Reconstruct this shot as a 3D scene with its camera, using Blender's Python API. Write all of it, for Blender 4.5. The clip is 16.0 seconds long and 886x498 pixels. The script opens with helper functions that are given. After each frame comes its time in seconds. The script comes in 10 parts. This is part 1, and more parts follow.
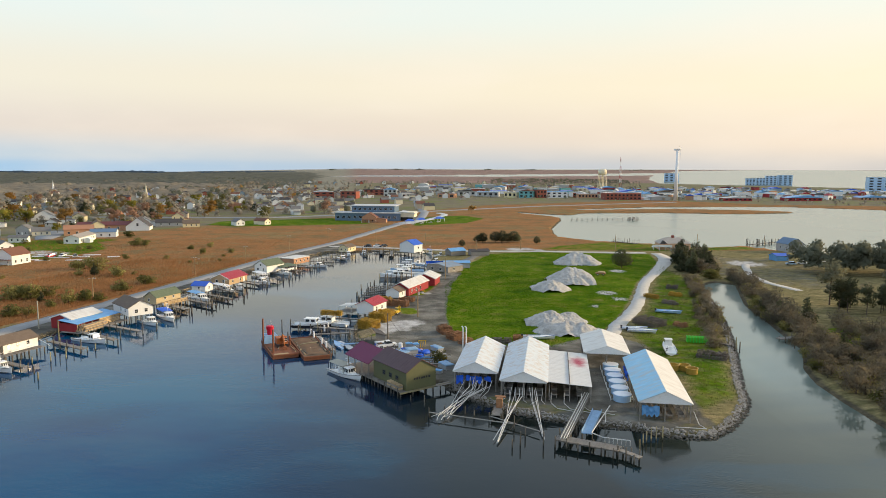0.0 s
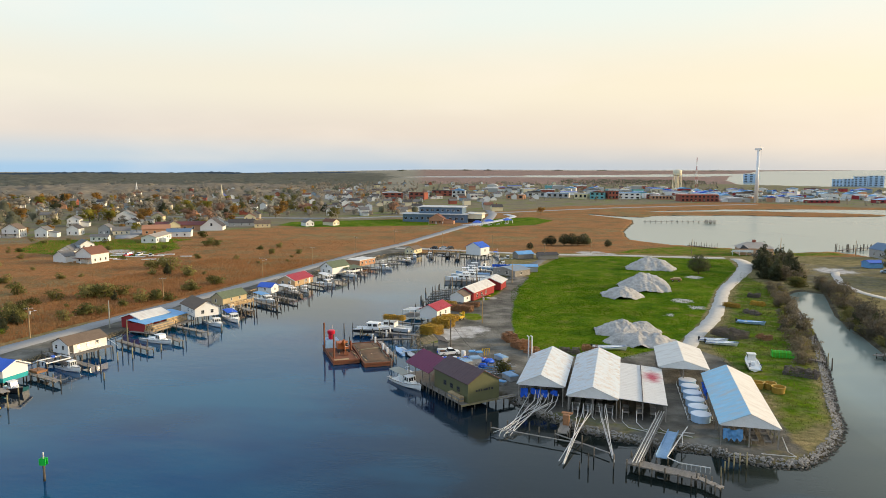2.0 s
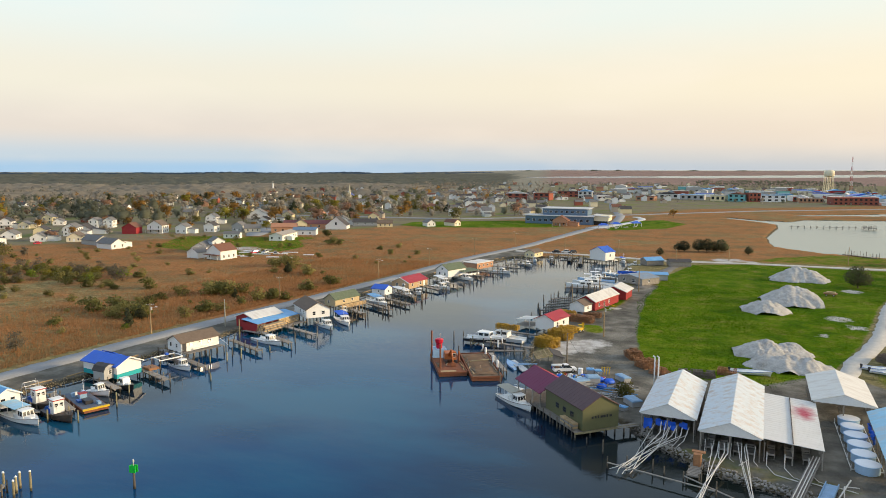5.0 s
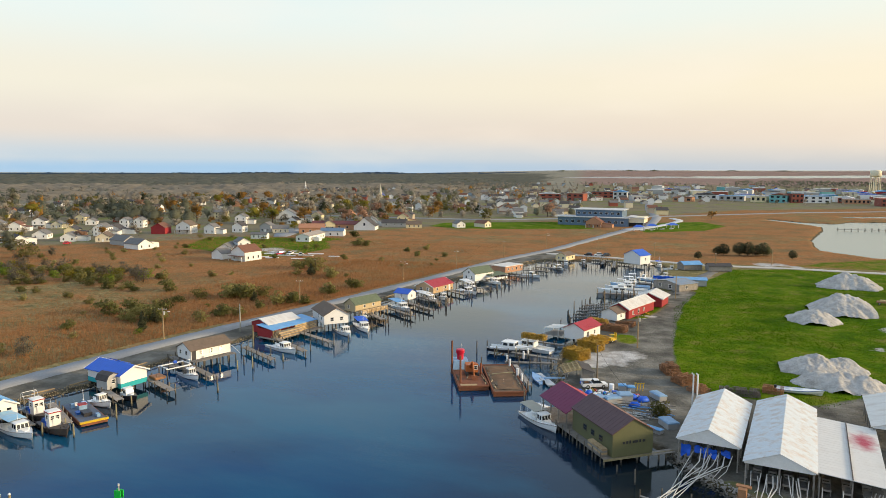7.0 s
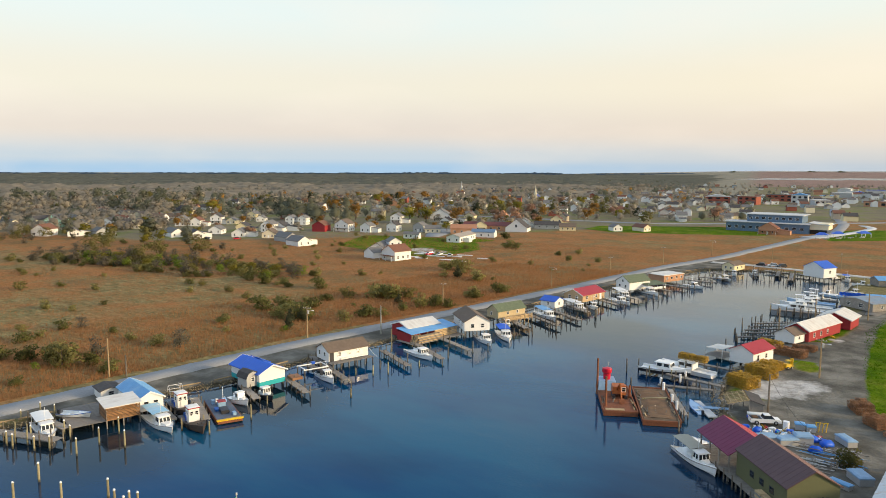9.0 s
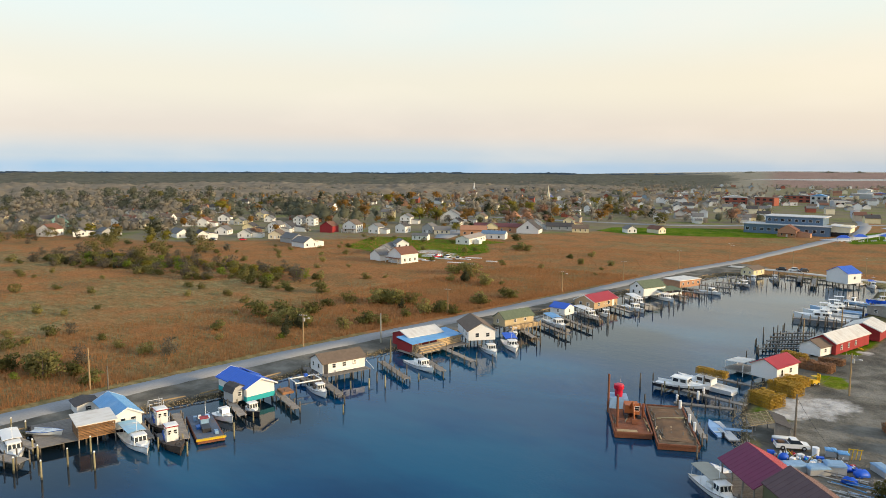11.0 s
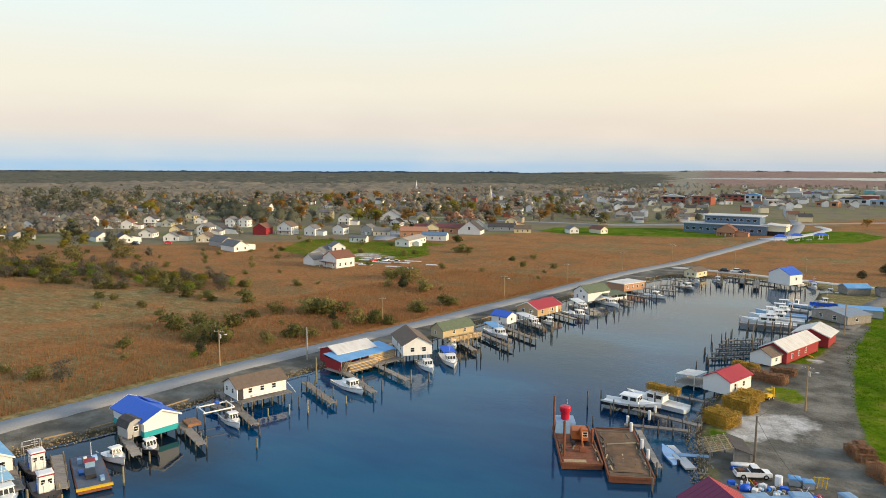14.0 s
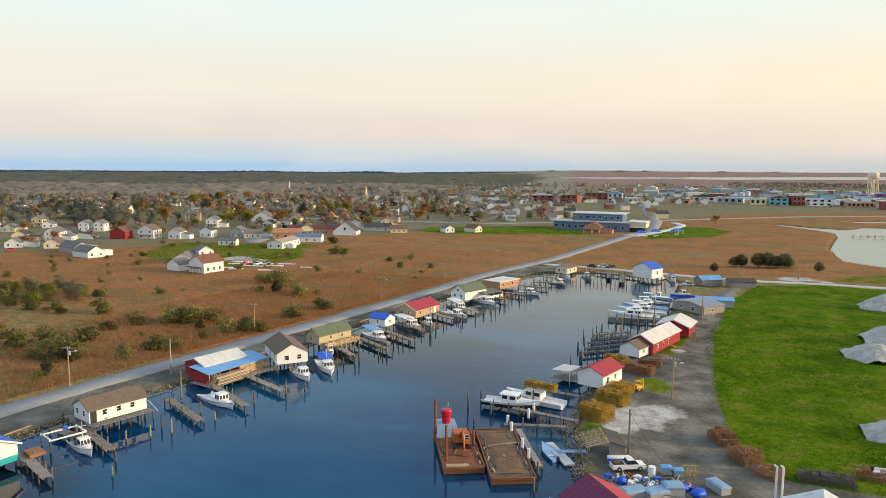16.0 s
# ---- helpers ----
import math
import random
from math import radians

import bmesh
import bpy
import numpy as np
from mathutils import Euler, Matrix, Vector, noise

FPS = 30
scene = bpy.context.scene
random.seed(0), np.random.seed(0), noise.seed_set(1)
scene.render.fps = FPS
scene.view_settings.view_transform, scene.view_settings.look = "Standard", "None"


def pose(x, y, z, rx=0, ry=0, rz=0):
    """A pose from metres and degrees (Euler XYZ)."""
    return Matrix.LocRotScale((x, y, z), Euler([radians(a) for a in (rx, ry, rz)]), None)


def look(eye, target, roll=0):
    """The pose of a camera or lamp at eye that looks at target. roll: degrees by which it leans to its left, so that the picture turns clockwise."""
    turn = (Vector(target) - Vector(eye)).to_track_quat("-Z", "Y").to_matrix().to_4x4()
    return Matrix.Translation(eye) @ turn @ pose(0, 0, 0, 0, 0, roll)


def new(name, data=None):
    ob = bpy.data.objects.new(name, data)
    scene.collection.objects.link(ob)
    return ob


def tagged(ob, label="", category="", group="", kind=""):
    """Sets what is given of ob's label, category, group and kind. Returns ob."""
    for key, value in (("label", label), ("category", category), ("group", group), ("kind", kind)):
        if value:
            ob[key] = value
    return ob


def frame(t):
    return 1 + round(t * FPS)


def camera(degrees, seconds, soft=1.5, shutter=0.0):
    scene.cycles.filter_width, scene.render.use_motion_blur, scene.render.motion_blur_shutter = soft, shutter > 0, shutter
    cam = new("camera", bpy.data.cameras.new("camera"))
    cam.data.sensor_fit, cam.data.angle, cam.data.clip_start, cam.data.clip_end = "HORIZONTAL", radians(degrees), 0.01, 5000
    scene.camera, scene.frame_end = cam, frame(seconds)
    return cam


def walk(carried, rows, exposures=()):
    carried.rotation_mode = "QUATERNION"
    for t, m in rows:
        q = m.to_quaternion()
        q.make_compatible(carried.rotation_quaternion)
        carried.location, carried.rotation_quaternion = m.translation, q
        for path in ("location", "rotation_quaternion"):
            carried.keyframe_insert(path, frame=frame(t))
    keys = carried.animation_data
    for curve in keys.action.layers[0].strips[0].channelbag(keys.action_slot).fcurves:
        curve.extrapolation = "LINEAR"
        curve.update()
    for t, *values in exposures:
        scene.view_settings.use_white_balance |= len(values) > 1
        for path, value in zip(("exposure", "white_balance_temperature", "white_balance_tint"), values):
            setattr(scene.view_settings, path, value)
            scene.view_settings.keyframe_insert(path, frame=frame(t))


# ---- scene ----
cam = camera(64.42, 16.0, soft=0.5, shutter=0.2)
PATH = [
    (0.0, pose(-0.14, -0.02, 47.92, 83.31, -0.23, -0.03)),
    (0.5, pose(0.09, 1.68, 48.02, 83.29, -0.19, 0.65)),
    (1.0, pose(0.29, 3.33, 48.09, 83.28, -0.17, 5.14)),
    (1.5, pose(0.47, 4.99, 48.13, 83.30, -0.16, 5.60)),
    (2.0, pose(0.64, 6.70, 48.14, 83.35, -0.13, 5.58)),
    (2.5, pose(0.81, 8.50, 48.13, 83.38, -0.15, 5.58)),
    (3.0, pose(0.97, 10.42, 48.11, 83.38, -0.16, 5.56)),
    (3.5, pose(1.11, 12.48, 48.07, 83.41, -0.18, 5.55)),
    (4.0, pose(1.24, 14.69, 48.03, 83.34, -0.18, 5.54)),
    (4.5, pose(1.35, 17.05, 47.99, 83.34, -0.15, 11.94)),
    (4.7, pose(1.38, 18.03, 47.97, 83.34, -0.15, 14.20)),
    (6.8, pose(1.22, 29.30, 47.81, 83.37, -0.09, 18.55)),
    (7.0, pose(1.14, 30.42, 47.81, 83.36, -0.11, 18.55)),
    (7.5, pose(0.89, 33.22, 47.80, 83.38, -0.11, 18.66)),
    (8.0, pose(0.55, 36.00, 47.79, 83.36, -0.14, 25.61)),
    (8.5, pose(0.12, 38.72, 47.80, 83.40, -0.16, 25.67)),
    (9.0, pose(-0.40, 41.39, 47.83, 83.37, -0.17, 31.27)),
    (9.5, pose(-1.01, 43.99, 47.86, 83.39, -0.17, 32.09)),
    (12.0, pose(-5.16, 56.28, 48.13, 83.33, -0.30, 32.53)),
    (12.5, pose(-6.10, 58.68, 48.19, 83.33, -0.34, 29.86)),
    (13.0, pose(-7.03, 61.06, 48.25, 83.31, -0.32, 28.38)),
    (13.5, pose(-7.92, 63.38, 48.30, 83.27, -0.34, 28.13)),
    (14.0, pose(-8.73, 65.57, 48.34, 83.28, -0.33, 27.80)),
    (14.5, pose(-9.42, 67.50, 48.36, 83.48, -0.37, 26.17)),
    (15.0, pose(-9.95, 68.96, 48.37, 83.51, -0.35, 24.33)),
    (15.5, pose(-10.28, 69.68, 48.34, 83.45, -0.40, 19.95)),
    (16.0, pose(-10.35, 69.25, 48.28, 83.32, -0.40, 17.70)),
]
walk(cam, PATH)

# ---- world and light ----
SUN_AZ, SUN_EL = radians(78), radians(13)     # azimuth from +y towards +x
world = bpy.data.worlds.new("sky")
scene.world = world
world.use_nodes = True
wn, wl = world.node_tree.nodes, world.node_tree.links
wn.clear()
w_out, w_bg = wn.new("ShaderNodeOutputWorld"), wn.new("ShaderNodeBackground")
w_sky = wn.new("ShaderNodeTexSky")
w_sky.sky_type, w_sky.sun_disc = "NISHITA", False
w_sky.sun_elevation, w_sky.sun_rotation = SUN_EL, SUN_AZ
w_sky.air_density, w_sky.dust_density = 1.0, 2.0
w_co = wn.new("ShaderNodeTexCoord")
w_sep = wn.new("ShaderNodeSeparateXYZ")
wl.new(w_co.outputs["Generated"], w_sep.inputs[0])


def sky_ramp(stops):
    r = wn.new("ShaderNodeValToRGB")
    r.color_ramp.interpolation = "EASE"
    while len(r.color_ramp.elements) > 1:
        r.color_ramp.elements.remove(r.color_ramp.elements[-1])
    for i, (p, c) in enumerate(stops):
        e = r.color_ramp.elements[0] if i == 0 else r.color_ramp.elements.new(p)
        e.position, e.color = p, (*c, 1)
    wl.new(w_sep.outputs["Z"], r.inputs[0])
    return r


# high haze over a low sun: warm towards the sun, cool away from it
warm = sky_ramp([(0.0, (0.62, 0.60, 0.58)), (0.035, (0.84, 0.71, 0.58)), (0.11, (0.95, 0.82, 0.60)), (0.23, (0.84, 0.89, 0.80)), (0.36, (0.72, 0.79, 0.81)), (0.55, (0.60, 0.67, 0.75)), (1.0, (0.60, 0.66, 0.74))])
cool = sky_ramp([(0.0, (0.40, 0.60, 0.80)), (0.012, (0.56, 0.66, 0.74)), (0.05, (0.77, 0.69, 0.62)), (0.11, (0.86, 0.80, 0.66)), (0.21, (0.80, 0.88, 0.84)), (0.30, (0.52, 0.75, 0.95)), (0.45, (0.27, 0.55, 0.97)), (0.75, (0.50, 0.64, 0.84)), (1.0, (0.60, 0.66, 0.74))])
w_side = wn.new("ShaderNodeVectorMath")
w_side.operation = "DOT_PRODUCT"
wl.new(w_co.outputs["Generated"], w_side.inputs[0])
w_side.inputs[1].default_value = (math.sin(SUN_AZ), math.cos(SUN_AZ), 0)
w_range = wn.new("ShaderNodeMapRange")
w_range.inputs[1].default_value, w_range.inputs[2].default_value = -0.35, 0.62
wl.new(w_side.outputs["Value"], w_range.inputs[0])
w_mix = wn.new("ShaderNodeMixRGB")
wl.new(w_range.outputs[0], w_mix.inputs[0])
wl.new(cool.outputs[0], w_mix.inputs[1])
wl.new(warm.outputs[0], w_mix.inputs[2])
# thin wisps of cloud
w_map = wn.new("ShaderNodeMapping")
w_map.inputs["Scale"].default_value = (2.2, 2.2, 7.0)
wl.new(w_co.outputs["Generated"], w_map.inputs[0])
w_cl = wn.new("ShaderNodeTexNoise")
w_cl.inputs["Scale"].default_value, w_cl.inputs["Detail"].default_value = 1.6, 5
wl.new(w_map.outputs[0], w_cl.inputs["Vector"])
w_cr = wn.new("ShaderNodeMapRange")
w_cr.inputs[1].default_value, w_cr.inputs[2].default_value, w_cr.inputs[4].default_value = 0.50, 0.80, 0.42
wl.new(w_cl.outputs[0], w_cr.inputs[0])
w_cm = wn.new("ShaderNodeMixRGB")
w_cm.inputs[2].default_value = (0.98, 0.87, 0.74, 1)
wl.new(w_cr.outputs[0], w_cm.inputs[0])
wl.new(w_mix.outputs[0], w_cm.inputs[1])
w_add = wn.new("ShaderNodeMixRGB")
w_add.blend_type, w_add.inputs[0].default_value = "ADD", 0.02
wl.new(w_cm.outputs[0], w_add.inputs[1])
wl.new(w_sky.outputs[0], w_add.inputs[2])
wl.new(w_add.outputs[0], w_bg.inputs[0])
w_bg.inputs[1].default_value = 1.0
wl.new(w_bg.outputs[0], w_out.inputs[0])

sun = new("sun", bpy.data.lights.new("sun", "SUN"))
sun.data.energy, sun.data.angle, sun.data.color = 4.5, radians(9), (1.0, 0.76, 0.46)
sun.matrix_world = look((0, 0, 200), (-math.sin(SUN_AZ) * math.cos(SUN_EL), -math.cos(SUN_AZ) * math.cos(SUN_EL), 200 - math.sin(SUN_EL)))

# ---- materials ----
MATS = {}


def mat(name, base, rough=0.7, metal=0.0, var=0.25, size=1.0, bump=0.15, stain=None, amount=0.5, stain_size=3.0, random_tint=0.0, stretch=None, spec=0.3, stain_from=0.5):
    """A surface with grain and blotches at the given sizes in metres, and stains of another colour."""
    if name in MATS:
        return MATS[name]
    m = bpy.data.materials.new(name)
    m.use_nodes = True
    n, l = m.node_tree.nodes, m.node_tree.links
    b = n["Principled BSDF"]
    b.inputs["Roughness"].default_value, b.inputs["Metallic"].default_value = rough, metal
    b.inputs["Specular IOR Level"].default_value = spec
    co = n.new("ShaderNodeTexCoord")
    mp = n.new("ShaderNodeMapping")
    mp.inputs["Scale"].default_value = stretch or (1, 1, 1)
    l.new(co.outputs["Object"], mp.inputs[0])
    fine, coarse = n.new("ShaderNodeTexNoise"), n.new("ShaderNodeTexNoise")
    for t, s, d in ((fine, 6.0 / size, 4), (coarse, 0.7 / size, 3)):
        t.inputs["Scale"].default_value, t.inputs["Detail"].default_value = s, d
        l.new(mp.outputs[0], t.inputs["Vector"])
    add = n.new("ShaderNodeMath")
    add.operation = "ADD"
    l.new(fine.outputs[0], add.inputs[0])
    l.new(coarse.outputs[0], add.inputs[1])
    rng = n.new("ShaderNodeMapRange")
    rng.inputs[1].default_value, rng.inputs[2].default_value = 0.6, 1.4
    rng.inputs[3].default_value, rng.inputs[4].default_value = 1 - var, 1 + var
    l.new(add.outputs[0], rng.inputs[0])
    value = rng.outputs[0]
    if random_tint:
        info = n.new("ShaderNodeObjectInfo")
        rr = n.new("ShaderNodeMapRange")
        rr.inputs[3].default_value, rr.inputs[4].default_value = 1 - random_tint, 1 + random_tint
        l.new(info.outputs["Random"], rr.inputs[0])
        mul = n.new("ShaderNodeMath")
        mul.operation = "MULTIPLY"
        l.new(value, mul.inputs[0])
        l.new(rr.outputs[0], mul.inputs[1])
        value = mul.outputs[0]
    hsv = n.new("ShaderNodeHueSaturation")
    hsv.inputs["Color"].default_value = (*base, 1)
    l.new(value, hsv.inputs["Value"])
    colour = hsv.outputs[0]
    if stain:
        st = n.new("ShaderNodeTexNoise")
        st.inputs["Scale"].default_value, st.inputs["Detail"].default_value = 1.0 / stain_size, 6
        st.inputs["Roughness"].default_value = 0.65
        l.new(mp.outputs[0], st.inputs["Vector"])
        sr = n.new("ShaderNodeMapRange")
        sr.inputs[1].default_value, sr.inputs[2].default_value, sr.inputs[4].default_value = stain_from, stain_from + 0.22, amount
        l.new(st.outputs[0], sr.inputs[0])
        mx = n.new("ShaderNodeMixRGB")
        mx.inputs[2].default_value = (*stain, 1)
        l.new(sr.outputs[0], mx.inputs[0])
        l.new(colour, mx.inputs[1])
        colour = mx.outputs[0]
    l.new(colour, b.inputs["Base Color"])
    if bump:
        bp = n.new("ShaderNodeBump")
        bp.inputs["Strength"].default_value, bp.inputs["Distance"].default_value = bump, 0.05 * size
        l.new(fine.outputs[0], bp.inputs["Height"])
        l.new(bp.outputs[0], b.inputs["Normal"])
    MATS[name] = m
    return m


RUST = (0.30, 0.15, 0.07)
white_paint = mat("white_paint", (0.80, 0.79, 0.76), 0.55, var=0.06, bump=0.05, stain=(0.55, 0.53, 0.48), amount=0.35, stain_size=1.5)
white_gel = mat("white_gelcoat", (0.82, 0.82, 0.80), 0.25, var=0.04, bump=0.0, spec=0.5)
cream_paint = mat("cream_paint", (0.74, 0.66, 0.48), 0.6, var=0.08, bump=0.05)
pale_yellow = mat("pale_yellow_siding", (0.72, 0.62, 0.38), 0.6, var=0.08)
red_paint = mat("red_paint", (0.32, 0.03, 0.035), 0.55, var=0.15, stain=(0.20, 0.06, 0.05), amount=0.3)
red_roof = mat("red_metal_roof", (0.36, 0.035, 0.045), 0.45, var=0.10, bump=0.05)
tin_roof = mat("weathered_tin_roof", (0.60, 0.64, 0.66), 0.5, 0.12, var=0.12, stain=(0.48, 0.33, 0.21), amount=0.7, stain_from=0.47, stain_size=1.5, stretch=(0.9, 1.1, 1), bump=0.08)
tin_roof_plain = mat("white_tin_roof", (0.72, 0.69, 0.63), 0.5, 0.1, var=0.06, bump=0.06, stain=(0.50, 0.42, 0.34), amount=0.5, stain_from=0.46, stain_size=2.2, stretch=(0.6, 1.6, 1))
tin_roof_blue = mat("pale_blue_tin_roof", (0.30, 0.56, 0.72), 0.5, 0.1, var=0.12, stain=(0.50, 0.47, 0.45), amount=0.7, stain_from=0.47, stain_size=2.6, stretch=(0.5, 1.4, 1))
blue_roof = mat("blue_metal_roof", (0.015, 0.10, 0.55), 0.35, var=0.10, bump=0.04, spec=0.5)
light_blue_roof = mat("light_blue_roof", (0.13, 0.34, 0.62), 0.4, var=0.12, bump=0.05, stain=(0.35, 0.5, 0.62), amount=0.4)
teal_paint = mat("teal_paint", (0.02, 0.36, 0.40), 0.5, var=0.08)
purple_roof = mat("maroon_metal_roof", (0.16, 0.02, 0.06), 0.45, var=0.12, bump=0.06)
brown_roof = mat("dark_brown_metal_roof", (0.098, 0.054, 0.054), 0.5, var=0.12, bump=0.06, stain=(0.14, 0.09, 0.08), amount=0.3)
# same brown roof, its sun-facing slope coloured lighter and warmer
sunlit_brown_roof = mat("brown_roof_slope", (0.165, 0.085, 0.068), 0.5, var=0.12)
olive_wall = mat("olive_metal_siding", (0.135, 0.138, 0.068), 0.55, var=0.10, bump=0.08)
shingle_dark = mat("dark_shingles", (0.075, 0.07, 0.07), 0.9, var=0.3, bump=0.3, size=0.6)
shingle_brown = mat("brown_shingles", (0.16, 0.12, 0.09), 0.9, var=0.25, bump=0.3, size=0.6)
shingle_green = mat("green_shingles", (0.125, 0.155, 0.10), 0.9, var=0.25, bump=0.3, size=0.6)
grey_shed = mat("grey_siding", (0.40, 0.40, 0.39), 0.7, var=0.12)
weathered = mat("weathered_wood", (0.27, 0.245, 0.215), 0.85, var=0.35, size=0.7, bump=0.3, stretch=(1, 3, 1), random_tint=0.25)
pile_wood = mat("pile_wood", (0.15, 0.128, 0.10), 0.9, var=0.4, size=0.5, bump=0.4, random_tint=0.35)
pale_pile = mat("pale_pile_wood", (0.30, 0.26, 0.15), 0.85, var=0.3, size=0.5, bump=0.3, random_tint=0.25)
new_wood = mat("raw_lumber", (0.50, 0.36, 0.20), 0.8, var=0.25, size=0.6, random_tint=0.2)
white_cap = mat("white_cap", (0.8, 0.8, 0.8), 0.5, var=0.03, bump=0)
pot_wire = mat("yellow_pot_wire", (0.36, 0.215, 0.022), 0.6, var=0.3, size=0.4, random_tint=0.3)
pot_rust = mat("rusty_pot_wire", (0.27, 0.135, 0.065), 0.7, var=0.4, size=0.4, random_tint=0.35)
pot_dark = mat("dark_pot_wire", (0.15, 0.125, 0.105), 0.7, var=0.4, size=0.4, random_tint=0.35)
rust_steel = mat("rusty_steel_deck", (0.24, 0.09, 0.045), 0.8, 0.1, var=0.3, size=1.2, bump=0.3, stain=(0.10, 0.06, 0.045), amount=0.7, stain_size=2.0)
brown_deck = mat("earthy_barge_deck", (0.155, 0.105, 0.068), 0.95, var=0.4, size=1.4, bump=0.4, stain=(0.30, 0.23, 0.14), amount=0.7, stain_size=2.2)
black_rub = mat("black_rubber", (0.02, 0.02, 0.02), 0.8, var=0.2, bump=0.1)
red_tank = mat("red_tank_paint", (0.55, 0.015, 0.04), 0.35, var=0.08, bump=0.03)
orange_paint = mat("orange_machine_paint", (0.42, 0.12, 0.03), 0.5, var=0.15, stain=RUST, amount=0.4)
yellow_paint = mat("yellow_paint", (0.66, 0.42, 0.02), 0.5, var=0.15)
green_marker = mat("green_marker", (0.02, 0.62, 0.06), 0.4, var=0.05, bump=0)
green_net = mat("green_netting", (0.10, 0.42, 0.03), 0.8, var=0.3)
blue_tarp = mat("blue_tarpaulin", (0.015, 0.11, 0.62), 0.5, var=0.18, size=0.7, bump=0.3)
blue_grey_tarp = mat("faded_blue_tarpaulin", (0.24, 0.38, 0.54), 0.6, var=0.2, size=0.7, bump=0.3)
canvas_white = mat("white_canvas", (0.78, 0.78, 0.76), 0.7, var=0.06, bump=0.1)
canvas_tan = mat("tan_canopy", (0.36, 0.35, 0.29), 0.7, var=0.1, bump=0.1)
tank_blue = mat("pale_blue_fibreglass", (0.42, 0.60, 0.80), 0.35, var=0.06, bump=0.03, spec=0.5)
tank_white = mat("white_fibreglass", (0.80, 0.82, 0.84), 0.35, var=0.04, bump=0.02, spec=0.5)
pvc = mat("white_pvc", (0.62, 0.60, 0.56), 0.45, var=0.1, bump=0.02)
steel_pole = mat("galvanised_steel", (0.55, 0.55, 0.54), 0.45, 0.5, var=0.1)
dark_metal = mat("dark_metal", (0.05, 0.05, 0.055), 0.5, 0.4, var=0.2)
dark_glass = mat("dark_glass", (0.02, 0.025, 0.03), 0.08, var=0.1, bump=0, spec=0.6)
hull_blue = mat("blue_hull_paint", (0.02, 0.10, 0.36), 0.4, var=0.15)
hull_black = mat("black_hull_paint", (0.025, 0.025, 0.03), 0.4, var=0.2)
red_bottom = mat("antifouling_red", (0.28, 0.04, 0.03), 0.6, var=0.2)
asphalt = mat("worn_asphalt", (0.27, 0.275, 0.28), 0.9, var=0.16, size=3.0, bump=0.1, stain=(0.36, 0.36, 0.35), amount=0.5, stain_size=6)
lane_gravel = mat("lane_gravel", (0.17, 0.16, 0.145), 0.95, var=0.25, size=2.0, bump=0.3, stain=(0.27, 0.25, 0.22), amount=0.7, stain_size=5)
shell_gravel = mat("shell_gravel", (0.52, 0.49, 0.44), 0.95, var=0.16, size=1.0, bump=0.4, stain=(0.36, 0.35, 0.30), amount=0.5, stain_size=4)
shell_heap = mat("oyster_shell_heap", (0.44, 0.42, 0.39), 0.95, var=0.45, size=1.5, bump=1.0, stain=(0.30, 0.27, 0.23), amount=0.5, stain_size=3)
rock_mat = mat("grey_riprap_stone", (0.34, 0.315, 0.28), 0.9, var=0.35, size=0.8, bump=0.5, random_tint=0.3)
brick_red = mat("red_brick", (0.30, 0.09, 0.06), 0.85, var=0.2)
brick_orange = mat("orange_brick", (0.48, 0.26, 0.15), 0.85, var=0.15)
school_blue = mat("blue_grey_panels", (0.12, 0.19, 0.28), 0.5, var=0.1)
light_grey = mat("light_grey_membrane", (0.55, 0.55, 0.54), 0.7, var=0.08)
bark = mat("bark", (0.12, 0.09, 0.07), 0.95, var=0.3, size=0.5, bump=0.5)
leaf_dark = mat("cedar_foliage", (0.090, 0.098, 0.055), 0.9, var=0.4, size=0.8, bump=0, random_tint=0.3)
leaf_olive = mat("olive_foliage", (0.28, 0.25, 0.09), 0.9, var=0.4, size=0.8, bump=0, random_tint=0.3)
scrub_leaf = mat("scrub_foliage", (0.175, 0.172, 0.060), 0.95, var=0.3, size=0.9, bump=0, random_tint=0.35, spec=0.05)
leaf_green = mat("fresh_green_foliage", (0.20, 0.26, 0.04), 0.9, var=0.35, size=0.8, bump=0, random_tint=0.3)
leaf_yellow = mat("yellow_green_foliage", (0.34, 0.29, 0.05), 0.9, var=0.25, size=0.8, bump=0, random_tint=0.3)
leaf_orange = mat("budding_orange_foliage", (0.40, 0.22, 0.06), 0.9, var=0.25, size=0.8, bump=0, random_tint=0.3)
leaf_red = mat("budding_red_foliage", (0.38, 0.23, 0.15), 0.9, var=0.25, size=0.8, bump=0, random_tint=0.3)
# twigs of the town's trees, paler than bark to include haze
twig_grey = mat("bare_twigs", (0.41, 0.355, 0.265), 0.95, var=0.22, size=0.8, bump=0, random_tint=0.25)
reed_mat = mat("dry_reed", (0.38, 0.195, 0.085), 0.95, var=0.25, size=9.0, bump=0, stain=(0.22, 0.185, 0.105), amount=0.7, stain_size=22)
thicket_twig = mat("thicket_twigs", (0.20, 0.175, 0.125), 0.95, var=0.22, size=0.8, bump=0, random_tint=0.25)
# far foliage: base colours lifted paler to carry the haze of distance
hazed_pine = mat("far_pine_foliage", (0.205, 0.208, 0.140), 0.95, var=0.2, size=30, bump=0)
hazed_twig = mat("far_bare_crowns", (0.37, 0.32, 0.245), 0.95, var=0.3, size=14, bump=0)
hazed_canopy = mat("far_mixed_canopy", (0.20, 0.20, 0.155), 0.95, var=0.3, size=16, bump=0, stain=(0.30, 0.265, 0.20), amount=0.8, stain_size=90)
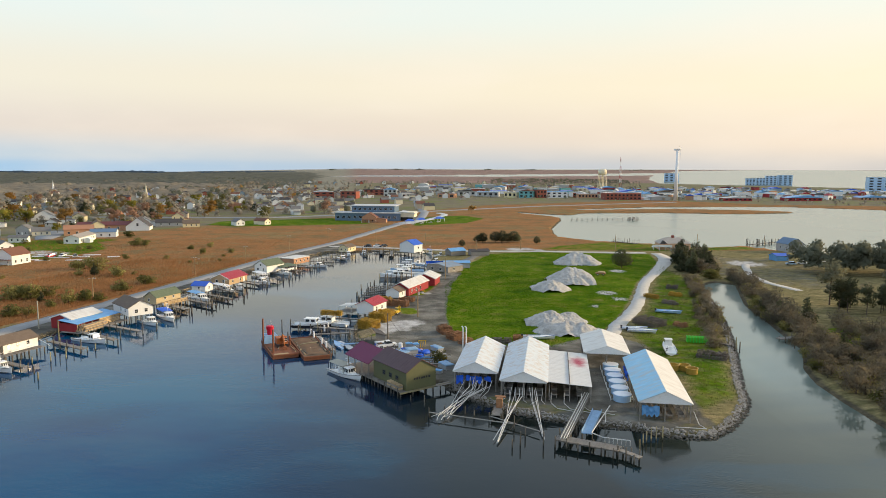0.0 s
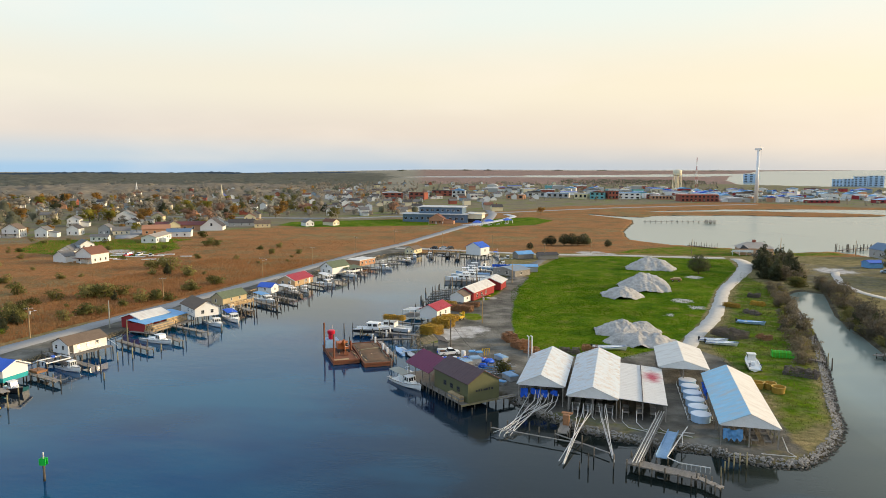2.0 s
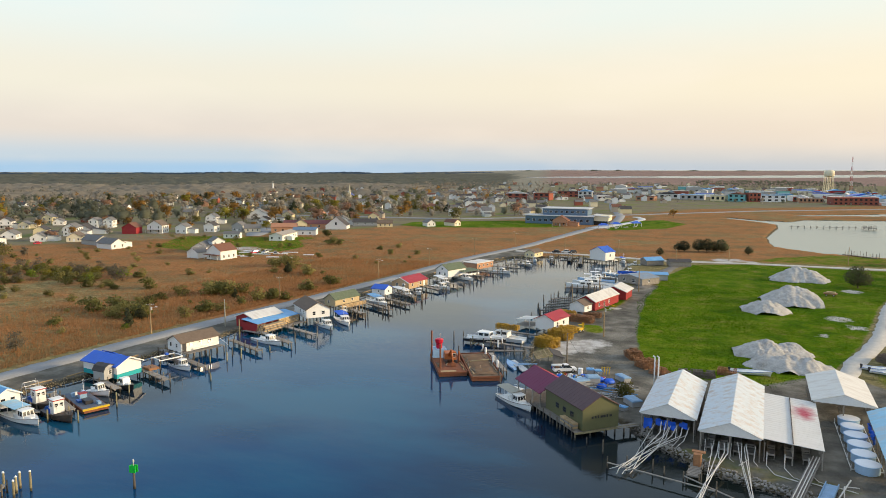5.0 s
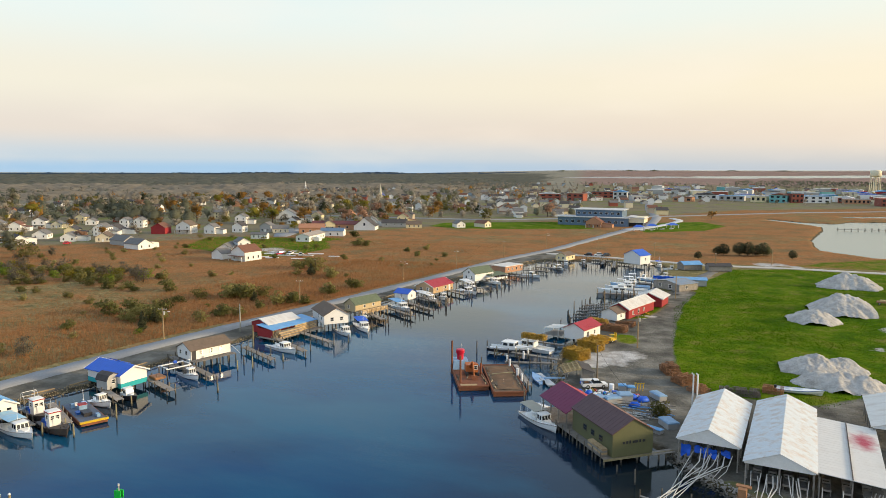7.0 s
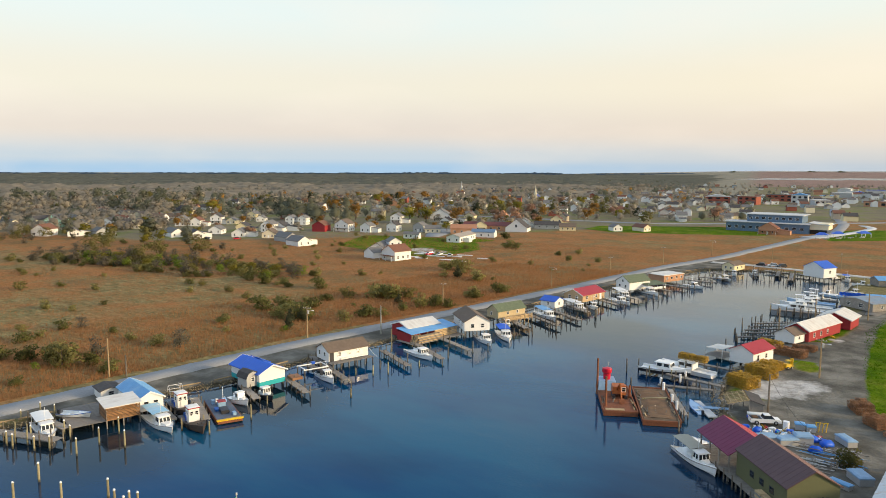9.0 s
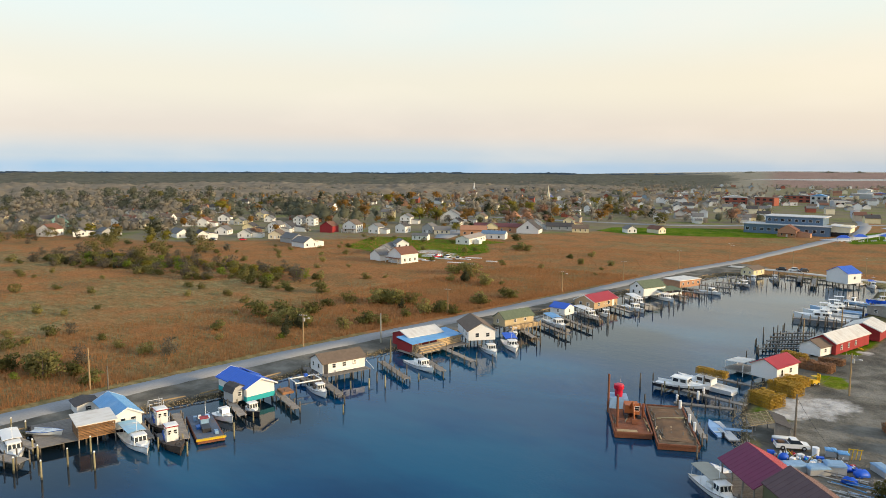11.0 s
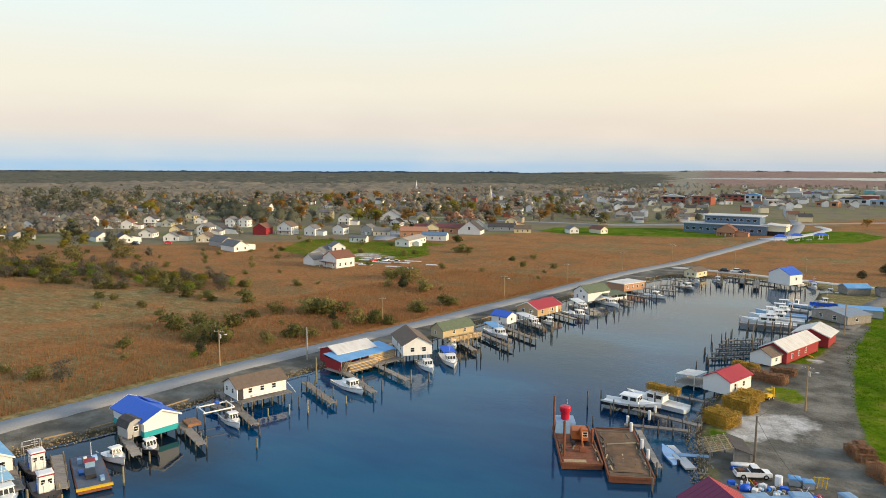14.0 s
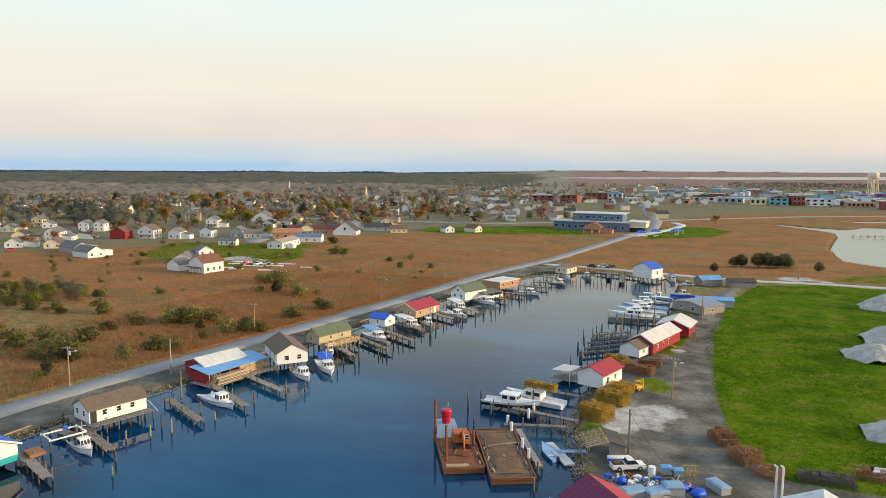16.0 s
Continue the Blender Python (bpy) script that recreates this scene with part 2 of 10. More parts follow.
# horizon pines in a bluish tone that has the haze in it
haze_blue_pine = mat("horizon_pine_canopy", (0.075, 0.11, 0.15), 0.95, var=0.2, size=30, bump=0)
grass_blade = mat("grass_blade", (0.064, 0.140, 0.003), 0.9, var=0.35, size=6.0, bump=0, stain=(0.13, 0.15, 0.015), amount=0.6, stain_size=9)
rough_blade = mat("rough_grass_blade", (0.13, 0.145, 0.035), 0.95, var=0.4, size=5.0, bump=0, stain=(0.23, 0.17, 0.08), amount=0.8, stain_size=4)


def let_light_through(m, share):
    """Leaves and twigs pass part of the light on to their far side."""
    n, l = m.node_tree.nodes, m.node_tree.links
    b = n["Principled BSDF"]
    tr, mx = n.new("ShaderNodeBsdfTranslucent"), n.new("ShaderNodeMixShader")
    mx.inputs[0].default_value = share
    l.new(b.inputs["Base Color"].links[0].from_socket, tr.inputs[0])
    l.new(b.outputs[0], mx.inputs[1])
    l.new(tr.outputs[0], mx.inputs[2])
    l.new(mx.outputs[0], n["Material Output"].inputs[0])


for m in (leaf_dark, leaf_olive, leaf_green, leaf_yellow, leaf_orange, leaf_red, twig_grey, scrub_leaf, thicket_twig, hazed_pine, hazed_twig, hazed_canopy, haze_blue_pine, reed_mat, grass_blade, rough_blade):
    let_light_through(m, 0.48)
    m.node_tree.nodes["Principled BSDF"].inputs["Specular IOR Level"].default_value = 0.04


def blotch(name, base, tint, centre, radius):
    """Pale tin with one faded round blotch of paint, in the object's own metres."""
    m = mat(name, base, 0.5, 0.1, var=0.06, bump=0.06, stain=(0.55, 0.50, 0.44), amount=0.4, stain_size=2.0)
    n, l = m.node_tree.nodes, m.node_tree.links
    b = n["Principled BSDF"]
    old = b.inputs["Base Color"].links[0].from_socket
    co, d, r, ns, ad, mx = n.new("ShaderNodeTexCoord"), n.new("ShaderNodeVectorMath"), n.new("ShaderNodeMapRange"), n.new("ShaderNodeTexNoise"), n.new("ShaderNodeMath"), n.new("ShaderNodeMixRGB")
    d.operation = "DISTANCE"
    d.inputs[1].default_value = (centre[0], centre[1] * .45, centre[2])
    flat = n.new("ShaderNodeMapping")
    flat.inputs["Scale"].default_value = (1, .45, 1)
    l.new(co.outputs["Object"], flat.inputs[0])
    l.new(flat.outputs[0], d.inputs[0])
    ns.inputs["Scale"].default_value, ns.inputs["Detail"].default_value = 0.8, 5
    l.new(co.outputs["Object"], ns.inputs["Vector"])
    ad.operation = "MULTIPLY_ADD"
    ad.inputs[1].default_value = radius * 1.1
    l.new(ns.outputs[0], ad.inputs[0])
    l.new(d.outputs["Value"], ad.inputs[2])
    r.inputs[1].default_value, r.inputs[2].default_value, r.inputs[3].default_value, r.inputs[4].default_value = radius * .8, radius * 1.6, 0.95, 0.0
    l.new(ad.outputs[0], r.inputs[0])
    mx.inputs[2].default_value = (*tint, 1)
    l.new(r.outputs[0], mx.inputs[0])
    l.new(old, mx.inputs[1])
    l.new(mx.outputs[0], b.inputs["Base Color"])
    return m


tin_roof_red = blotch("blotched_tin_roof", (0.66, 0.64, 0.60), (0.38, 0.02, 0.06), (6.6, 17.0, 3.5), 2.3)


def tide_stain(m, level, tint):
    """Wet, weed-darkened stone below the tide line."""
    n, l = m.node_tree.nodes, m.node_tree.links
    b = n["Principled BSDF"]
    old = b.inputs["Base Color"].links[0].from_socket
    geo, sep, ns, ad, r, mx = n.new("ShaderNodeNewGeometry"), n.new("ShaderNodeSeparateXYZ"), n.new("ShaderNodeTexNoise"), n.new("ShaderNodeMath"), n.new("ShaderNodeMapRange"), n.new("ShaderNodeMixRGB")
    l.new(geo.outputs["Position"], sep.inputs[0])
    l.new(geo.outputs["Position"], ns.inputs["Vector"])
    ns.inputs["Scale"].default_value = 1.2
    ad.operation = "MULTIPLY_ADD"
    ad.inputs[1].default_value = 0.35
    l.new(ns.outputs[0], ad.inputs[0])
    l.new(sep.outputs["Z"], ad.inputs[2])
    r.inputs[1].default_value, r.inputs[2].default_value, r.inputs[3].default_value, r.inputs[4].default_value = level, level + .35, 0.85, 0.0
    l.new(ad.outputs[0], r.inputs[0])
    mx.inputs[2].default_value = (*tint, 1)
    l.new(r.outputs[0], mx.inputs[0])
    l.new(old, mx.inputs[1])
    l.new(mx.outputs[0], b.inputs["Base Color"])


tide_stain(rock_mat, 0.35, (0.045, 0.04, 0.03))
tide_stain(pile_wood, 0.45, (0.025, 0.024, 0.018))
tide_stain(pale_pile, 0.45, (0.03, 0.03, 0.022))

# ---- building helpers ----
class Shape:
    """Collects vertices and faces of one mesh."""

    def __init__(self):
        self.v, self.f, self.n = [], [], None

    def add(self, verts, faces):
        k = len(self.v)
        self.v += [tuple(p) for p in verts]
        self.f += [tuple(i + k for i in f) for f in faces]
        return self

    def box(self, x0, y0, z0, x1, y1, z1):
        return self.add([(x, y, z) for z in (z0, z1) for y in (y0, y1) for x in (x0, x1)],
                        [(0, 2, 3, 1), (4, 5, 7, 6), (0, 1, 5, 4), (2, 6, 7, 3), (0, 4, 6, 2), (1, 3, 7, 5)])

    def turned(self, cx, cy, z0, z1, w, d, rz):
        c, s = math.cos(radians(rz)), math.sin(radians(rz))
        base = [(cx + c * a * w / 2 - s * b * d / 2, cy + s * a * w / 2 + c * b * d / 2) for b in (-1, 1) for a in (-1, 1)]
        return self.add([(x, y, z) for z in (z0, z1) for x, y in base],
                        [(0, 2, 3, 1), (4, 5, 7, 6), (0, 1, 5, 4), (2, 6, 7, 3), (0, 4, 6, 2), (1, 3, 7, 5)])

    def tube(self, a, b, r0, r1=None, n=7):
        a, b, r1 = Vector(a), Vector(b), r0 if r1 is None else r1
        d = (b - a).normalized()
        u = d.orthogonal().normalized()
        w = d.cross(u)
        ring = [(u * math.cos(2 * math.pi * i / n) + w * math.sin(2 * math.pi * i / n)) for i in range(n)]
        return self.add([a + q * r0 for q in ring] + [b + q * r1 for q in ring],
                        [(i, (i + 1) % n, n + (i + 1) % n, n + i) for i in range(n)] + [tuple(range(n - 1, -1, -1)), tuple(range(n, 2 * n))])

    def prism(self, pts, z0, z1):
        n = len(pts)
        return self.add([(x, y, z0) for x, y in pts] + [(x, y, z1) for x, y in pts],
                        [(i, (i + 1) % n, n + (i + 1) % n, n + i) for i in range(n)] + [tuple(range(n - 1, -1, -1)), tuple(range(n, 2 * n))])

    def extrude_y(self, pts, y0, y1):
        """A profile in x and z, drawn out along y."""
        n = len(pts)
        return self.add([(x, y0, z) for x, z in pts] + [(x, y1, z) for x, z in pts],
                        [(n + i, n + (i + 1) % n, (i + 1) % n, i) for i in range(n)] + [tuple(range(n)), tuple(range(2 * n - 1, n - 1, -1))])

    def loft(self, rings, closed=True, caps=True):
        n = len(rings[0])
        faces = [(r * n + i, r * n + (i + 1) % n, (r + 1) * n + (i + 1) % n, (r + 1) * n + i) for r in range(len(rings) - 1) for i in range(n if closed else n - 1)]
        if caps:
            faces += [tuple(range(n - 1, -1, -1)), tuple(range((len(rings) - 1) * n, len(rings) * n))]
        return self.add([p for ring in rings for p in ring], faces)

    def mesh(self, name, material=None, smooth=False):
        me = bpy.data.meshes.new(name)
        me.from_pydata(self.v, [], self.f)
        if material:
            me.materials.append(material)
        if smooth:
            me.polygons.foreach_set("use_smooth", [True] * len(me.polygons))
        me.update()
        if self.n is not None:
            puff(me, self.n)
        return me


def puff(me, normals):
    """Leaves of a crown take the light as the rounded crown they belong to."""
    me.polygons.foreach_set("use_smooth", [True] * len(me.polygons))
    me.normals_split_custom_set_from_vertices(normals.tolist())


def part(name, shape, material, parent, label="", smooth=False):
    """One mesh object under a thing or under a part."""
    me = shape if isinstance(shape, bpy.types.Mesh) else shape.mesh(name, material, smooth)
    ob = new(name, me)
    ob.parent = parent
    return tagged(ob, label)


def part_at(name, me, parent, x, y, z, rz=0.0, label=""):
    ob = new(name, me)
    ob.parent = parent
    ob.matrix_basis = pose(x, y, z, 0, 0, rz)
    return tagged(ob, label)


def thing(name, x, y, z, rz, label, category, group="", kind=""):
    ob = new(name)
    ob.empty_display_size = 0.5
    ob.matrix_basis = pose(x, y, z, 0, 0, rz)
    return tagged(ob, label, category, group, kind)


def solid(name, shape, material, x, y, z, rz, label, category, group="", kind="", smooth=False):
    ob = new(name, shape if isinstance(shape, bpy.types.Mesh) else shape.mesh(name, material, smooth))
    ob.matrix_basis = pose(x, y, z, 0, 0, rz)
    return tagged(ob, label, category, group, kind)


def structure(name, shape, material, label, category, smooth=False):
    return tagged(new(name, shape.mesh(name, material, smooth)), label, category, "", "structure")


SHARED = {}


def shared(key, make, material, smooth=False):
    if key not in SHARED:
        s = Shape()
        make(s)
        SHARED[key] = s.mesh(key.split("/")[0], material, smooth)
    return SHARED[key]


def window_on(parent, x, y, z, w=0.9, h=1.1, rz=0.0, frame_mat=None, glass=None):
    """A window whose outer side faces local -y before its turn."""
    fr = shared("window/%g/%g/%s" % (w, h, frame_mat.name if frame_mat else ""), lambda s: (s.box(-w / 2 - .09, -.06, -h / 2 - .09, w / 2 + .09, .03, -h / 2), s.box(-w / 2 - .09, -.06, h / 2, w / 2 + .09, .03, h / 2 + .09),
         s.box(-w / 2 - .09, -.06, -h / 2, -w / 2, .03, h / 2), s.box(w / 2, -.06, -h / 2, w / 2 + .09, .03, h / 2), s.box(-w / 2, -.05, -.03, w / 2, .02, .03)), frame_mat or white_paint)
    ob = part_at("window", fr, parent, x, y, z, rz)
    part_at("pane", shared("pane/%g/%g" % (w, h), lambda s: s.box(-w / 2, -.03, -h / 2, w / 2, .02, h / 2), glass or dark_glass), ob, 0, 0, 0)
    return ob


def door_on(parent, x, y, z, w=0.95, h=2.05, rz=0.0, material=None, label=""):
    me = shared("door/%g/%g/%s" % (w, h, (material or white_paint).name), lambda s: (s.box(-w / 2, -.05, 0, w / 2, .03, h), s.box(-w / 2 - .08, -.07, 0, -w / 2, .03, h + .08), s.box(w / 2, -.07, 0, w / 2 + .08, .03, h + .08), s.box(-w / 2, -.07, h, w / 2, .03, h + .08)), material or white_paint)
    return part_at("door", me, parent, x, y, z, rz, label)


def roof_slabs(w, l, eave, ridge, over=0.35, thick=0.12, seams=0.0, side=0):
    """A gable roof with thickness over a house of width w and depth l, front at y=0; side picks one slope."""
    k = (ridge - eave) / (w / 2)
    t, x1, z1 = thick * math.hypot(1, k), w / 2 + over, eave - k * over
    ys = [(-over, 0.0)]
    if seams:
        y = -over + seams / 2
        while y < l + over - .1:
            ys += [(y - .05, 0.0), (y - .03, .025), (y + .03, .025), (y + .05, 0.0)]
            y += seams
    ys.append((l + over, 0.0))
    rings = []
    for y, u in ys:
        low, high = [(-x1, y, z1), (0, y, ridge), (x1, y, z1)], [(x1, y, z1 + t + u), (0, y, ridge + t + u), (-x1, y, z1 + t + u)]
        rings.append(low + high if side == 0 else ([low[0], low[1], high[1], high[2]] if side < 0 else [low[1], low[2], high[0], high[1]]))
    return Shape().loft([r[::-1] for r in rings])


def plank_deck(width, l, z, rng, pitch=0.3, thick=0.07, x0=None):
    """A deck of boards across, with a groove between each, drawn along y."""
    rings, d = [], 0.0
    a, b = (-width / 2, width / 2) if x0 is None else (x0, x0 + width)
    while d < l - .05:
        e, u = min(d + pitch - .05, l), rng.uniform(-.02, .02)
        p, q = a + rng.uniform(-.06, .06), b + rng.uniform(-.06, .06)
        for y, lo in ((d, 0), (e, 0), (e + .005, .05), (min(d + pitch - .005, l + .01), .05)):
            rings.append([(p, y, z + u - lo), (p, y, z - thick), (q, y, z - thick), (q, y, z + u - lo)])
        d += pitch
    return Shape().loft(rings)


def gable_house(name, x, y, z, rz, w, l, eave, ridge, wall, roof, label, category="house", group="", frame_mat=None, over=0.35, seams=0.0, side_windows=(), front_windows=(), back=False,
                door=None, side_doors=(), piles=0.0, chimney=None, trim=None, roof_right=None, stripe=None):
    """A closed gable building: front gable at local y=0 facing -y, eaves along y. Windows: lists of (position, height, w, h)."""
    t = thing(name, x, y, z, rz, label, category, group)
    s = Shape()
    s.extrude_y([(-w / 2, 0), (w / 2, 0), (w / 2, eave), (0, ridge), (-w / 2, eave)], 0, l)
    part("wall", s, wall, t)
    if roof_right:
        part("roof", roof_slabs(w, l, eave, ridge, over, 0.12, seams, -1), roof, t)
        part("roof", roof_slabs(w, l, eave, ridge, over, 0.12, seams, 1), roof_right, t, "lighter brown roof slope")
    else:
        part("roof", roof_slabs(w, l, eave, ridge, over, 0.12, seams), roof, t)
    if trim:
        k = (ridge - eave) / (w / 2)
        x1, z1 = w / 2 + over, eave - k * over
        for yy in (-over - .04, l + over):
            s = Shape()
            s.extrude_y([(-x1, z1 - .12), (0, ridge - .12), (x1, z1 - .12), (x1, z1 + .16), (0, ridge + .18), (-x1, z1 + .16)][::-1], yy, yy + .04)
            part("trim", s, trim, t)
    if stripe:
        s = Shape()
        s.box(-w / 2 - .03, -.03, 0, w / 2 + .03, l + .03, 1.0)
        part("skirt", s, stripe, t, "teal band along the base")
    for p, h, ww, hh in side_windows:
        window_on(t, w / 2, p, h, ww, hh, 90, frame_mat)
        window_on(t, -w / 2, p, h, ww, hh, -90, frame_mat)
    for p, h, ww, hh in front_windows:
        window_on(t, p, 0, h, ww, hh, 0)
        if back:
            window_on(t, p, l, h, ww, hh, 180)
    if door is not None:
        door_on(t, door, 0, 0)
    for p, mtl in side_doors:
        door_on(t, w / 2, p, 0, 0.95, 2.05, 90, mtl)
    if chimney:
        s = Shape()
        cx, cy = chimney
        s.box(cx - .35, cy - .35, eave - .2, cx + .35, cy + .35, ridge + .9)
        s.box(cx - .42, cy - .42, ridge + .9, cx + .42, cy + .42, ridge + 1.05)
        part("chimney", s, brick_red, t)
    if piles:
        me = shared("foundation_pile/%g" % piles, lambda s: s.tube((0, 0, -piles), (0, 0, 0.05), .16, .15, 6), pile_wood)
        for yy in np.linspace(.3, l - .3, max(3, int(l / 2.6))):
            for xx in np.linspace(-w / 2 + .25, w / 2 - .25, 3):
                part_at("foundation_pile", me, t, xx, yy, 0)
    return t


def pier(x0, y0, x1, y1, width=1.6, z=1.2, step=3.0, rail=False, tall=0.9, label="grey weathered wooden finger pier on piles", bed=-1.6):
    """A plank pier from one end to the other, with piles on both sides."""
    l = math.hypot(x1 - x0, y1 - y0)
    t = thing("pier", x0, y0, 0, math.degrees(math.atan2(-(x1 - x0), y1 - y0)), label, "pier", "wooden piers")
    rng = random.Random(int(x0 * 7 + y0))
    part("deck", plank_deck(width, l, z, rng), weathered, t)
    for sg in (-1, 1):
        part("stringer", Shape().box(sg * (width / 2 - .2) - .06, 0, z - .3, sg * (width / 2 - .2) + .06, l, z - .075), weathered, t)
    for i, yy in enumerate(np.arange(.25, l + .2, step)):
        for sg in (-1, 1):
            h = z + tall * rng.uniform(.3, 1.25)
            key = round(h * 4) / 4
            part_at("post", shared("post/%g/%g" % (key, bed), lambda s: s.tube((0, 0, bed), (0, 0, key), .15, .12, 7), pile_wood if rng.random() < .8 else pale_pile), t, sg * (width / 2 + .13), min(yy, l - .1), 0)
    return t


def mooring_post(x, y, top, material=None, cap=False, r=0.15):
    key = round(top * 2) / 2
    me = shared("mooring_post/%g/%s/%g" % (key, (material or pile_wood).name, r), lambda s: (s.tube((0, 0, -2.0), (0, 0, key * .6), r * 1.1, r, 8), s.tube((0, 0, key * .6), (0, 0, key), r, r * .9, 8)), material or pile_wood)
    ob = solid("mooring_post", me, None, x, y, 0, (x * 37 + y * 11) % 360, "weathered wooden mooring post standing in the water", "post", "mooring posts")
    if cap:
        part_at("cap", shared("cap/%g" % r, lambda s: s.tube((0, 0, 0), (0, 0, .22), r * 1.15, r * .5, 8), white_cap), ob, 0, 0, key, 0, "white conical cap")
    return ob

# ---- ground and water ----
WEST_SHORE = [(-4900, -500), (-190, -140), (-155, 20), (-140, 85), (-133, 104), (-126, 128), (-119, 146), (-116, 172), (-111, 193), (-106, 217), (-101, 238), (-92, 287), (-79, 345), (-63, 386), (-40, 397), (-18, 392), (-4, 383), (-7, 350), (-7.5, 320), (-12, 281), (-20, 246), (-25, 219), (-26, 196), (-22, 176), (-16, 166), (-8, 158)]
POINT_SHORE = [(0.8, 148.5), (4.3, 142), (8.7, 137.5), (12.8, 132.7), (18, 130), (23, 127.6), (29, 125.4), (35, 124.2), (38.2, 121.7), (41.8, 120.4), (45.6, 119.6), (48.6, 120), (53.8, 125), (59.3, 132.4), (62.9, 139), (65.6, 148), (70.2, 161), (73.8, 170.6), (82, 194), (88.6, 216), (94.6, 238), (99.7, 259)]
CREEK_SHORE = [(107, 283), (114, 291), (120, 285), (112, 262), (105.5, 243), (102, 224), (98.3, 201), (95, 182), (87, 165), (83, 152), (81.9, 137.5), (81.6, 125), (85, 90), (100, 40), (160, -40), (400, -160), (4900, -500), (4900, 4950), (-4900, 4950)]
LAND = WEST_SHORE + POINT_SHORE + CREEK_SHORE
LAGOON = [(84, 533), (80, 481), (101, 452), (130, 440), (154, 417), (184, 427), (190, 417), (198, 396), (260, 378), (420, 396), (620, 450), (720, 600), (610, 730), (500, 810), (424, 860), (262, 850), (150, 800), (155, 785),
          (262, 812), (340, 792), (382, 766), (372, 748), (310, 726), (231, 742), (146, 731), (126, 701), (99, 716), (82, 742), (77, 736), (97, 698), (111, 662), (104, 620), (92, 570)]
BAY = [(640, 2080), (820, 1900), (1010, 1700), (1080, 1500), (1300, 1300), (4900, 1000), (4900, 3600), (2400, 4700), (1500, 4400), (1050, 3500), (760, 2600)]
INLET = [(700, 1450), (900, 1330), (1200, 1150), (1300, 1250), (1000, 1420), (780, 1560)]
STREAK = [(-520, 2900), (200, 3000), (900, 3250), (1400, 3700), (1150, 3800), (300, 3420), (-350, 3130)]
COVE = [(470, 1235), (560, 1190), (640, 1195), (650, 1240), (560, 1260), (480, 1275)]
BASIN = [(640, 1120), (760, 1085), (900, 1100), (1000, 1180), (860, 1190), (760, 1230), (690, 1180)]
STREAK_B = [(-5200, 4760), (-300, 4700), (5200, 4600), (5200, 5400), (-5200, 5400)]


def inside_distance(poly, px, py):
    """Distance to the outline of a polygon, positive inside it."""
    p = np.array(poly, float)
    q = np.roll(p, -1, 0)
    best, odd = np.full(px.shape, 1e18), np.zeros(px.shape, bool)
    for (ax, ay), (bx, by) in zip(p, q):
        dx, dy = bx - ax, by - ay
        t = np.clip(((px - ax) * dx + (py - ay) * dy) / (dx * dx + dy * dy), 0, 1)
        best = np.minimum(best, (px - ax - t * dx) ** 2 + (py - ay - t * dy) ** 2)
        if dy:
            odd ^= ((ay > py) != (by > py)) & (px < ax + (py - ay) / dy * dx)
    return np.sqrt(best) * np.where(odd, 1, -1)


def lattice_noise(px, py, size, seed):
    """Smooth value noise between 0 and 1."""
    r = np.random.RandomState(seed).rand(64, 64)
    fx, fy = px / size, py / size
    ix, iy = np.floor(fx).astype(int), np.floor(fy).astype(int)
    u, v = fx - ix, fy - iy
    u, v = u * u * (3 - 2 * u), v * v * (3 - 2 * v)
    g = lambda a, b: r[a % 64, b % 64]
    return (g(ix, iy) * (1 - u) + g(ix + 1, iy) * u) * (1 - v) + (g(ix, iy + 1) * (1 - u) + g(ix + 1, iy + 1) * u) * v


def far_rise(px, py):
    d = np.hypot(px, py - 30)
    west = np.clip((-7 - np.degrees(np.arctan2(px, np.maximum(py - 30, 1)))) / 14, 0, 1)
    return (31 - 27 * west) * np.clip((d - 2000) / 2900, 0, 1.05) ** 1.5


def shore_distance(px, py):
    wob = (lattice_noise(px, py, 9, 3) - .5) * 2.2 + (lattice_noise(px, py, 31, 4) - .5) * 2.5
    d = inside_distance(LAND, px, py)
    far = np.clip((py - 300) / 200, 0, 1)
    for hole in (LAGOON, BAY, INLET, STREAK, STREAK_B, COVE, BASIN):
        d = np.minimum(d, -inside_distance(hole, px, py))
    return d + wob * (0.25 + .75 * far)


def axis(stops):
    out = []
    for (a, step), (b, _) in zip(stops, stops[1:]):
        out += list(np.arange(a, b - 1e-6, step))
    return np.array(out + [stops[-1][0]])


LAWN = [(0.5, 276), (0.2, 223), (1.4, 196), (9, 183), (30, 180), (44, 194), (60, 229), (80, 286), (107, 347), (113, 381), (85, 384), (50, 388), (26, 380), (14, 343)]
YARD = [(-17, 166), (-8, 150), (2, 145), (9, 137.5), (18, 131), (30, 126), (46, 121.5), (50, 124), (52, 150), (53, 172), (54, 184), (46, 197), (28, 182), (9, 183), (1, 197), (-4, 200), (-8, 245), (-7, 285), (-12, 283), (-19, 246), (-24, 219), (-24, 192), (-19, 178)]
APRON = [(-141, 100), (-137, 143), (-131, 178), (-119, 228), (-101, 290), (-84, 366), (-66, 428), (-50, 418), (-58, 385), (-76, 345), (-90, 287), (-103, 217), (-115, 172), (-119, 146), (-127, 120)]
BANK_TURF = [(3, 143), (9, 138.5), (16, 133), (24, 130.5), (33, 128), (40, 126), (47, 122.5), (49, 126), (40, 130.5), (30, 134), (20, 137.5), (12, 142)]
BACK_GREEN = [(45, 128), (62, 140), (70, 165), (82, 205), (98, 258), (106, 290), (106, 340), (86, 286), (66, 229), (52, 194), (53, 150)]
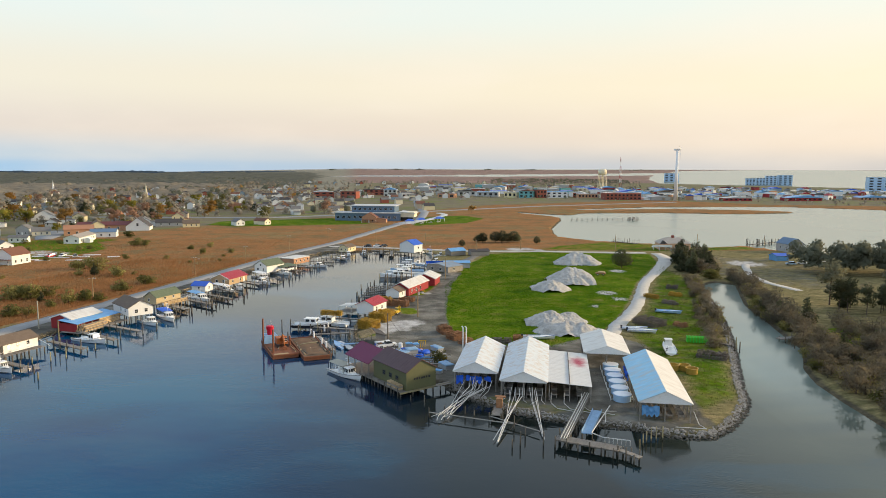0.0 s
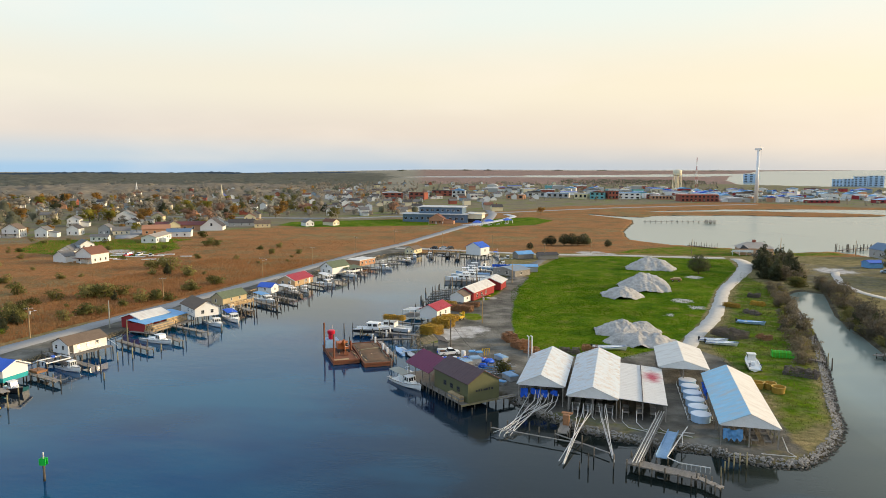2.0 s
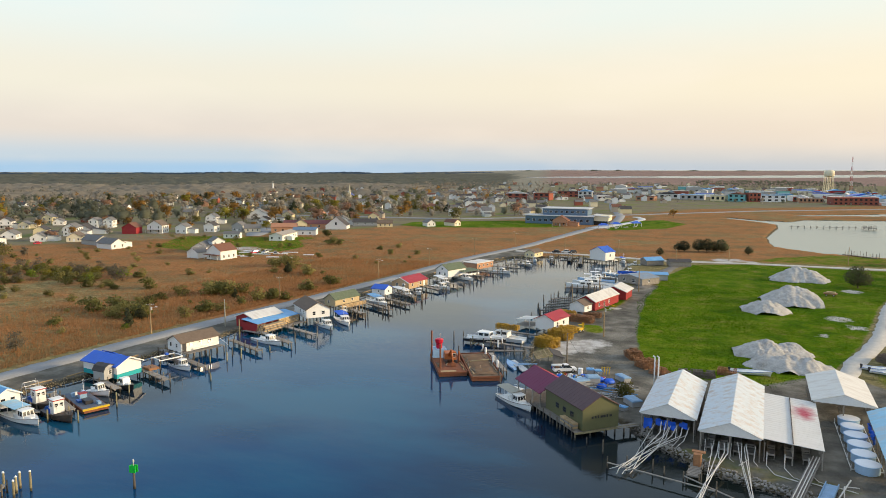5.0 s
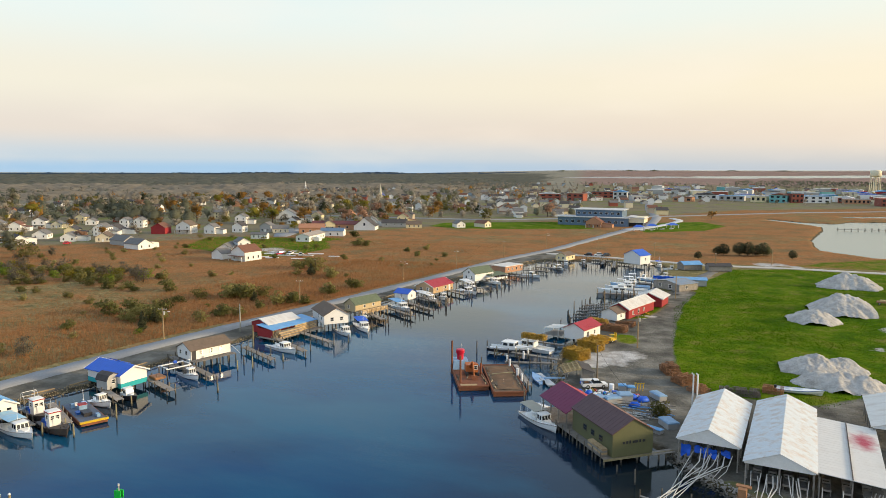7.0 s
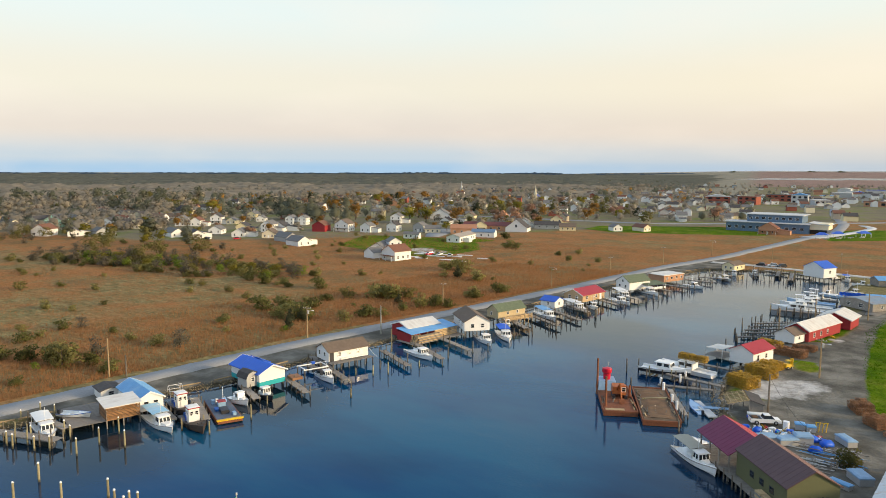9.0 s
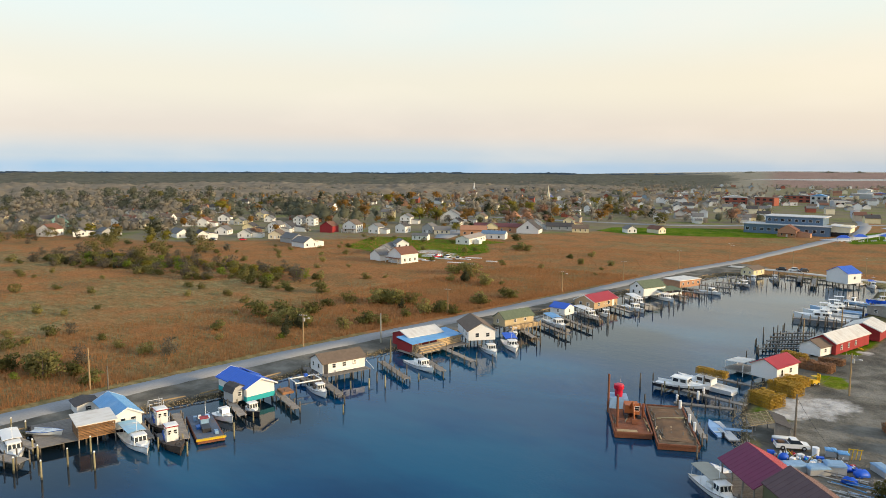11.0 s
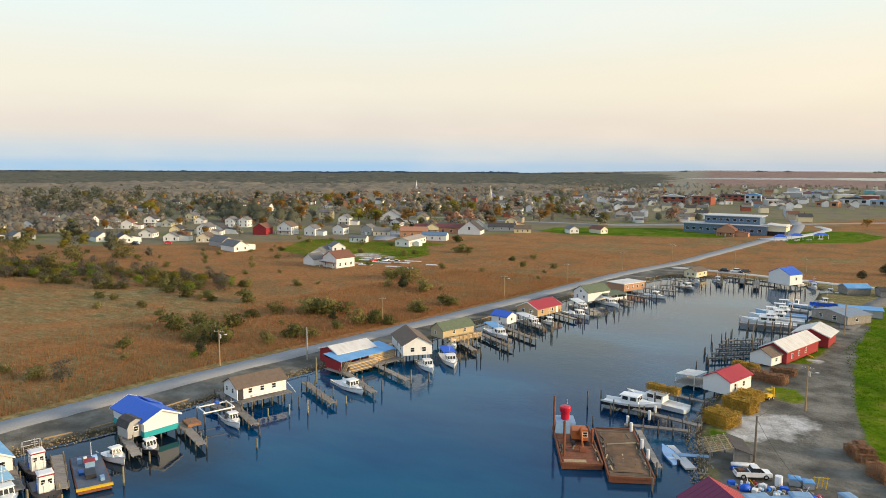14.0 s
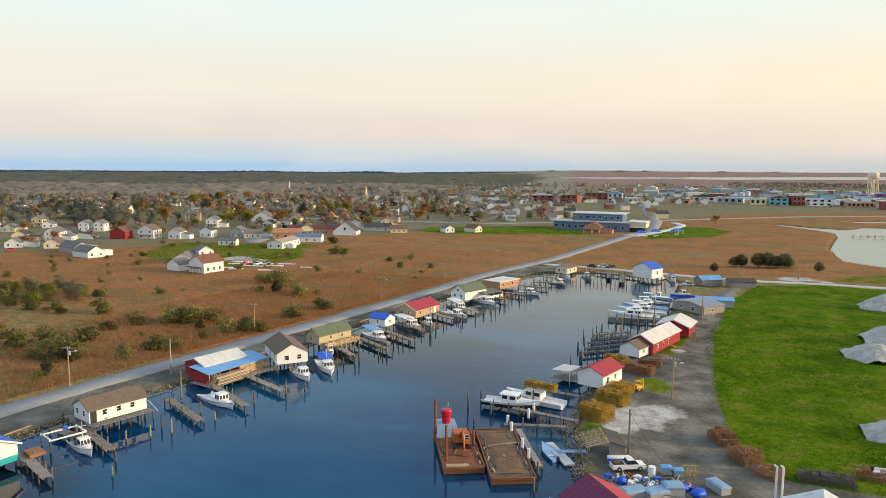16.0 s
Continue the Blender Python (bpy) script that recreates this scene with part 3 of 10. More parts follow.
HOUSE_GREEN = [(-275, 370), (-222, 352), (-196, 352), (-190, 395), (-212, 432), (-205, 445), (-225, 452), (-240, 440), (-262, 440), (-300, 430)]
PARK_GREEN = [(-22, 560), (20, 590), (38, 640), (20, 680), (-12, 660), (-32, 610)]
SCHOOL_GREEN = [(-190, 560), (-160, 545), (-60, 575), (-60, 600), (-100, 640), (-190, 600)]
POINT_GREEN = [(50, 400), (118, 392), (160, 398), (188, 402), (186, 424), (152, 416), (128, 436), (100, 446), (70, 425)]
EAST_BARE = [(120, 300), (150, 262), (175, 285), (190, 330), (180, 370), (130, 372), (118, 345)]
EAST_GREEN = [(105, 180), (128, 172), (150, 190), (132, 205), (112, 205)]
YARD_TURF = [(-24, 203), (-18, 198), (-14.5, 196), (-17, 193), (-23, 190), (-25, 196)]
POT_TURF = [(-15, 224), (-8.5, 220), (-7.5, 226), (-10, 232), (-16, 231)]
SHED_TURF = [(-14, 252), (-8, 256), (-4, 268), (-1, 284), (-3, 296), (-8, 290), (-11, 272)]
LANE_VERGE = [(-13, 222), (-7.5, 222), (-5.5, 250), (-6, 285), (-9, 292), (-13, 262), (-14, 240)]
HARD_TOWN = [(-900, 250), (-560, 300), (-380, 330), (-250, 460), (-160, 590), (-60, 690), (60, 870), (300, 1020), (420, 900), (700, 850), (1300, 1000), (1000, 1700), (600, 2100), (-400, 2000), (-1500, 1500), (-1200, 500)]

gx = axis([(-4900, 260), (-2300, 60), (-700, 12), (-300, 5), (-180, 2.5), (130, 5), (250, 5), (400, 12), (900, 40), (1700, 200), (4900, 200)])
gy = axis([(-500, 60), (0, 5), (90, 2.5), (420, 4), (560, 6), (840, 14), (1400, 35), (2400, 70), (4950, 70)])
GX, GY = np.meshgrid(gx, gy)
SD = shore_distance(GX, GY)
ground_z = np.clip(SD * 0.55 - 0.15, -2.2, 0.8)
ground_z += np.clip(SD / 12, 0, 1) * ((lattice_noise(GX, GY, 14, 7) - .5) * .18 + (lattice_noise(GX, GY, 55, 8) - .5) * .2 * (GY > 230))
ground_z += far_rise(GX, GY)


def sheet(name, zz, material, label, category):
    ny, nx = zz.shape
    idx = np.arange(nx * ny).reshape(ny, nx)
    faces = np.stack([idx[:-1, :-1], idx[:-1, 1:], idx[1:, 1:], idx[1:, :-1]], -1).reshape(-1, 4)
    me = bpy.data.meshes.new(name)
    me.from_pydata(np.stack([GX, GY, zz], -1).reshape(-1, 3).tolist(), [], faces.tolist())
    me.polygons.foreach_set("use_smooth", [True] * len(me.polygons))
    me.materials.append(material)
    me.update()
    return tagged(new(name, me), label, category, "", "structure")


def zone(me, name, values):
    a = me.attributes.new(name, "FLOAT", "POINT")
    a.data.foreach_set("value", np.ascontiguousarray(values, dtype=np.float32).ravel())


def ground_material():
    m = bpy.data.materials.new("ground_cover")
    m.use_nodes = True
    n, l = m.node_tree.nodes, m.node_tree.links
    b = n["Principled BSDF"]
    b.inputs["Roughness"].default_value, b.inputs["Specular IOR Level"].default_value = 0.95, 0.03
    geo = n.new("ShaderNodeNewGeometry")

    def grain(size, detail=4, stretch=None):
        mp, t = n.new("ShaderNodeMapping"), n.new("ShaderNodeTexNoise")
        mp.inputs["Scale"].default_value = stretch or (1, 1, 1)
        l.new(geo.outputs["Position"], mp.inputs[0])
        l.new(mp.outputs[0], t.inputs["Vector"])
        t.inputs["Scale"].default_value, t.inputs["Detail"].default_value, t.inputs["Roughness"].default_value = 1.0 / size, detail, 0.6
        return t.outputs[0]

    def ramp(fac, stops):
        r = n.new("ShaderNodeValToRGB")
        for i, (p, c) in enumerate(stops):
            e = r.color_ramp.elements[i] if i < 2 else r.color_ramp.elements.new(p)
            e.position, e.color = p, (*c, 1)
        l.new(fac, r.inputs[0])
        return r.outputs[0]

    def blend(fac, a, c, mode="MIX"):
        x = n.new("ShaderNodeMixRGB")
        x.blend_type = mode
        if isinstance(fac, float):
            x.inputs[0].default_value = fac
        else:
            l.new(fac, x.inputs[0])
        l.new(a, x.inputs[1])
        l.new(c, x.inputs[2])
        return x.outputs[0]

    def ragged(name, size=3.0, amount=0.5):
        at, ad, mr = n.new("ShaderNodeAttribute"), n.new("ShaderNodeMath"), n.new("ShaderNodeMapRange")
        at.attribute_name = name
        ad.operation = "MULTIPLY_ADD"
        l.new(grain(size, 5), ad.inputs[0])
        ad.inputs[1].default_value = amount
        l.new(at.outputs["Fac"], ad.inputs[2])
        mr.inputs[1].default_value, mr.inputs[2].default_value = 0.5 + amount * .5 - .12, 0.5 + amount * .5 + .12
        l.new(ad.outputs[0], mr.inputs[0])
        return mr.outputs[0]

    marsh = ramp(grain(22, 7), [(0.30, (0.185, 0.140, 0.070)), (0.42, (0.245, 0.146, 0.064)), (0.54, (0.335, 0.158, 0.064)), (0.70, (0.27, 0.182, 0.084))])
    olive = ramp(grain(6, 7, (1, 2.5, 1)), [(0.32, (0.125, 0.112, 0.050)), (0.5, (0.22, 0.185, 0.085)), (0.66, (0.31, 0.245, 0.12))])
    marsh = blend(ragged("olive", 14, 0.9), marsh, olive)
    tuft = ramp(grain(1.1, 5), [(0.3, (0.45, 0.45, 0.45)), (0.68, (1.35, 1.35, 1.35))])
    # far marsh with the haze of distance mixed into its colour
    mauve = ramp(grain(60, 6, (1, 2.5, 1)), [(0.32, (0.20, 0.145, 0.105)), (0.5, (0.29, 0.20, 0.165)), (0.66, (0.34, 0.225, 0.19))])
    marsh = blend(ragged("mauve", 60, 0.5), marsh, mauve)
    marsh = blend(0.6, marsh, tuft, "MULTIPLY")
    lawn = ramp(grain(9, 7), [(0.30, (0.034, 0.080, 0.002)), (0.44, (0.060, 0.125, 0.003)), (0.57, (0.105, 0.160, 0.005)), (0.70, (0.20, 0.17, 0.05))])
    pasture = ramp(grain(7, 6), [(0.32, (0.060, 0.128, 0.003)), (0.5, (0.118, 0.180, 0.006)), (0.64, (0.19, 0.190, 0.028)), (0.74, (0.20, 0.15, 0.06))])
    broad = ramp(grain(34, 5), [(0.44, (0, 0, 0)), (0.60, (0.8, 0.8, 0.8))])
    lawn = blend(broad, lawn, pasture)
    lawn = blend(0.6, lawn, tuft, "MULTIPLY")
    bare = ramp(grain(7, 8), [(0.32, (0.080, 0.076, 0.064)), (0.5, (0.150, 0.140, 0.117)), (0.66, (0.245, 0.230, 0.194))])
    wood = ramp(grain(40, 6), [(0.35, (0.22, 0.21, 0.16)), (0.65, (0.30, 0.265, 0.20))])
    town = ramp(grain(30, 7), [(0.36, (0.17, 0.152, 0.105)), (0.5, (0.215, 0.185, 0.12)), (0.64, (0.17, 0.19, 0.06))])
    shell = ramp(grain(2.5, 8), [(0.35, (0.30, 0.28, 0.25)), (0.6, (0.55, 0.53, 0.50))])
    mud = ramp(grain(3, 6), [(0.35, (0.060, 0.052, 0.038)), (0.65, (0.145, 0.12, 0.075))])
    c = blend(ragged("town", 25, 0.6), marsh, town)
    c = blend(ragged("wood", 60, 0.4), c, wood)
    c = blend(ragged("lawn", 4, 0.55), c, lawn)
    c = blend(ragged("bare", 4, 0.6), c, bare)
    c = blend(ragged("shell", 3, 0.8), c, shell)
    c = blend(ragged("mud", 2, 0.4), c, mud)
    l.new(c, b.inputs["Base Color"])
    bp = n.new("ShaderNodeBump")
    bp.inputs["Strength"].default_value, bp.inputs["Distance"].default_value = 0.8, 0.5
    l.new(grain(0.9, 6), bp.inputs["Height"])
    l.new(bp.outputs[0], b.inputs["Normal"])
    return m


def soft(poly, width=2.5):
    return np.clip(0.5 + inside_distance(poly, GX, GY) / (2 * width), 0, 1)


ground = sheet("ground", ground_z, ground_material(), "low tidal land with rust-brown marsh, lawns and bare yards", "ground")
zone(ground.data, "lawn", np.maximum.reduce([soft(LAWN, 1.5), soft(BACK_GREEN, 3) * .58, soft(BANK_TURF, 1.5) * .56, soft(YARD_TURF, 1.5) * .6, soft(POT_TURF, 1.5) * .7, soft(SHED_TURF, 1.5) * .75, soft(HOUSE_GREEN, 3), soft(PARK_GREEN, 4), soft(SCHOOL_GREEN, 5) * .8, soft(POINT_GREEN, 5) * .56, soft(EAST_GREEN, 3) * .8, soft(LANE_VERGE, 1.5) * .85]))
LANE_SIDE = [(-12, 196), (3, 192), (1.2, 222), (2, 250), (3.5, 280), (9, 312), (0, 314), (-7, 285), (-8, 245), (-10, 218)]
zone(ground.data, "bare", (1 - np.maximum.reduce([soft(BANK_TURF, 1.5) * .5, soft(YARD_TURF, 1.5), soft(POT_TURF, 1.5), soft(SHED_TURF, 1.5)])) * np.maximum.reduce([soft(YARD, 2), soft(LANE_SIDE, 1.2), soft(APRON, 1.5), soft(EAST_BARE, 5) * .45]))
zone(ground.data, "town", soft(HARD_TOWN, 25))
BEAR = np.degrees(np.arctan2(GX, np.maximum(GY - 30, 1)))
zone(ground.data, "wood", np.clip((np.hypot(GX, GY - 30) - 850) / 250, 0, 1) * np.clip((-5 - BEAR) / 5, 0, 1))
# painted haze, growing with distance from the viewpoint
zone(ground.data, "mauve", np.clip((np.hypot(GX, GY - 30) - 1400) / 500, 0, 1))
zone(ground.data, "olive", np.clip(.02 + .5 * lattice_noise(GX, GY, 60, 12) + .6 * ((GX > -40) & (GY < 400)) + .22 * np.clip((250 - GY) / 90, 0, 1) * (GX < -125), 0, 1.2))
SHELL_SPOTS = [(-13.5, 205.5, 5.5), (-9, 209, 3.5), (-17, 199, 3), (62, 262, 3.4), (64, 250, 2.6), (52, 236, 1.6), (80, 318, 3.2), (-208, 372, 7), (-220, 378, 7), (42, 402, 5), (48, 404, 4), (55, 398, 3), (150, 345, 8), (-6, 260, 2)]
zone(ground.data, "shell", np.maximum.reduce([np.clip(1 - np.hypot(GX - a, (GY - b) * .8) / (2 * r), 0, 1) for a, b, r in SHELL_SPOTS]))
zone(ground.data, "mud", np.clip(1 - SD / 3.0, 0, 1) * (GY < 900))


def water_material():
    m = bpy.data.materials.new("harbour_water")
    m.use_nodes = True
    n, l = m.node_tree.nodes, m.node_tree.links
    b = n["Principled BSDF"]
    silt, ramp, deep = n.new("ShaderNodeAttribute"), n.new("ShaderNodeValToRGB"), n.new("ShaderNodeMixRGB")
    silt.attribute_name = "silt"
    # base colour holds silt tone plus mirrored sky, palest in the creek
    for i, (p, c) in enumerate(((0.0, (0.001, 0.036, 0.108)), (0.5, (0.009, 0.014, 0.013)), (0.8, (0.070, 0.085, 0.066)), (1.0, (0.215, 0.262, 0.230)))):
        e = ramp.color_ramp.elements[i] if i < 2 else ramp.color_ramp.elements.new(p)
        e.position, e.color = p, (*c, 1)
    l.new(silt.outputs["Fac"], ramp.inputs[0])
    geo = n.new("ShaderNodeNewGeometry")
    # broad lighter-blue patches paint mirrored sky into the base colour
    patch, pr, pm = n.new("ShaderNodeTexNoise"), n.new("ShaderNodeMapRange"), n.new("ShaderNodeMixRGB")
    pmap = n.new("ShaderNodeMapping")
    pmap.inputs["Rotation"].default_value, pmap.inputs["Scale"].default_value = (0, 0, 0.7), (1, 2.0, 1)
    l.new(geo.outputs["Position"], pmap.inputs[0])
    l.new(pmap.outputs[0], patch.inputs["Vector"])
    patch.inputs["Scale"].default_value, patch.inputs["Detail"].default_value = 1 / 55, 4
    pr.inputs[1].default_value, pr.inputs[2].default_value, pr.inputs[4].default_value = 0.40, 0.62, 0.9
    l.new(patch.outputs[0], pr.inputs[0])
    clear = n.new("ShaderNodeMath")
    clear.operation = "SUBTRACT"
    l.new(pr.outputs[0], clear.inputs[0])
    l.new(silt.outputs["Fac"], clear.inputs[1])
    clear.use_clamp = True
    l.new(clear.outputs[0], pm.inputs[0])
    l.new(ramp.outputs[0], pm.inputs[1])
    pm.inputs[2].default_value = (0.006, 0.082, 0.150, 1)
    l.new(pm.outputs[0], b.inputs["Base Color"])
    wind = n.new("ShaderNodeAttribute")
    wind.attribute_name = "wind"
    b.inputs["IOR"].default_value = 1.29
    chop, choppy = n.new("ShaderNodeAttribute"), n.new("ShaderNodeMapRange")
    chop.attribute_name = "chop"
    choppy.inputs[3].default_value, choppy.inputs[4].default_value = 0.03, 0.24
    l.new(chop.outputs["Fac"], choppy.inputs[0])
    l.new(choppy.outputs[0], b.inputs["Roughness"])
    prev = None
    for size, strength, dist in ((0.7, 0.9, 0.06), (2.6, 0.12, 0.12), (14, 0.10, 0.3)):
        mp, t, bp = n.new("ShaderNodeMapping"), n.new("ShaderNodeTexNoise"), n.new("ShaderNodeBump")
        mp.inputs["Rotation"].default_value, mp.inputs["Scale"].default_value = (0, 0, 0.5), (1, 2.2, 1)
        l.new(geo.outputs["Position"], mp.inputs[0])
        l.new(mp.outputs[0], t.inputs["Vector"])
        t.inputs["Scale"].default_value, t.inputs["Detail"].default_value = 1 / size, 3
        bp.inputs["Strength"].default_value, bp.inputs["Distance"].default_value = strength, dist
        if size < 1:
            gust = n.new("ShaderNodeMath")
            gust.operation = "MULTIPLY"
            l.new(t.outputs[0], gust.inputs[0])
            l.new(wind.outputs["Fac"], gust.inputs[1])
            l.new(gust.outputs[0], bp.inputs["Height"])
        else:
            l.new(t.outputs[0], bp.inputs["Height"])
        if prev:
            l.new(prev, bp.inputs["Normal"])
        prev = bp.outputs[0]
    l.new(prev, b.inputs["Normal"])
    return m


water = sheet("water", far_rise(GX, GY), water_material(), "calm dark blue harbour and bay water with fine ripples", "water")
gusts = .62 * lattice_noise(GX * .8 + GY * .5, GY * .7 - GX * .35, 38, 41) + .38 * lattice_noise(GX, GY, 15, 42)
wind = (.24 + .5 * np.clip((165 - GY) / 60, 0, 1) * np.clip((GX + 75) / 70, 0, 1)) * (.03 + 4.6 * gusts ** 2.8)
zone(water.data, "wind", wind)
zone(water.data, "chop", np.clip((GY - 395) / 25, 0, 1))
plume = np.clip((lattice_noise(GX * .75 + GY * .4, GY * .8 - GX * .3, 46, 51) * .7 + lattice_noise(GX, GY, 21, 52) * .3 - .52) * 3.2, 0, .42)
# mask by position for silt and painted sky reflection, full up the creek
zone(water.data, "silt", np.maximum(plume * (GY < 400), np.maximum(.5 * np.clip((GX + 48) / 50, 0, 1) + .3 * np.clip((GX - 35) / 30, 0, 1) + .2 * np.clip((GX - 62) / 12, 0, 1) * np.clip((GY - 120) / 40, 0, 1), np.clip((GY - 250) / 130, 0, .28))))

def strip(name, line, material, label, category, lift=0.07, crown=0.05):
    """A surfaced way along a line of (x, y, width)."""
    pts = np.array(line, float)
    d = np.r_[0, np.cumsum(np.hypot(*np.diff(pts[:, :2], axis=0).T))]
    u = np.arange(0, d[-1], 3.0)
    c = np.stack([np.interp(u, d, pts[:, k]) for k in range(3)], 1)
    ker = np.ones(9) / 9
    for k in range(3):
        c[:, k] = np.convolve(np.pad(c[:, k], 4, "edge"), ker, "valid")
    tan = np.gradient(c[:, :2], axis=0)
    tan /= np.linalg.norm(tan, axis=1)[:, None]
    nor = np.stack([-tan[:, 1], tan[:, 0]], 1)
    s, rings = Shape(), []
    rng = random.Random(len(line))
    for (x, y, w), (nx_, ny_) in zip(c, nor):
        z = 0.8 + lift + .12 + float(far_rise(np.array(x), np.array(y)))
        a, b = w / 2 + rng.uniform(-.3, .3), w / 2 + rng.uniform(-.3, .3)
        rings.append([(x - nx_ * (a + .4), y - ny_ * (a + .4), z - .5), (x - nx_ * a, y - ny_ * a, z), (x, y, z + crown), (x + nx_ * b, y + ny_ * b, z), (x + nx_ * (b + .4), y + ny_ * (b + .4), z - .5)])
    s.loft(rings, closed=False, caps=False)
    return structure(name, s, material, label, category, smooth=True)


strip("road", [(-199.4, -180, 6.2), (-162.4, 10, 6.2), (-141.2, 109, 6.0), (-135.2, 145, 6.0), (-128.3, 181, 6.0), (-113.2, 243, 6.0), (-99.9, 299, 6), (-84.5, 374, 6), (-65.5, 435, 6), (-39, 560, 8), (-20, 640, 8), (-18, 720, 8), (-30, 850, 9), (-46, 1200, 10)], asphalt, "grey worn asphalt shore road", "road")
strip("lane", [(1.5, 300, 3.5), (4, 315, 5.5), (12, 350, 6), (20, 384, 7)], lane_gravel, "grey gravelled lane along the boat yards", "road", lift=-.12, crown=.12)
strip("car_park", [(-252, 440, 8), (-262, 465, 15), (-272, 490, 15), (-276, 505, 10)], asphalt, "blue-grey paved car park by the hall", "car park", lift=.1)
strip("back_road", [(-70, 412, 4.5), (-45, 409, 4.5), (-10, 398, 4.5), (20, 390, 4.5), (50, 392, 4.5), (84, 388, 4.5), (118, 386, 5)], shell_gravel, "pale gravel back road", "road")
strip("track", [(45.5, 180, 3.4), (47.5, 197, 4), (63.5, 229, 4.4), (74, 258, 4.4), (83, 286, 4.4), (98, 318, 5), (112, 350, 7), (118, 368, 7), (117, 388, 5)], shell_gravel, "pale crushed-shell track through the grass", "track", lift=0.02)
strip("farm_track", [(150, 345, 3), (140, 320, 3), (133, 296, 3), (136, 275, 3.2), (140, 262, 3)], shell_gravel, "sandy two-wheel track across a bare field", "track", lift=0.0, crown=-.1)
strip("park_drive", [(-36, 575, 14), (-24, 600, 11), (-8, 640, 6), (4, 690, 6), (-6, 720, 6)], light_grey, "pale concrete park drive", "road", lift=0.12)
strip("town_road", [(-420, 640, 9), (-160, 640, 9), (-40, 720, 9), (120, 850, 9), (320, 960, 9)], asphalt, "grey town road along the marsh", "road", lift=0.1)

# ---- packing sheds on the point ----
def open_shed(x, y, rz, w, l, eave, ridge, roof, label, tanks=True, seams=0.0, gable=True, n_posts=9):
    """A tin roof on posts, with gable boards, eave beams and trusses."""
    t = thing("packing_shed", x, y, 0.8, rz, label, "shed", "tin-roofed sheds")
    # slope colours carry the light: cool blue left, sun-warmed cream right
    if roof is tin_roof_blue:
        part("roof", roof_slabs(w, l, eave, ridge, 0.35, 0.06, seams, -1), roof, t, "pale blue roof slope coloured cooler, away from the sun")
        part("roof", roof_slabs(w, l, eave, ridge, 0.35, 0.06, seams, 1), tin_roof_plain, t, "roof slope coloured sunlit cream-white")
    else:
        part("roof", roof_slabs(w, l, eave, ridge, 0.35, 0.06, seams), roof, t)
    if gable:
        for yy in (-.22, l + .16):
            part("gable_board", Shape().extrude_y([(-w / 2 - .1, eave - .3), (w / 2 + .1, eave - .3), (w / 2 + .1, eave), (0, ridge), (-w / 2 - .1, eave)], yy, yy + .06), white_paint, t, "whitewashed gable boarding")
    s = Shape()
    for sg in (-1, 1):
        s.box(sg * w / 2 - .08, 0, eave - .25, sg * w / 2 + .08, l, eave - .03)
    for yy in np.linspace(.2, l - .2, n_posts):
        s.box(-w / 2, yy - .05, eave - .22, w / 2, yy + .05, eave - .05)
        s.tube((0, yy, eave - .1), (0, yy, ridge - .05), .06, .06, 4)
    part("frame", s, weathered, t)
    me = shared("shed_post/%g" % eave, lambda s: s.box(-.09, -.09, -.1, .09, .09, eave - .05), weathered)
    for yy in np.linspace(.1, l - .1, n_posts):
        for xx in (-w / 2 + .1, 0, w / 2 - .1):
            part_at("post", me, t, xx, yy, 0)
    return t


def shedding_trough(x, y, z, rz, l=3.0, water_mat=None):
    """A shallow wooden float tank on legs."""
    t = thing("shedding_tank", x, y, z, rz, "shallow wooden shedding tank on legs beneath a shed roof", "tank", "shedding tanks")
    s = Shape()
    s.box(-.6, 0, .7, .6, l, .76)
    s.box(-.6, 0, .76, -.55, l, 1.0), s.box(.55, 0, .76, .6, l, 1.0), s.box(-.55, 0, .76, .55, .05, 1.0), s.box(-.55, l - .05, .76, .55, l, 1.0)
    part("tray", s, water_mat or weathered, t)
    me = shared("tank_leg", lambda s: s.box(-.05, -.05, 0, .05, .05, .7), weathered)
    for xx in (-.5, .5):
        for yy in (.15, l - .15):
            part_at("leg", me, t, xx, yy, 0)
    return t


R1 = -9
shed_a = open_shed(6.9, 144.4, R1, 9.0, 22.8, 4.2, 6.25, tin_roof, "open packing shed with a rust-streaked tin gable roof", n_posts=8)
shed_b = open_shed(16.4, 138.3, R1, 9.2, 30.0, 4.1, 6.0, tin_roof, "long open packing shed with a pale weathered tin roof", n_posts=10)
shed_c = open_shed(38.5, 160.6, -8, 10.1, 17.5, 4.0, 5.6, tin_roof_plain, "open shed with a cream-white tin roof over a gravel floor", n_posts=6)
shed_d = open_shed(41.5, 126.5, R1, 9.3, 30.4, 3.8, 5.9, tin_roof_blue, "long open shed with a faded pale blue tin roof", n_posts=10)


def from_shed(ob, lx, ly):
    m = ob.matrix_basis @ Vector((lx, ly, 0))
    return m.x, m.y


# lean-to roof beside the second shed, with a low ridge of pipes over it
lt = thing("lean_to", *from_shed(shed_b, 4.9, 1.0), 0.8, R1, "low pale tin lean-to roof with a faded red blotch", "shed", "tin-roofed sheds")
s = Shape()
s.loft([[(0, y, 4.02 + u), (8.8, y, 3.37 + u), (8.8, y, 3.3), (0, y, 3.95)] for q in np.arange(-.5, 25, 1.05) for y, u in ((q, 0), (q + .02, .015), (q + .08, .015), (q + .1, 0))])
part("roof", s, tin_roof_red, lt)
s = Shape()
s.box(4.3, -.4, 3.72, 4.42, 24.6, 3.95)
for yy in np.arange(0, 24, .8):
    s.tube((4.36, yy, 3.7), (4.36, yy, 4.15), .05, .05, 5)
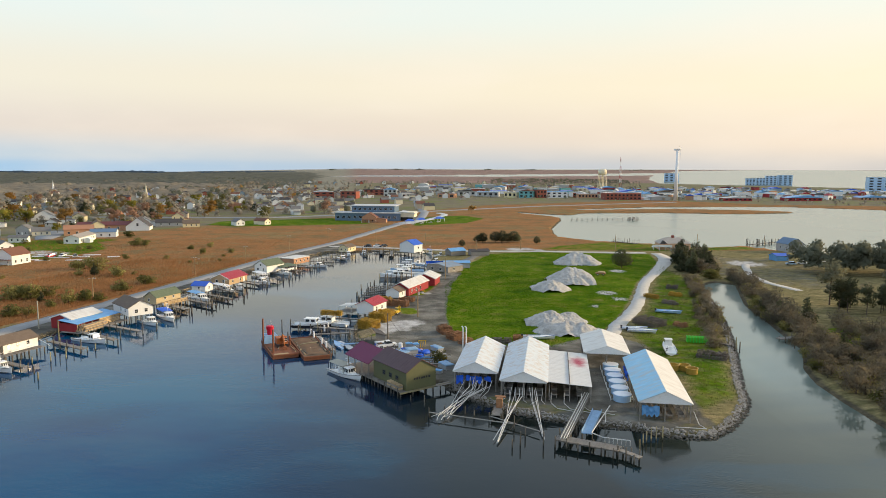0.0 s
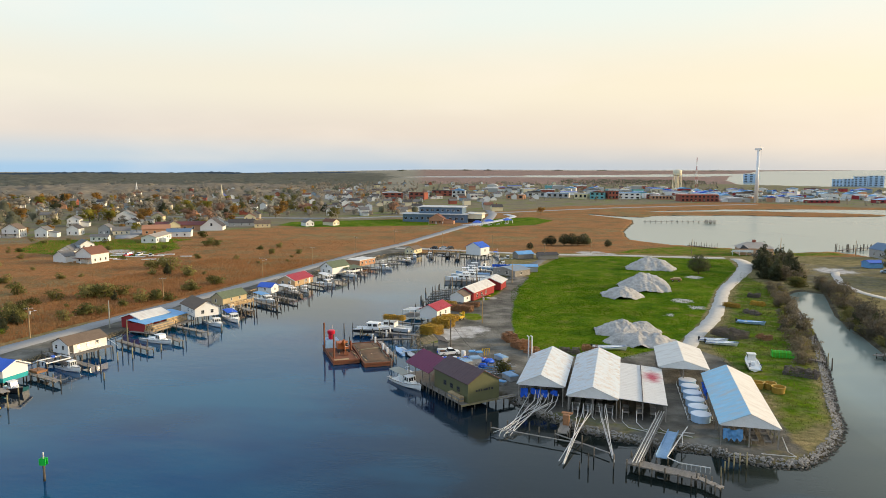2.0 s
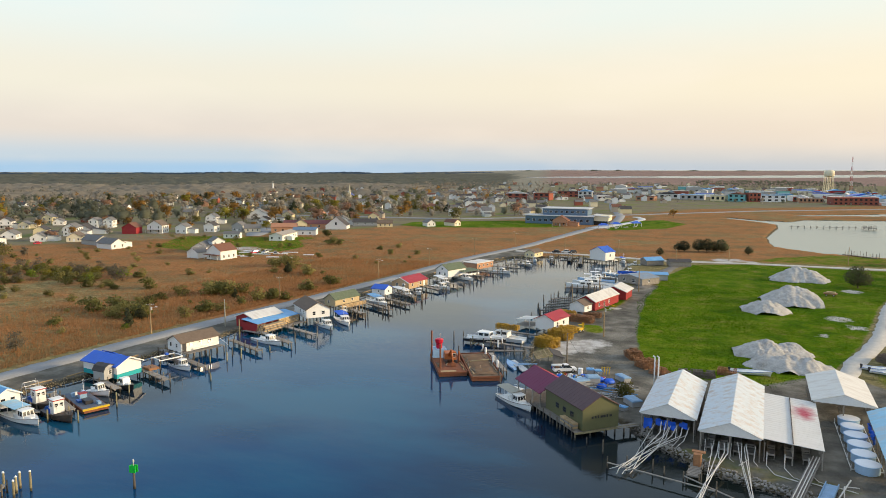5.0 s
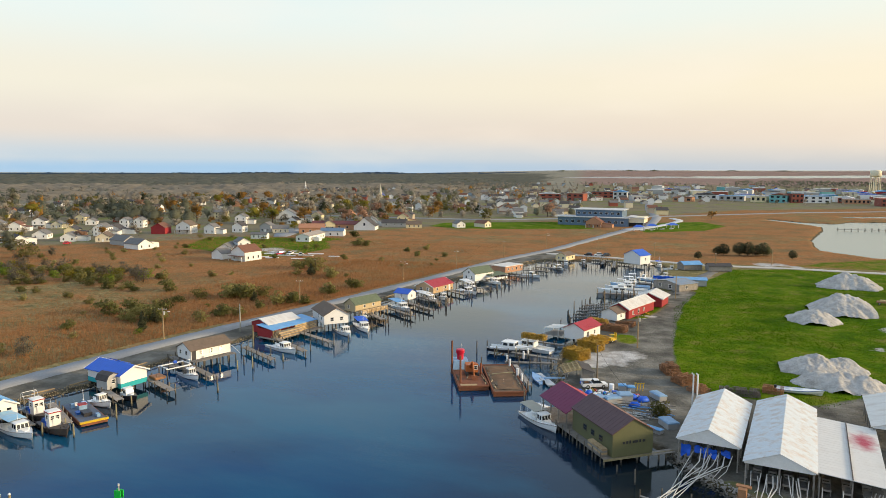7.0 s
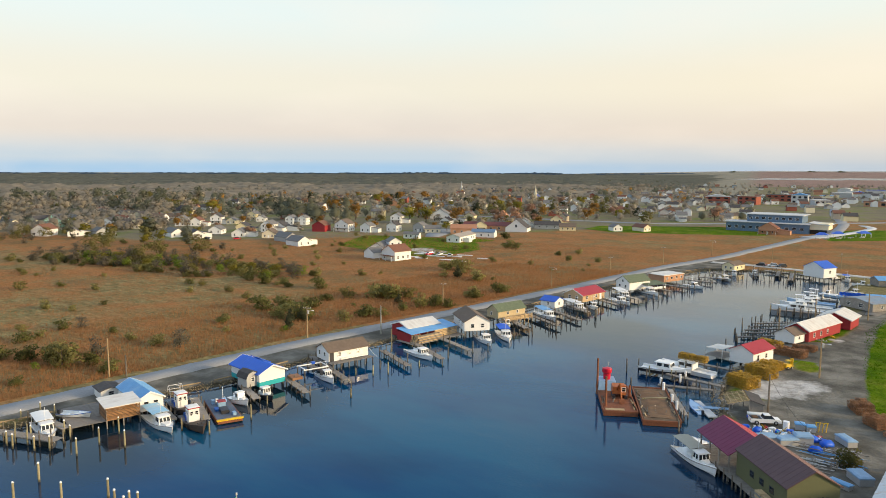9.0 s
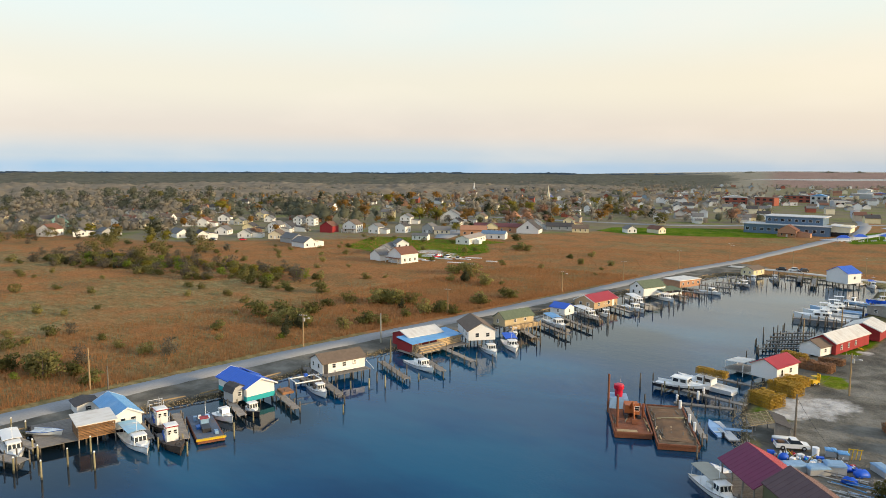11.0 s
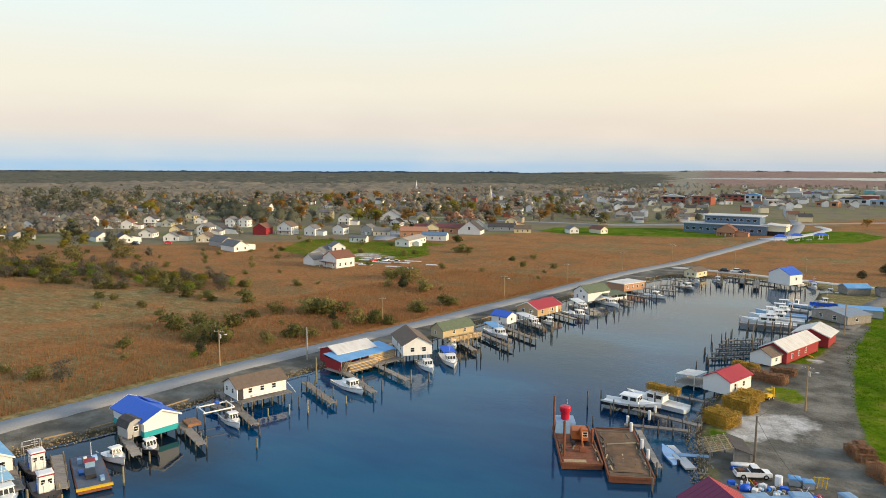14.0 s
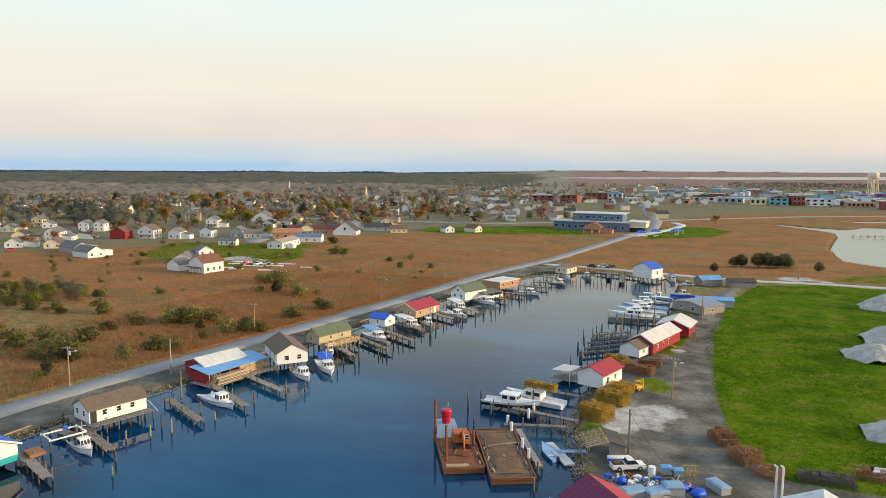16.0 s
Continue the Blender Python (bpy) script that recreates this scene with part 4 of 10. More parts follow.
part("ridge_pipe", s, pot_dark, lt, "dark pipe with short stubs along the roof")
me = shared("shed_post/3.2", lambda s: s.box(-.09, -.09, 0, .09, .09, 3.25), weathered)
for yy in np.linspace(0, 24.5, 8):
    for xx in (.3, 4.4, 8.6):
        part_at("post", me, lt, xx, yy, 0)
s = Shape()
for xx in (.3, 4.4, 8.6):
    s.box(xx - .07, -.2, 3.1, xx + .07, 24.8, 3.3)
part("frame", s, weathered, lt)
for sh, n in ((shed_a, 3), (shed_b, 4), (lt, 3), (shed_d, 4)):
    for i in range(n):
        for yy in (1.2, 5.2, 9.4):
            if sh is shed_d and yy > 6:
                continue
            lx = (-3.1 + i * 2.1) if sh is not lt else 1.3 + i * 2.6
            shedding_trough(*from_shed(sh, lx, yy), 0.8, R1)

# blue sheeting hung under the fronts
rng = random.Random(5)


def draped(x, y, z, rz, w, h, material, label, seed, depth=0.5):
    """A hanging, crumpled sheet with thickness."""
    s, r = Shape(), random.Random(seed)
    nx_, nz_ = max(4, int(w / .3)), 6
    fall = [.55 + .45 * r.random() for _ in range(nx_ + 1)]
    off = [[r.uniform(-.3, .3) for _ in range(nx_ + 1)] for _ in range(nz_ + 1)]
    front = [(-w / 2 + w * i / nx_, off[j][i] - depth * (j / nz_) ** 2 * .6, h - h * fall[i] * j / nz_ + off[j][i] * .3) for j in range(nz_ + 1) for i in range(nx_ + 1)]
    back = [(a, b + .06, c2) for a, b, c2 in front]
    k, q = len(front), nx_ + 1
    f = [(j * q + i, (j + 1) * q + i, (j + 1) * q + i + 1, j * q + i + 1) for j in range(nz_) for i in range(nx_)]
    s.add(front + back, f + [tuple(k + v for v in reversed(g)) for g in f])
    return solid("tarpaulin", s, material, x, y, z, rz, label, "tarpaulin", smooth=True)


for i, (lx, w, hh) in enumerate(((-3.3, 1.5, 2.1), (-1.4, 1.3, 1.3), (.4, 2.0, 1.7), (2.6, 1.4, 1.2))):
    draped(*from_shed(shed_a, lx, .2 + .3 * (i % 2)), 3.9 - hh, R1 + (-8, 9, -5, 12)[i], w, hh, blue_tarp, "bright blue tarpaulin hung under a shed eave", i)
draped(*from_shed(shed_d, -2.6, .3), 1.2, R1, 3.2, 2.4, light_blue_roof, "faded blue tarpaulin bunched under a shed front", 9)
draped(*from_shed(shed_d, -4.9, 24), 1.5, R1 + 90, 6, 2.2, blue_tarp, "blue tarpaulin along a shed side", 11)

# round tanks between the sheds
for i in range(6):
    x, y = 39.3 - i * .55, 160.2 - i * 4.35
    t = thing("round_tank", x, y, 0.85, i * 20, "round pale blue fibreglass tank with a white cover", "tank", "round tanks")
    s = Shape()
    ring = lambda r, z: [(r * math.cos(a), r * math.sin(a), z) for a in np.linspace(0, 2 * math.pi, 28, endpoint=False)]
    s.loft([ring(1.75, 0), ring(1.8, 1.3), ring(1.88, 1.32), ring(1.88, 1.4), ring(1.7, 1.4), ring(1.7, .9)], caps=False)
    part("shell", s, tank_blue, t, smooth=False)
    s = Shape()
    s.loft([ring(1.70, 1.30), ring(1.78, 1.42), ring(1.4, 1.52), ring(.3, 1.58), ring(.05, 1.58)])
    part("cover", s, tank_white, t, "white domed cover")
s = Shape()
for xo in (-2.3, 2.3):
    for i in range(5):
        s.tube((39.3 - i * .55 + xo, 160.2 - i * 4.35, 1.15), (39.3 - (i + 1) * .55 + xo, 160.2 - (i + 1) * 4.35, 1.15), .07, .07, 6)
for i in range(6):
    s.tube((37.0 - i * .55, 160.2 - i * 4.35, .8), (37.0 - i * .55, 160.2 - i * 4.35, 1.9), .06, .06, 6)
s.tube((34.3, 138.4, 1.1), (39, 138.2, 1.1), .08, .08, 6)
solid("water_pipe", s, pvc, 0, 0, 0, 0, "white plastic supply pipes beside round tanks", "pipe")

# plastic pipes running down to the water
def pipe_run(pts, r=0.09, label="white plastic intake pipe running down to the water"):
    s = Shape()
    for a, b in zip(pts, pts[1:]):
        s.tube(a, b, r, r, 7)
    return solid("intake_pipe", s, pvc, 0, 0, 0, 0, label, "pipe", "intake pipes")


rq = random.Random(17)
for i in range(7):
    fx, fy = from_shed(shed_a, -2.2 + i * .95 + rq.uniform(-.3, .3), .5)
    ex, ey = rq.uniform(-1.8, 1.6), rq.uniform(128.6, 131.6)
    pipe_run([(fx, fy, rq.uniform(2.6, 3.7)), (fx - rq.uniform(.2, 1.0), fy - rq.uniform(1.2, 2.4), rq.uniform(1.6, 2.4)), ((fx + ex) / 2 + rq.uniform(-.5, .5), (fy + ey) / 2, rq.uniform(1.1, 1.7)), (ex, ey, rq.uniform(.5, 1.0)), (ex - rq.uniform(.3, 1.2), ey - rq.uniform(0, .8), rq.uniform(.1, .6))], rq.uniform(.05, .085))
for i in range(4):
    fx, fy = from_shed(shed_a, .6 + i * 1.0, .4)
    pipe_run([(fx, fy, 3.2), (fx - rq.uniform(.2, 1.2), fy - rq.uniform(1.5, 2.8), 1.5), (fx - rq.uniform(1.5, 3.4), fy - rq.uniform(3.2, 4.8), .9)], .06)
for i in range(4):
    fx, fy = from_shed(shed_b, -2.4 + i * .7 + rq.uniform(-.2, .2), .3)
    ex = rq.uniform(10.8, 12.6)
    pipe_run([(fx, fy, rq.uniform(2.8, 3.9)), (fx - rq.uniform(0, .5), fy - 2, rq.uniform(1.8, 2.6)), (ex, rq.uniform(124.6, 127.4), 1.3), (ex - rq.uniform(2.0, 3.0), rq.uniform(116.8, 119.5), rq.uniform(.2, .5))], rq.uniform(.06, .09))
for i in range(4):
    fx, fy = from_shed(shed_b, 1.2 + i * .45 + rq.uniform(-.2, .2), .3)
    pipe_run([(fx, fy, rq.uniform(2.8, 3.9)), (fx - rq.uniform(-.2, .3), fy - 2.5, rq.uniform(1.8, 2.5)), (17.6 + rq.uniform(0, .5), rq.uniform(117.0, 122.0), rq.uniform(.2, .6))], rq.uniform(.05, .08))
for i in range(6):
    fx, fy = from_shed(shed_b, rq.uniform(-3.8, 4), .4)
    pipe_run([(fx, fy, rq.uniform(2.4, 3.6)), (fx + rq.uniform(-.4, .4), fy - rq.uniform(.5, 1.5), rq.uniform(.9, 1.4)), (fx + rq.uniform(-2, 2), fy - rq.uniform(1.5, 3.5), .95)], .055)
for lx in (5.6, 8.2, 11.6):
    fx, fy = from_shed(shed_b, lx, .8)
    pipe_run([(fx, fy, 2.6), (fx - .3, fy - 1.8, 1.0), (fx + .4, fy - 5.0, .95), (fx + 5.0, fy - 7.6, .95)], .07)
pipe_run([(47.0, 127.0, 2.6), (47.2, 124.6, 1.0), (47.8, 122.6, .95), (42.5, 123.4, .95)], .07)
pipe_run([(30.0, 124.8, 1.3), (31.5, 131, 1.2), (33.6, 131.2, 1.1)], .08)

# plank bridge, pontoon and loading pier on the point
pier(19.8, 117.6, 29.6, 112.6, 2.4, 1.3, 2.0, label="weathered plank landing stage on piles off the point", tall=.6)
pier(29.6, 112.8, 32.2, 109.6, 1.2, 1.1, 1.6, label="narrow plank spur of a landing stage", tall=.9)
t = thing("gangway", 21.2, 117.2, 0, -20.5, "long grey timber gangway carrying pipes to a landing stage", "gangway")
s = Shape()
for xx in (-.7, -.25, .25, .7):
    s.tube((xx, 0, 1.5), (xx * .9, 24.5, 1.75), .12, .12, 6)
for yy in np.arange(.5, 24, .8):
    s.box(-.85, yy, 1.35 + yy * .011, .85, yy + .22, 1.42 + yy * .011)
part("deck", s, weathered, t)
s = Shape()
for xx in (-.45, .05, .45):
    s.tube((xx, -1.5, 1.7), (xx, 24, 2.0), .08, .08, 6)
part("pipe", s, pvc, t, "white plastic pipe along a gangway")
me = shared("gangway_post", lambda s: s.tube((0, 0, -2), (0, 0, 1.5), .14, .12, 6), pile_wood)
for yy in (1, 5, 9):
    for xx in (-.9, .9):
        part_at("post", me, t, xx, yy, 0)
t = thing("conveyor", 25.2, 118.4, 0, -21, "pale blue-grey metal loading conveyor at the landing stage", "conveyor")
s = Shape()
s.box(-.85, 0, 1.55, .85, 12.4, 1.7)
s.box(-.9, 0, 1.55, -.8, 12.4, 2.1), s.box(.8, 0, 1.55, .9, 12.4, 2.1)
part("trough", s, blue_grey_tarp, t)
s = Shape()
s.tube((.9, 0, 1.9), (2.2, 13.5, 2.6), .1, .1, 6), s.tube((.9, 0, 1.9), (3.0, -1.4, 1.9), .1, .1, 6), s.tube((3.0, -1.4, 1.9), (7.6, -1.2, 1.9), .09, .09, 6)
for i in range(7):
    s.tube((3.4 + i * .7, -1.4, 1.0), (3.4 + i * .7, -1.4, 1.9), .05, .05, 5)
part("rail", s, pvc, t, "white tube rail")
for yy in (1, 6, 11):
    for xx in (-.9, .9):
        part_at("post", me, t, xx, yy, 0)
# old dock remains off the sheds
for a, b, tp in ((-2.6, 130.6, 1.9), (4.4, 131.4, 2.2), (6.1, 130.4, 1.7), (8.9, 129.2, 1.7), (11.4, 128.2, 1.8), (13.2, 124.6, 2.6), (14.8, 120.8, 2.2), (13.5, 117, 2.6), (17.5, 117.0, 2.3), (12.0, 116.0, 1.3), (20.5, 118.6, 2.6),
                 (24.0, 121.0, 2.2), (-3.6, 136.2, 2.4), (33.6, 115.0, 1.8), (34.8, 117.2, 1.9), (35.8, 118.6, 1.9), (36.8, 119.2, 2.3), (37.8, 119.5, 2.3), (39.0, 119.8, 2.3), (-6.5, 139.2, 1.6), (0.4, 133.0, 1.4)):
    mooring_post(a, b, tp, pile_wood if a < 30 else pale_pile, r=.11)
s = Shape()
s.tube((-2.6, 130.6, 1.0), (13.0, 124.6, 1.0), .12, .12, 6), s.tube((9, 129.2, .8), (17.5, 121.5, .8), .12, .12, 6)
solid("dock_beam", s, weathered, 0, 0, 0, 0, "old grey timber beams left from a ruined dock", "beam")
# derelict platform on piles
t = thing("derelict_platform", 10.2, 129.0, 0, -12, "small derelict timber platform with a rusty upright box", "platform")
s = Shape()
s.box(-.9, 0, .9, .9, 5.5, 1.05)
for i in range(10):
    s.box(-1.0, i * .55, 1.05, 1.0, i * .55 + .4, 1.12)
part("deck", s, weathered, t)
s = Shape()
s.box(-.5, 3.8, 1.1, .6, 5.2, 3.0), s.box(-.9, 4.8, 2.9, 1.1, 5.6, 3.1)
part("hopper", s, pot_rust, t, "rusty upright box")
for xx in (-.9, .9):
    for yy in (.2, 2.7, 5.2):
        part_at("post", me, t, xx, yy, 0)

# olive boathouse with its maroon-roofed neighbour, on piles over the water
OR = 36.5
oh = gable_house("boathouse", -4.45, 143.9, 1.5, OR, 7.5, 13.2, 3.95, 6.1, olive_wall, brown_roof, "olive metal boathouse with a dark brown roof over the water", "boathouse", seams=1.0, over=.25, roof_right=sunlit_brown_roof,
                 frame_mat=dark_metal, side_windows=((3.6, 2.0, .9, .8), (6.2, 2.0, .9, .8), (8.8, 2.0, .9, .8)))
for i, w in enumerate((.5, .5, .35, .7, .5, .35, .6)):
    s = Shape()
    s.box(-1.9 + i * .62, -.05, 2.05, -1.9 + i * .62 + w * .8, 0.02, 2.45 + (i % 3) * .05)
    part("sign_bar", s, dark_metal, oh, "dark bar of a wall sign")
pb = thing("boat_shelter", *from_shed(oh, -.6, 13.6), 1.5, OR, "open shelter with a maroon metal roof on dock posts", "shelter")
part("roof", roof_slabs(8.4, 10.0, 3.0, 5.3, .3, .1, 1.0, -1), purple_roof, pb)
part("roof", roof_slabs(8.4, 10.0, 3.0, 5.3, .3, .1, 1.0, 1), red_roof, pb, "brighter red roof slope")
me = shared("shelter_post", lambda s: s.box(-.1, -.1, -2.5, .1, .1, 3.05), weathered)
for xx in (-4, 4):
    for yy in (.3, 3.4, 6.5, 9.6):
        part_at("post", me, pb, xx, yy, 0)
for xx in (-4, 4):
    part("eave_beam", Shape().box(xx - .08, 0, 2.75, xx + .08, 10, 3.0), weathered, pb)
d = thing("wharf", -4.45, 143.9, 0, OR, "weathered plank wharf on posts round the olive boathouse", "wharf")
r2 = random.Random(3)
ob = part("deck", plank_deck(8.6, 25.0, 1.44, r2, x0=-5.3), weathered, d)
part("deck", Shape().box(3.3, -.9, 1.36, 7.6, .6, 1.43), weathered, d)
part("edge_beam", Shape().box(-5.5, -.3, 1.15, 7.7, -.16, 1.5), pale_pile, d, "pale timber edge beam")
me = shared("wharf_post", lambda s: s.tube((0, 0, -2), (0, 0, 1.35), .17, .15, 7), pile_wood)
me2 = shared("wharf_pole", lambda s: s.tube((0, 0, -2), (0, 0, 2.3), .13, .11, 7), pile_wood)
for yy in np.arange(.2, 25, 2.6):
    for xx in (-5.1, -2, 1, 3.2):
        part_at("post", me, d, xx, yy, 0)
    part_at("rail_post", me2, d, -5.4, yy + .6, 0)
for xx in (4.5, 5.9, 7.2):
    part_at("post", me, d, xx, -.7, 0)
for i in range(3):
    mx, my = from_shed(d, -4.6, 1.6 + i * 1.6)
    t = thing("crate_stack", mx, my, 1.46, OR, "stack of pale slatted crates on the wharf", "crates", "crate stacks")
    for k in range(4):
        s = Shape()
        s.box(-.5, -.7, k * .33, .5, .7, k * .33 + .3)
        part("crate", s, new_wood if k % 2 else weathered, t)

# gravel and shell heaps
def heap(x, y, rx, ry, h, seed, label, peaks):
    """Tipped loads side by side: cones at the angle of repose that run into one another. peaks: (x, y, height share)."""
    s, n = Shape(), 72
    X, Y = np.meshgrid(np.linspace(-rx * 1.25, rx * 1.25, n), np.linspace(-ry * 1.25, ry * 1.25, n))
    wob = (lattice_noise(X + 7 * seed, Y, 2.4, seed + 3) - .5) * 1.1 + (lattice_noise(X + 5 * seed, Y, .9, seed + 9) - .5) * .5
    Z = np.full(X.shape, -.5)
    for k, (px, py, q) in enumerate(peaks):
        dx, dy = X - px * rx, Y - py * ry
        ang = np.arctan2(dy, dx)
        d = np.hypot(dx, dy) * (1 + .10 * np.sin(3 * ang + seed + k) + .05 * np.sin(7 * ang + 2 * seed + k))
        Z = np.maximum(Z, h * q - .62 * np.maximum(np.hypot(d, 1.2) - 1.2, 0) + wob * .6)
    Z = np.where(Z > .1, Z + (lattice_noise(X + x, Y + y, .55, seed) - .5) * .3, -.5)
    s.add(np.stack([X, Y, Z], -1).reshape(-1, 3).tolist(), [(j * n + i, j * n + i + 1, (j + 1) * n + i + 1, (j + 1) * n + i) for j in range(n - 1) for i in range(n - 1)])
    return solid("shell_mound", s, shell_heap, x, y, 0.8, 0, label, "mound", "shell mounds", smooth=True)


heap(36.0, 199.0, 8.2, 5.6, 3.3, 1, "long grey heap of crushed oyster shell on the lawn", ((-.5, -.1, .8), (-.15, -.25, .95), (.2, -.1, .9), (.5, -.3, .85), (.62, .1, .7)))
heap(32.5, 209.5, 6.0, 5.0, 3.6, 2, "pale heap of crushed oyster shell behind a longer one", ((-.3, 0, .9), (.15, .2, 1), (.5, .1, .6)))
heap(38.5, 212.0, 4.6, 4.6, 3.0, 12, "small pointed heap of crushed oyster shell", ((0, 0, 1), (.4, .1, .6)))
heap(42.0, 268.0, 6.2, 5.4, 4.0, 3, "pointed heap of pale crushed shell on the lawn", ((-.1, 0, 1), (.3, .1, .8), (-.4, .1, .6)))
heap(52.5, 287, 7.6, 8, 6.2, 4, "large heap of pale crushed oyster shell on the lawn", ((-.3, -.1, .8), (0, .1, 1), (.3, .1, .95), (.5, .2, .7), (.1, -.3, .7)))
heap(66, 344, 9.6, 8, 5.6, 5, "wide far heap of pale crushed oyster shell", ((-.4, 0, .8), (-.1, .1, 1), (.25, 0, .9), (.55, .1, .75)))

# ---- boats ----
def heading(dx, dy):
    return math.degrees(math.atan2(-dx, dy))


def hull_shape(L, B, free=0.75, draft=0.5, deck=0.45, fore=0.55):
    """An open boat from stern y=0 to bow y=L: outer skin, gunwale, cockpit and foredeck in one shell."""
    rings = []
    for i in range(13):
        s = i / 12
        b = B / 2 * (1 - max(0.0, (s - .42) / .58) ** 2.3) * (0.93 + .07 * min(1, s * 4))
        b = max(b, .04)
        sheer = free * (0.85 + .95 * s ** 2.2)
        y = L * s + (.35 if i == 12 else 0)
        keel = -draft * (1 - .5 * s ** 3)
        chine = .02 + .45 * s ** 3
        dk = sheer - .04 if s > fore else sheer - deck
        inn = max(b - .16, .02)
        rings.append([(b, y, sheer), (b * .86, y - .25 * s * (i == 12), chine), (0, y - .5 * (i == 12), keel), (-b * .86, y - .25 * s * (i == 12), chine), (-b, y, sheer), (-inn, y, sheer), (-inn, y, dk), (inn, y, dk), (inn, y, sheer)])
    return Shape().loft([r[::-1] for r in rings])


def cabin_on(t, L, B, y0, y1, z, h, w, roof_over=0.2, material=None, roof_mat=None, panes=3):
    """A wheelhouse with raked front and separate panes; y0 aft, y1 forward."""
    material = material or white_gel
    s = Shape()
    a, b, rake = w / 2, w / 2 * .88, h * .28
    s.loft([[(-a, y0, z), (a, y0, z), (a, y1, z), (-a, y1, z)], [(-b, y0, z + h), (b, y0, z + h), (b, y1 - rake, z + h), (-b, y1 - rake, z + h)]])
    cab = part("cabin", s, material, t)
    s = Shape()
    s.loft([[(-b - roof_over, y0 - roof_over * 2, z + h), (b + roof_over, y0 - roof_over * 2, z + h), (b + roof_over, y1 - rake + roof_over, z + h), (-b - roof_over, y1 - rake + roof_over, z + h)],
            [(-b, y0 - roof_over, z + h + .12), (b, y0 - roof_over, z + h + .12), (b, y1 - rake, z + h + .12), (-b, y1 - rake, z + h + .12)]])
    part("cabin_roof", s, roof_mat or material, t)
    for i in range(panes):
        c0, c1 = -1 + 2 * (i + .12) / panes, -1 + 2 * (i + .88) / panes
        f = lambda u, v: (u * (a + (b - a) * v) * .95, y1 - rake * v + .03, z + h * v)
        s = Shape()
        s.add([f(c0, .45), f(c1, .45), f(c1, .9), f(c0, .9)] + [(p[0], p[1] - .06, p[2]) for p in (f(c0, .45), f(c1, .45), f(c1, .9), f(c0, .9))], [(0, 1, 2, 3)[::-1], (4, 5, 6, 7), (0, 1, 5, 4), (1, 2, 6, 5), (2, 3, 7, 6), (3, 0, 4, 7)])
        part("pane", s, dark_glass, cab)
    for sg in (-1, 1):
        for i in range(2):
            l0, l1 = y0 + (y1 - rake - y0) * (i + .15) / 2, y0 + (y1 - rake - y0) * (i + .85) / 2
            x = lambda v: sg * (a + (b - a) * v + .02)
            s = Shape()
            q = [(x(.45), l0, z + h * .45), (x(.45), l1, z + h * .45), (x(.9), l1, z + h * .9), (x(.9), l0, z + h * .9)]
            s.add(q + [(p[0] - sg * .06, p[1], p[2]) for p in q], [(0, 1, 2, 3), (7, 6, 5, 4), (0, 1, 5, 4), (1, 2, 6, 5), (2, 3, 7, 6), (3, 0, 4, 7)])
            part("pane", s, dark_glass, cab)
    return cab


